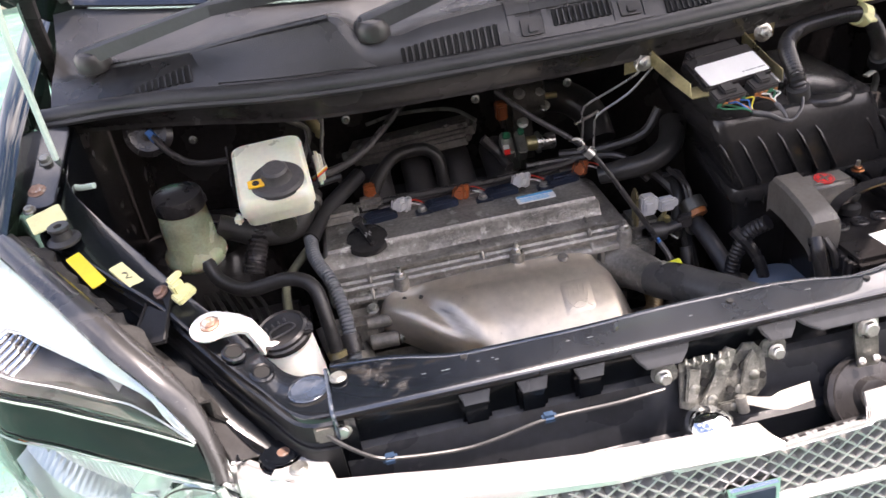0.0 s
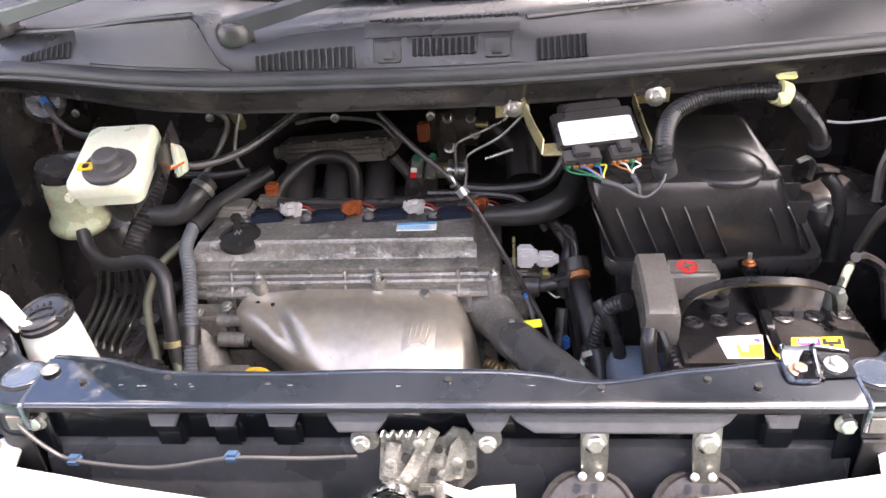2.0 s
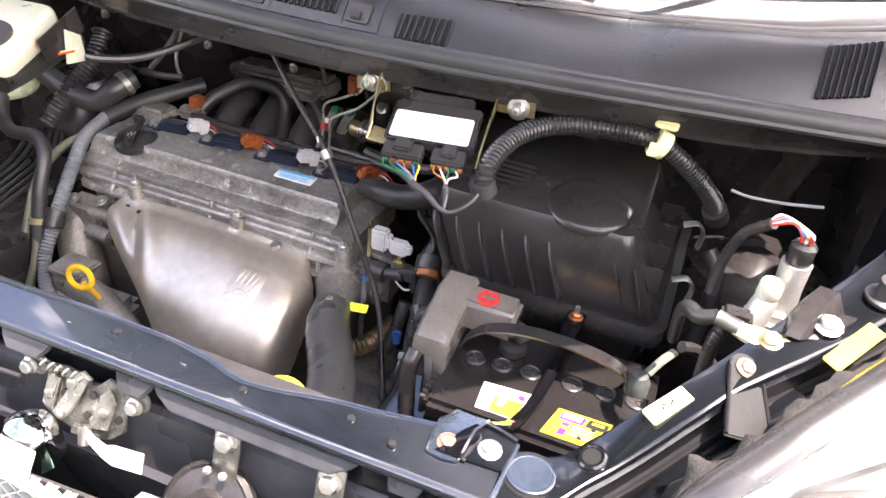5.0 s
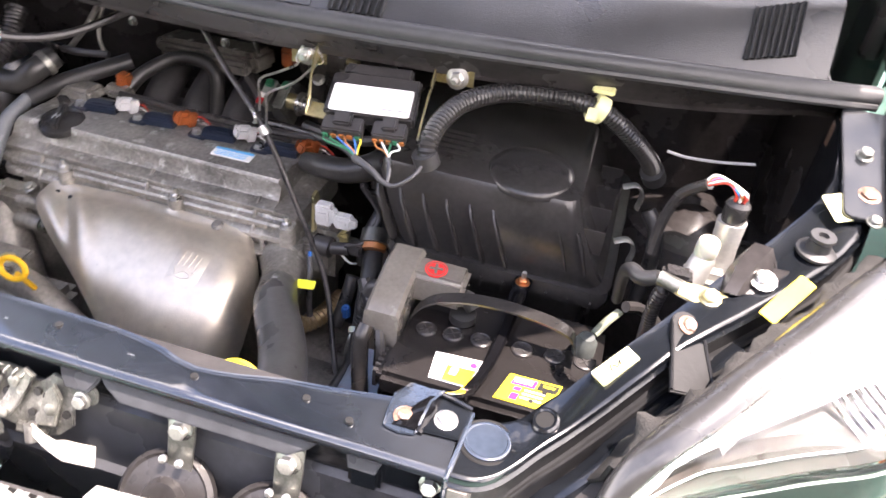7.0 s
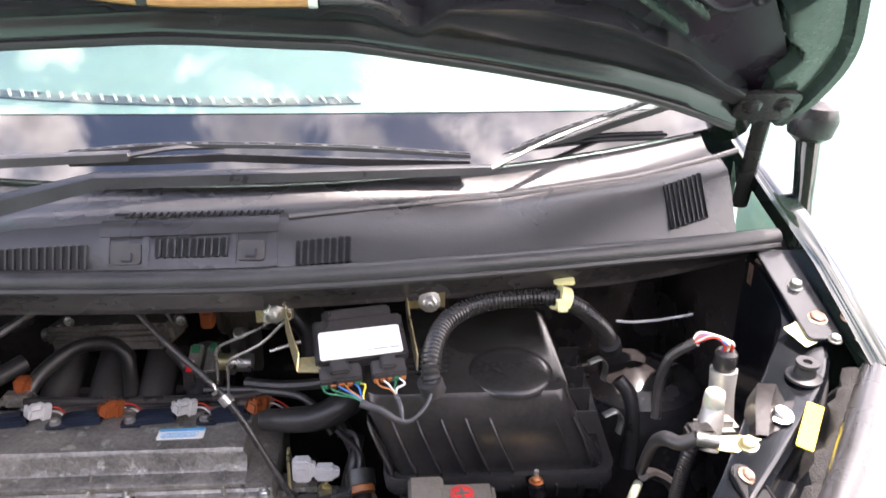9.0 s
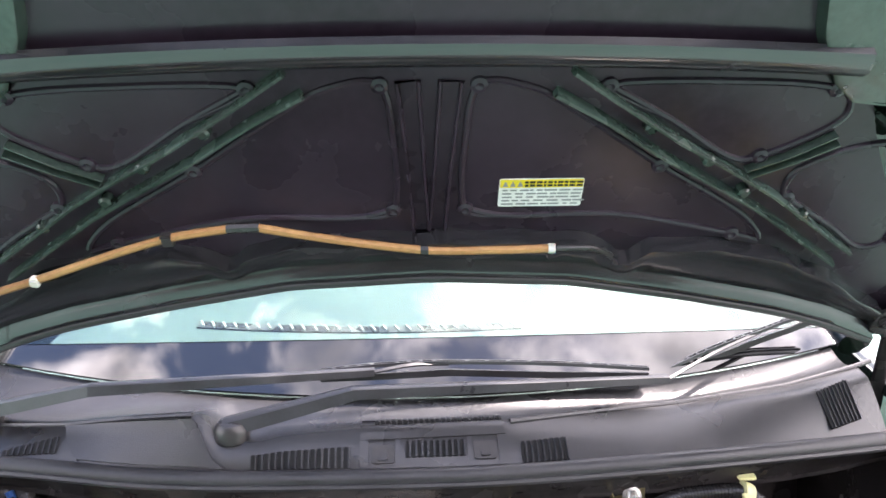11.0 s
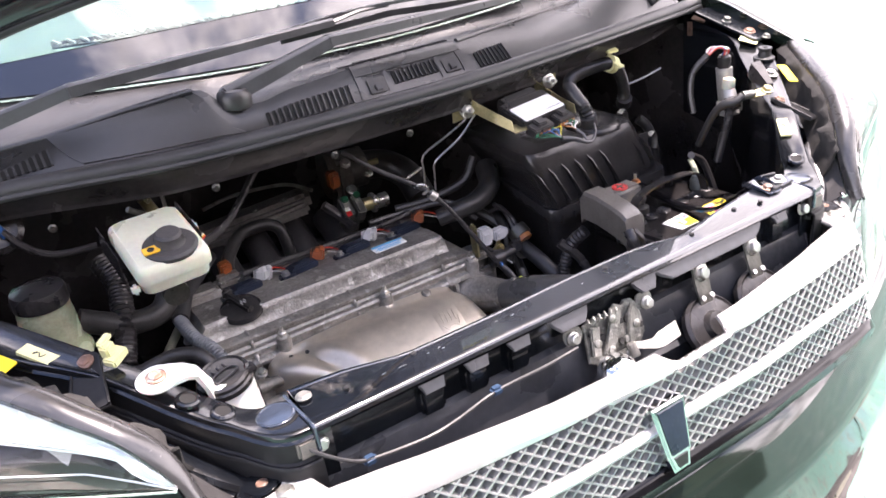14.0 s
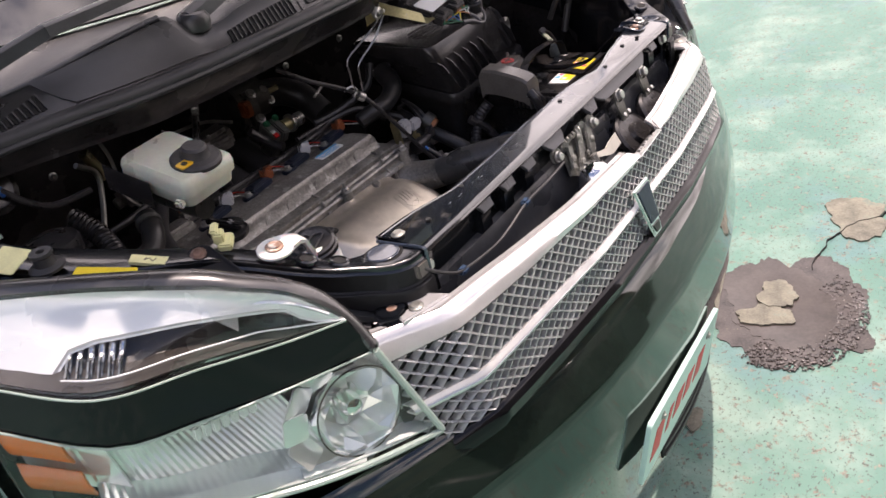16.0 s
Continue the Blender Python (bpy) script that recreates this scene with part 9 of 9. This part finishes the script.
sheet(t, [[(0.3335, -0.020, 0.9865), (0.3335, -0.006, 0.9905), (0.3345, 0.010, 0.994), (0.342, 0.030, 0.990)], [(0.3345, -0.021, 0.9855), (0.3345, -0.006, 0.9855), (0.3355, 0.008, 0.986), (0.342, 0.034, 0.985)], [(0.347, -0.023, 0.9855), (0.348, -0.006, 0.9855), (0.349, 0.008, 0.986), (0.356, 0.034, 0.984)], [(0.3595, -0.021, 0.9855), (0.3605, -0.006, 0.9855), (0.3620, 0.008, 0.986), (0.369, 0.034, 0.985)], [(0.3605, -0.019, 0.9870), (0.3615, -0.006, 0.9910), (0.3635, 0.010, 0.995), (0.371, 0.030, 0.991)]], 0.0022, (0, 0, 1))
part("foot", t, M["cap"], ca, "black folded channel foot")
t = nbm()
prism(t, [(0.364, -0.016), (0.396, -0.014), (0.399, 0.020), (0.371, 0.027)], 0.9835, 0.9865, None, 0.001)
tube(t, [(0.371, 0.027, 0.988), (0.385, 0.024, 0.988), (0.400, 0.0205, 0.987)], 0.0026, 8)
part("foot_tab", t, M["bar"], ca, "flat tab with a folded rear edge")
t = nbm()
hexbolt(t, (0.347, -0.006, 0.9858), (0, -0.1, 1), 0.0066, 0.005, 1.5)
part("foot_bolt", t, M["rust"], ca, "rusty bolt")
t = nbm()
hexbolt(t, (0.3815, 0.001, 0.9866), (0, -0.1, 1), 0.0068, 0.006, 1.55)
part("foot_bolt", t, M["steel"], ca, "zinc bolt")
t = nbm()
tube(t, [(0.401, 0.314, 0.70), (0.401, 0.314, 0.924)], 0.003, 8)
part("threaded_rod", t, M["steel"], ca)
t = nbm()
hexbolt(t, (0.401, 0.313, 0.908), (0, 0, 1), 0.0068, 0.006, 1.35)
part("rod_nut", t, M["copper"], ca, "coppery nut")
# tray and pale tank beside the battery
t = nbm()
loft(t, [[(x, y, z) for x, y in rounded(0.075 * k, 0.16 * k, 0.03 * k, 4, 0.250 + dx, 0.215)] for z, dx, k in ((0.58, 0.01, 1), (0.72, 0.004, 1), (0.775, 0.0, 1), (0.790, 0.002, 0.94), (0.796, 0.004, 0.8))])
single("side_tank", t, mat("pale_blue_plastic", (0.24, 0.29, 0.36), 0.4, var=0.12, scale=16, sss=0.1), "pale bluish plastic tank beside the battery", "tank")
t = nbm()
box(t, (0.40, 0.215, 0.685), (0.27, 0.22, 0.03), 0.008)
box(t, (0.40, 0.215, 0.52), (0.20, 0.16, 0.32), 0.01)
single("battery_tray", t, M["bay"], "black steel battery tray on its stand", "tray")

# ---- refrigerant valve and earth strap on the passenger's rail ----
ac = thing("refrigerant_valve", (0.585, 0.262, 0.98), "aluminium refrigerant pipe block with a cream cap", "valve block")
t = nbm()
tube(t, [(0.570, 0.235, 1.005), (0.578, 0.248, 1.040), (0.579, 0.252, 1.050)], [0.014, 0.013, 0.011], 14)
tube(t, [(0.600, 0.270, 1.010), (0.598, 0.274, 1.050), (0.597, 0.275, 1.082)], [0.015, 0.014, 0.015], 14)
box(t, (0.588, 0.255, 1.015), (0.045, 0.035, 0.035), 0.008)
part("block", t, mat("white_aluminium", (0.48, 0.47, 0.44), 0.42, 0.5, var=0.2, scale=30, bump=0.3), ac)
t = nbm()
lathe(t, (0.579, 0.251, 1.050), (0.0, -0.1, 1), [(0.0110, 0), (0.0118, 0.003), (0.0112, 0.016), (0.010, 0.0185), (0.003, 0.0190)], 20)
part("cream_cap", t, M["cream"], ac, "cream plastic cap")
t = nbm()
lathe(t, (0.597, 0.275, 1.080), (0, 0, 1), [(0.011, 0), (0.0125, 0.004), (0.0125, 0.022), (0.009, 0.026)], 16)
part("pressure_plug", t, M["plastic"], ac, "black pressure switch plug")
for k, mt in enumerate(("wred", "wwhite", "wred", "wblue", "worange", "wwhite")):
    t = nbm()
    a = 0.5 * k
    tube(t, [(0.592 + 0.004 * (k % 3), 0.272 + 0.003 * (k // 3), 1.104), (0.590 + 0.004 * (k % 3), 0.268, 1.116 + 0.002 * (k % 2)), (0.580 - 0.002 * k, 0.275 + 0.002 * k, 1.122), (0.560, 0.285, 1.108)], 0.0019, 6)
    part("lead", t, M[mt], ac)
t = nbm()
tube(t, [(0.565, 0.284, 1.112), (0.545, 0.30, 1.085), (0.535, 0.30, 1.05), (0.532, 0.29, 1.01)], 0.006, 8)
part("lead_sheath", t, M["plastic"], ac)
t = nbm()
box(t, (0.556, 0.225, 1.030), (0.030, 0.024, 0.022), 0.004, None)
tube(t, [(0.552, 0.224, 1.024), (0.546, 0.222, 1.012), (0.545, 0.23, 0.98), (0.55, 0.25, 0.92)], 0.0065, 12, ribs=0.0014, pitch=0.005)
part("black_block", t, M["plastic"], ac)
es = thing("earth_strap", (0.55, 0.19, 1.03), "earth lead with a golden ring lug bolted to the rail", "earth lead")
t = nbm()
m = frame_of((0.579, 0.174, 1.0515), (1, -0.25, 0.05), (-0.1, -0.3, 1))
prism(t, [(-0.028, -0.008), (-0.005, -0.011), (0.012, -0.012), (0.026, -0.004), (0.030, 0.004), (0.012, 0.012), (-0.005, 0.011), (-0.028, 0.008)], 0, 0.003, m, 0.0008)
part("lug", t, M["gold"], es)
t = nbm()
hexbolt(t, m @ Vector((0.004, 0, 0.003)), (-0.1, -0.3, 1), 0.008, 0.006, 1.3)
part("lug_bolt", t, M["gold"], es, "golden bolt")
t = nbm()
tube(t, [m @ Vector((-0.024, 0, 0.003)), m @ Vector((-0.046, 0.002, 0.004))], 0.0075, 12)
part("ferrule", t, M["greysteel"], es)
t = nbm()
tube(t, [m @ Vector((-0.046, 0.002, 0.004)), (0.520, 0.190, 1.046), (0.510, 0.205, 1.042), (0.506, 0.225, 1.02), (0.51, 0.26, 0.96)], [0.0072, 0.0078, 0.0080, 0.0065, 0.006], 12)
part("elbow_boot", t, M["rubber"], es)
t = nbm()
sheet(t, [[(0.588, 0.185, 1.052), (0.596, 0.215, 1.062), (0.606, 0.232, 1.070)], [(0.592, 0.178, 1.062), (0.602, 0.208, 1.082), (0.614, 0.230, 1.090)], [(0.604, 0.176, 1.062), (0.616, 0.202, 1.084), (0.630, 0.224, 1.092)], [(0.612, 0.182, 1.062), (0.625, 0.202, 1.068), (0.640, 0.218, 1.074)], [(0.628, 0.188, 1.062), (0.640, 0.204, 1.070), (0.650, 0.216, 1.076)]], 0.003, (0, -0.3, 1))
gb = single("pipe_bracket", t, M["bay"], "black folded bracket over the refrigerant pipe", "bracket")
t = nbm()
hexbolt(t, (0.626, 0.199, 1.0705), (0, -0.3, 1), 0.0085, 0.006, 1.6)
part("bracket_bolt", t, M["steel"], gb, "zinc bolt with washer")
t = nbm()
tube(t, [(0.705, 0.428, 1.142), (0.720, 0.436, 1.140)], 0.014, 10)
box(t, (0.712, 0.44, 1.125), (0.03, 0.03, 0.04), 0.006)
single("hinge_rust_bolt", t, M["rust"], "rusty bolt on the cowl corner bracket", "bolt")

# ---- latch, horns, cables at the front ----
la = thing("hood_latch", (0, -0.05, 0.87), "greasy grey steel hood latch with a pale release lever", "latch")
lg = mat("greasy_steel", (0.22, 0.22, 0.20), 0.42, 0.6, var=0.5, scale=50, bump=0.4, bscale=240, spot=(0.42, 0.41, 0.37), spot_at=0.56, spot_scale=60)
t = nbm()
LM = frame_of((0.0, -0.050, 0.922), (1, 0, 0), (0, -1, 0.30))
prism(t, [(-0.050, -0.030), (-0.030, -0.040), (0.010, -0.046), (0.032, -0.038), (0.046, -0.024), (0.046, 0.012), (0.036, 0.024), (0.024, 0.026), (0.014, 0.014), (0.004, 0.012), (-0.006, 0.020), (-0.024, 0.022), (-0.046, 0.018)], -0.006, -0.002, LM, 0.001)
prism(t, rounded(0.028, 0.020, 0.008, 4, -0.062, 0.012), -0.006, -0.002, LM, 0.001)
prism(t, rounded(0.028, 0.020, 0.008, 4, 0.056, 0.014), -0.006, -0.002, LM, 0.001)
part("base_plate", t, lg, la)
for outline, z0, z1, nm in (([(-0.032, -0.026), (-0.018, -0.030), (-0.004, -0.010), (0.004, 0.012), (0.012, 0.024), (0.002, 0.030), (-0.008, 0.022), (-0.014, 0.0)], 0.002, 0.008, "hook"), ([(0.010, -0.030), (0.032, -0.024), (0.038, 0.006), (0.030, 0.020), (0.022, 0.010), (0.016, -0.012)], 0.000, 0.006, "catch_plate"), ([(-0.046, -0.022), (-0.034, -0.026), (-0.026, 0.010), (-0.040, 0.014)], 0.000, 0.005, "side_plate"), ([(-0.012, -0.044), (0.020, -0.042), (0.024, -0.032), (-0.010, -0.032)], -0.001, 0.004, "lower_plate")):
    t = nbm()
    prism(t, outline, z0, z1, LM, 0.0015)
    part(nm, t, lg, la)
# black discs paint the shade in the latch's gaps
t = nbm()
for x, y, rr in ((-0.022, -0.006, 0.005), (0.022, 0.002, 0.006), (0.004, -0.020, 0.004), (0.040, -0.012, 0.004), (-0.040, 0.004, 0.003), (0.010, 0.004, 0.004)):
    lathe(t, LM @ Vector((x, y, 0.0005)), (0, -1, 0.30), [(rr, -0.002), (rr, 0.0007), (0.001, 0.0008)], 12)
part("gap_shade", t, M["ink"], la)
t = nbm()
tube(t, [LM @ Vector((-0.044 + 0.0045 * k * 0.5, 0.022 + 0.004 * math.sin(k * 1.571), 0.006 + 0.004 * math.cos(k * 1.571))) for k in range(22)], 0.0013, 6, 3)
part("coil_spring", t, M["greysteel"], la, "grey coil spring")
for x, y, z in ((-0.020, -0.022, 0.008), (0.028, -0.006, 0.006), (-0.036, -0.008, 0.005), (0.006, -0.038, 0.004), (0.014, -0.022, 0.0), (-0.008, 0.014, 0.008)):
    part("rivet", lathe(nbm(), LM @ Vector((x, y, z)), (0, -1, 0.30), [(0.0055, 0), (0.0055, 0.002), (0.003, 0.0035), (0.001, 0.0035)], 14), M["greysteel"], la)
for x in (-0.065, 0.057):
    t = nbm()
    hexbolt(t, LM @ Vector((x, 0.010, 0.000)), (0, -1, 0.25), 0.0068, 0.007, 1.3)
    part("latch_bolt", t, M["steel"], la, "zinc bolt")
t = nbm()
sheet(t, [[(0.012, -0.068, 0.902), (0.013, -0.072, 0.894)], [(0.026, -0.072, 0.899), (0.027, -0.077, 0.890)], [(0.040, -0.074, 0.897), (0.041, -0.080, 0.885)], [(0.050, -0.074, 0.902), (0.052, -0.082, 0.884)], [(0.082, -0.072, 0.904), (0.083, -0.080, 0.886)]], 0.002, (0, -0.6, 0.8))
part("release_lever", t, mat("pale_lever_paint", (0.62, 0.60, 0.52), 0.45, var=0.1, scale=40), la, "pale release lever")
t = nbm()
tube(t, [(0.010, -0.066, 0.900), (0.012, -0.072, 0.884)], 0.006, 10)
part("pivot_pin", t, M["steel"], la)
t = nbm()
lathe(t, (-0.036, -0.088, 0.880), (0.05, -0.15, 1), [(0.026, -0.02), (0.026, 0.012), (0.023, 0.022), (0.014, 0.029), (0.003, 0.031)], 24)
single("chrome_knob", t, M["chrome"], "round chrome knob behind the grille", "knob")
t = nbm()
tube(t, [(-0.068, -0.058, 0.925), (-0.12, -0.060, 0.924), (-0.19, -0.062, 0.926), (-0.246, -0.064, 0.917), (-0.285, -0.064, 0.914), (-0.349, -0.062, 0.921), (-0.374, -0.058, 0.930), (-0.402, -0.050, 0.952), (-0.412, -0.040, 0.965)], 0.0022, 8)
rc = single("release_cable", t, M["rubber"], "thin black hood release cable along the front panel", "cable")
for x, z in ((-0.19, 0.926), (-0.352, 0.920)):
    t = nbm()
    box(t, (x, -0.060, z), (0.015, 0.012, 0.010), 0.003)
    part("cable_clip", t, mat("dark_blue_plastic", (0.03, 0.06, 0.11), 0.4), rc, "dark blue clip")
for x in (0.157, 0.260):
    hn = thing("horn", (x, -0.06, 0.80), "black round car horn on a grey strap bracket", "horn", "pair of horns")
    t = nbm()
    sheet(t, [[(x - 0.013, -0.044, 0.950), (x + 0.013, -0.044, 0.950)], [(x - 0.013, -0.050, 0.925), (x + 0.013, -0.050, 0.925)], [(x - 0.012, -0.058, 0.900), (x + 0.012, -0.058, 0.900)], [(x - 0.012, -0.062, 0.870), (x + 0.012, -0.062, 0.870)]], 0.003, (0, -1, 0.2))
    part("strap", t, M["greysteel"], hn, "grey strap bracket")
    t = nbm()
    hexbolt(t, (x, -0.048, 0.936), (0, -1, 0.25), 0.0085, 0.008, 1.4)
    part("strap_bolt", t, M["steel"], hn, "zinc bolt")
    t = nbm()
    lathe(t, (x - 0.006, -0.078, 0.868), (0, -0.75, 0.66), [(0.030, -0.016), (0.046, -0.010), (0.047, 0.000), (0.043, 0.004), (0.040, 0.002), (0.022, 0.004), (0.018, 0.012), (0.004, 0.013)], 28)
    body = part("body", t, M["plastic"], hn)
    t = nbm()
    for d in (-0.012, 0.004):
        lathe(t, (x + d, -0.062, 0.9055), (0, -0.75, 0.66), [(0.004, 0), (0.004, 0.003), (0.001, 0.004)], 10)
    part("rim_rivets", t, M["steel"], body)
# pull rings of the dipsticks
for c, lab, mt in (((-0.264, 0.205, 0.800), "orange-yellow dipstick pull ring in front of the engine", "orange"), ((0.155, 0.056, 0.900), "yellow pull ring behind the tie bar", "yellow")):
    t = nbm()
    pts = [Vector(c) + Vector((0.020 * math.cos(a), 0.005 * math.sin(a), 0.014 * math.sin(a))) for a in (2 * math.pi * k / 16 for k in range(17))]
    tube(t, pts, 0.0042, 8, 2)
    tube(t, [(c[0], c[1] + 0.004, c[2] - 0.012), (c[0] + 0.004, c[1] + 0.03, c[2] - 0.07), (c[0] + 0.01, c[1] + 0.05, c[2] - 0.16)], 0.004, 8)
    single("dipstick", t, M[mt], lab, "dipstick", "dipsticks")
t = nbm()
box(t, (-0.262, 0.168, 0.760), (0.040, 0.02, 0.018), 0.005)
tube(t, [(-0.262, 0.17, 0.76), (-0.26, 0.18, 0.70)], 0.010, 10)
single("green_plug", t, mat("teal_plastic", (0.05, 0.35, 0.22), 0.4), "teal green connector low beside the dipstick", "connector")
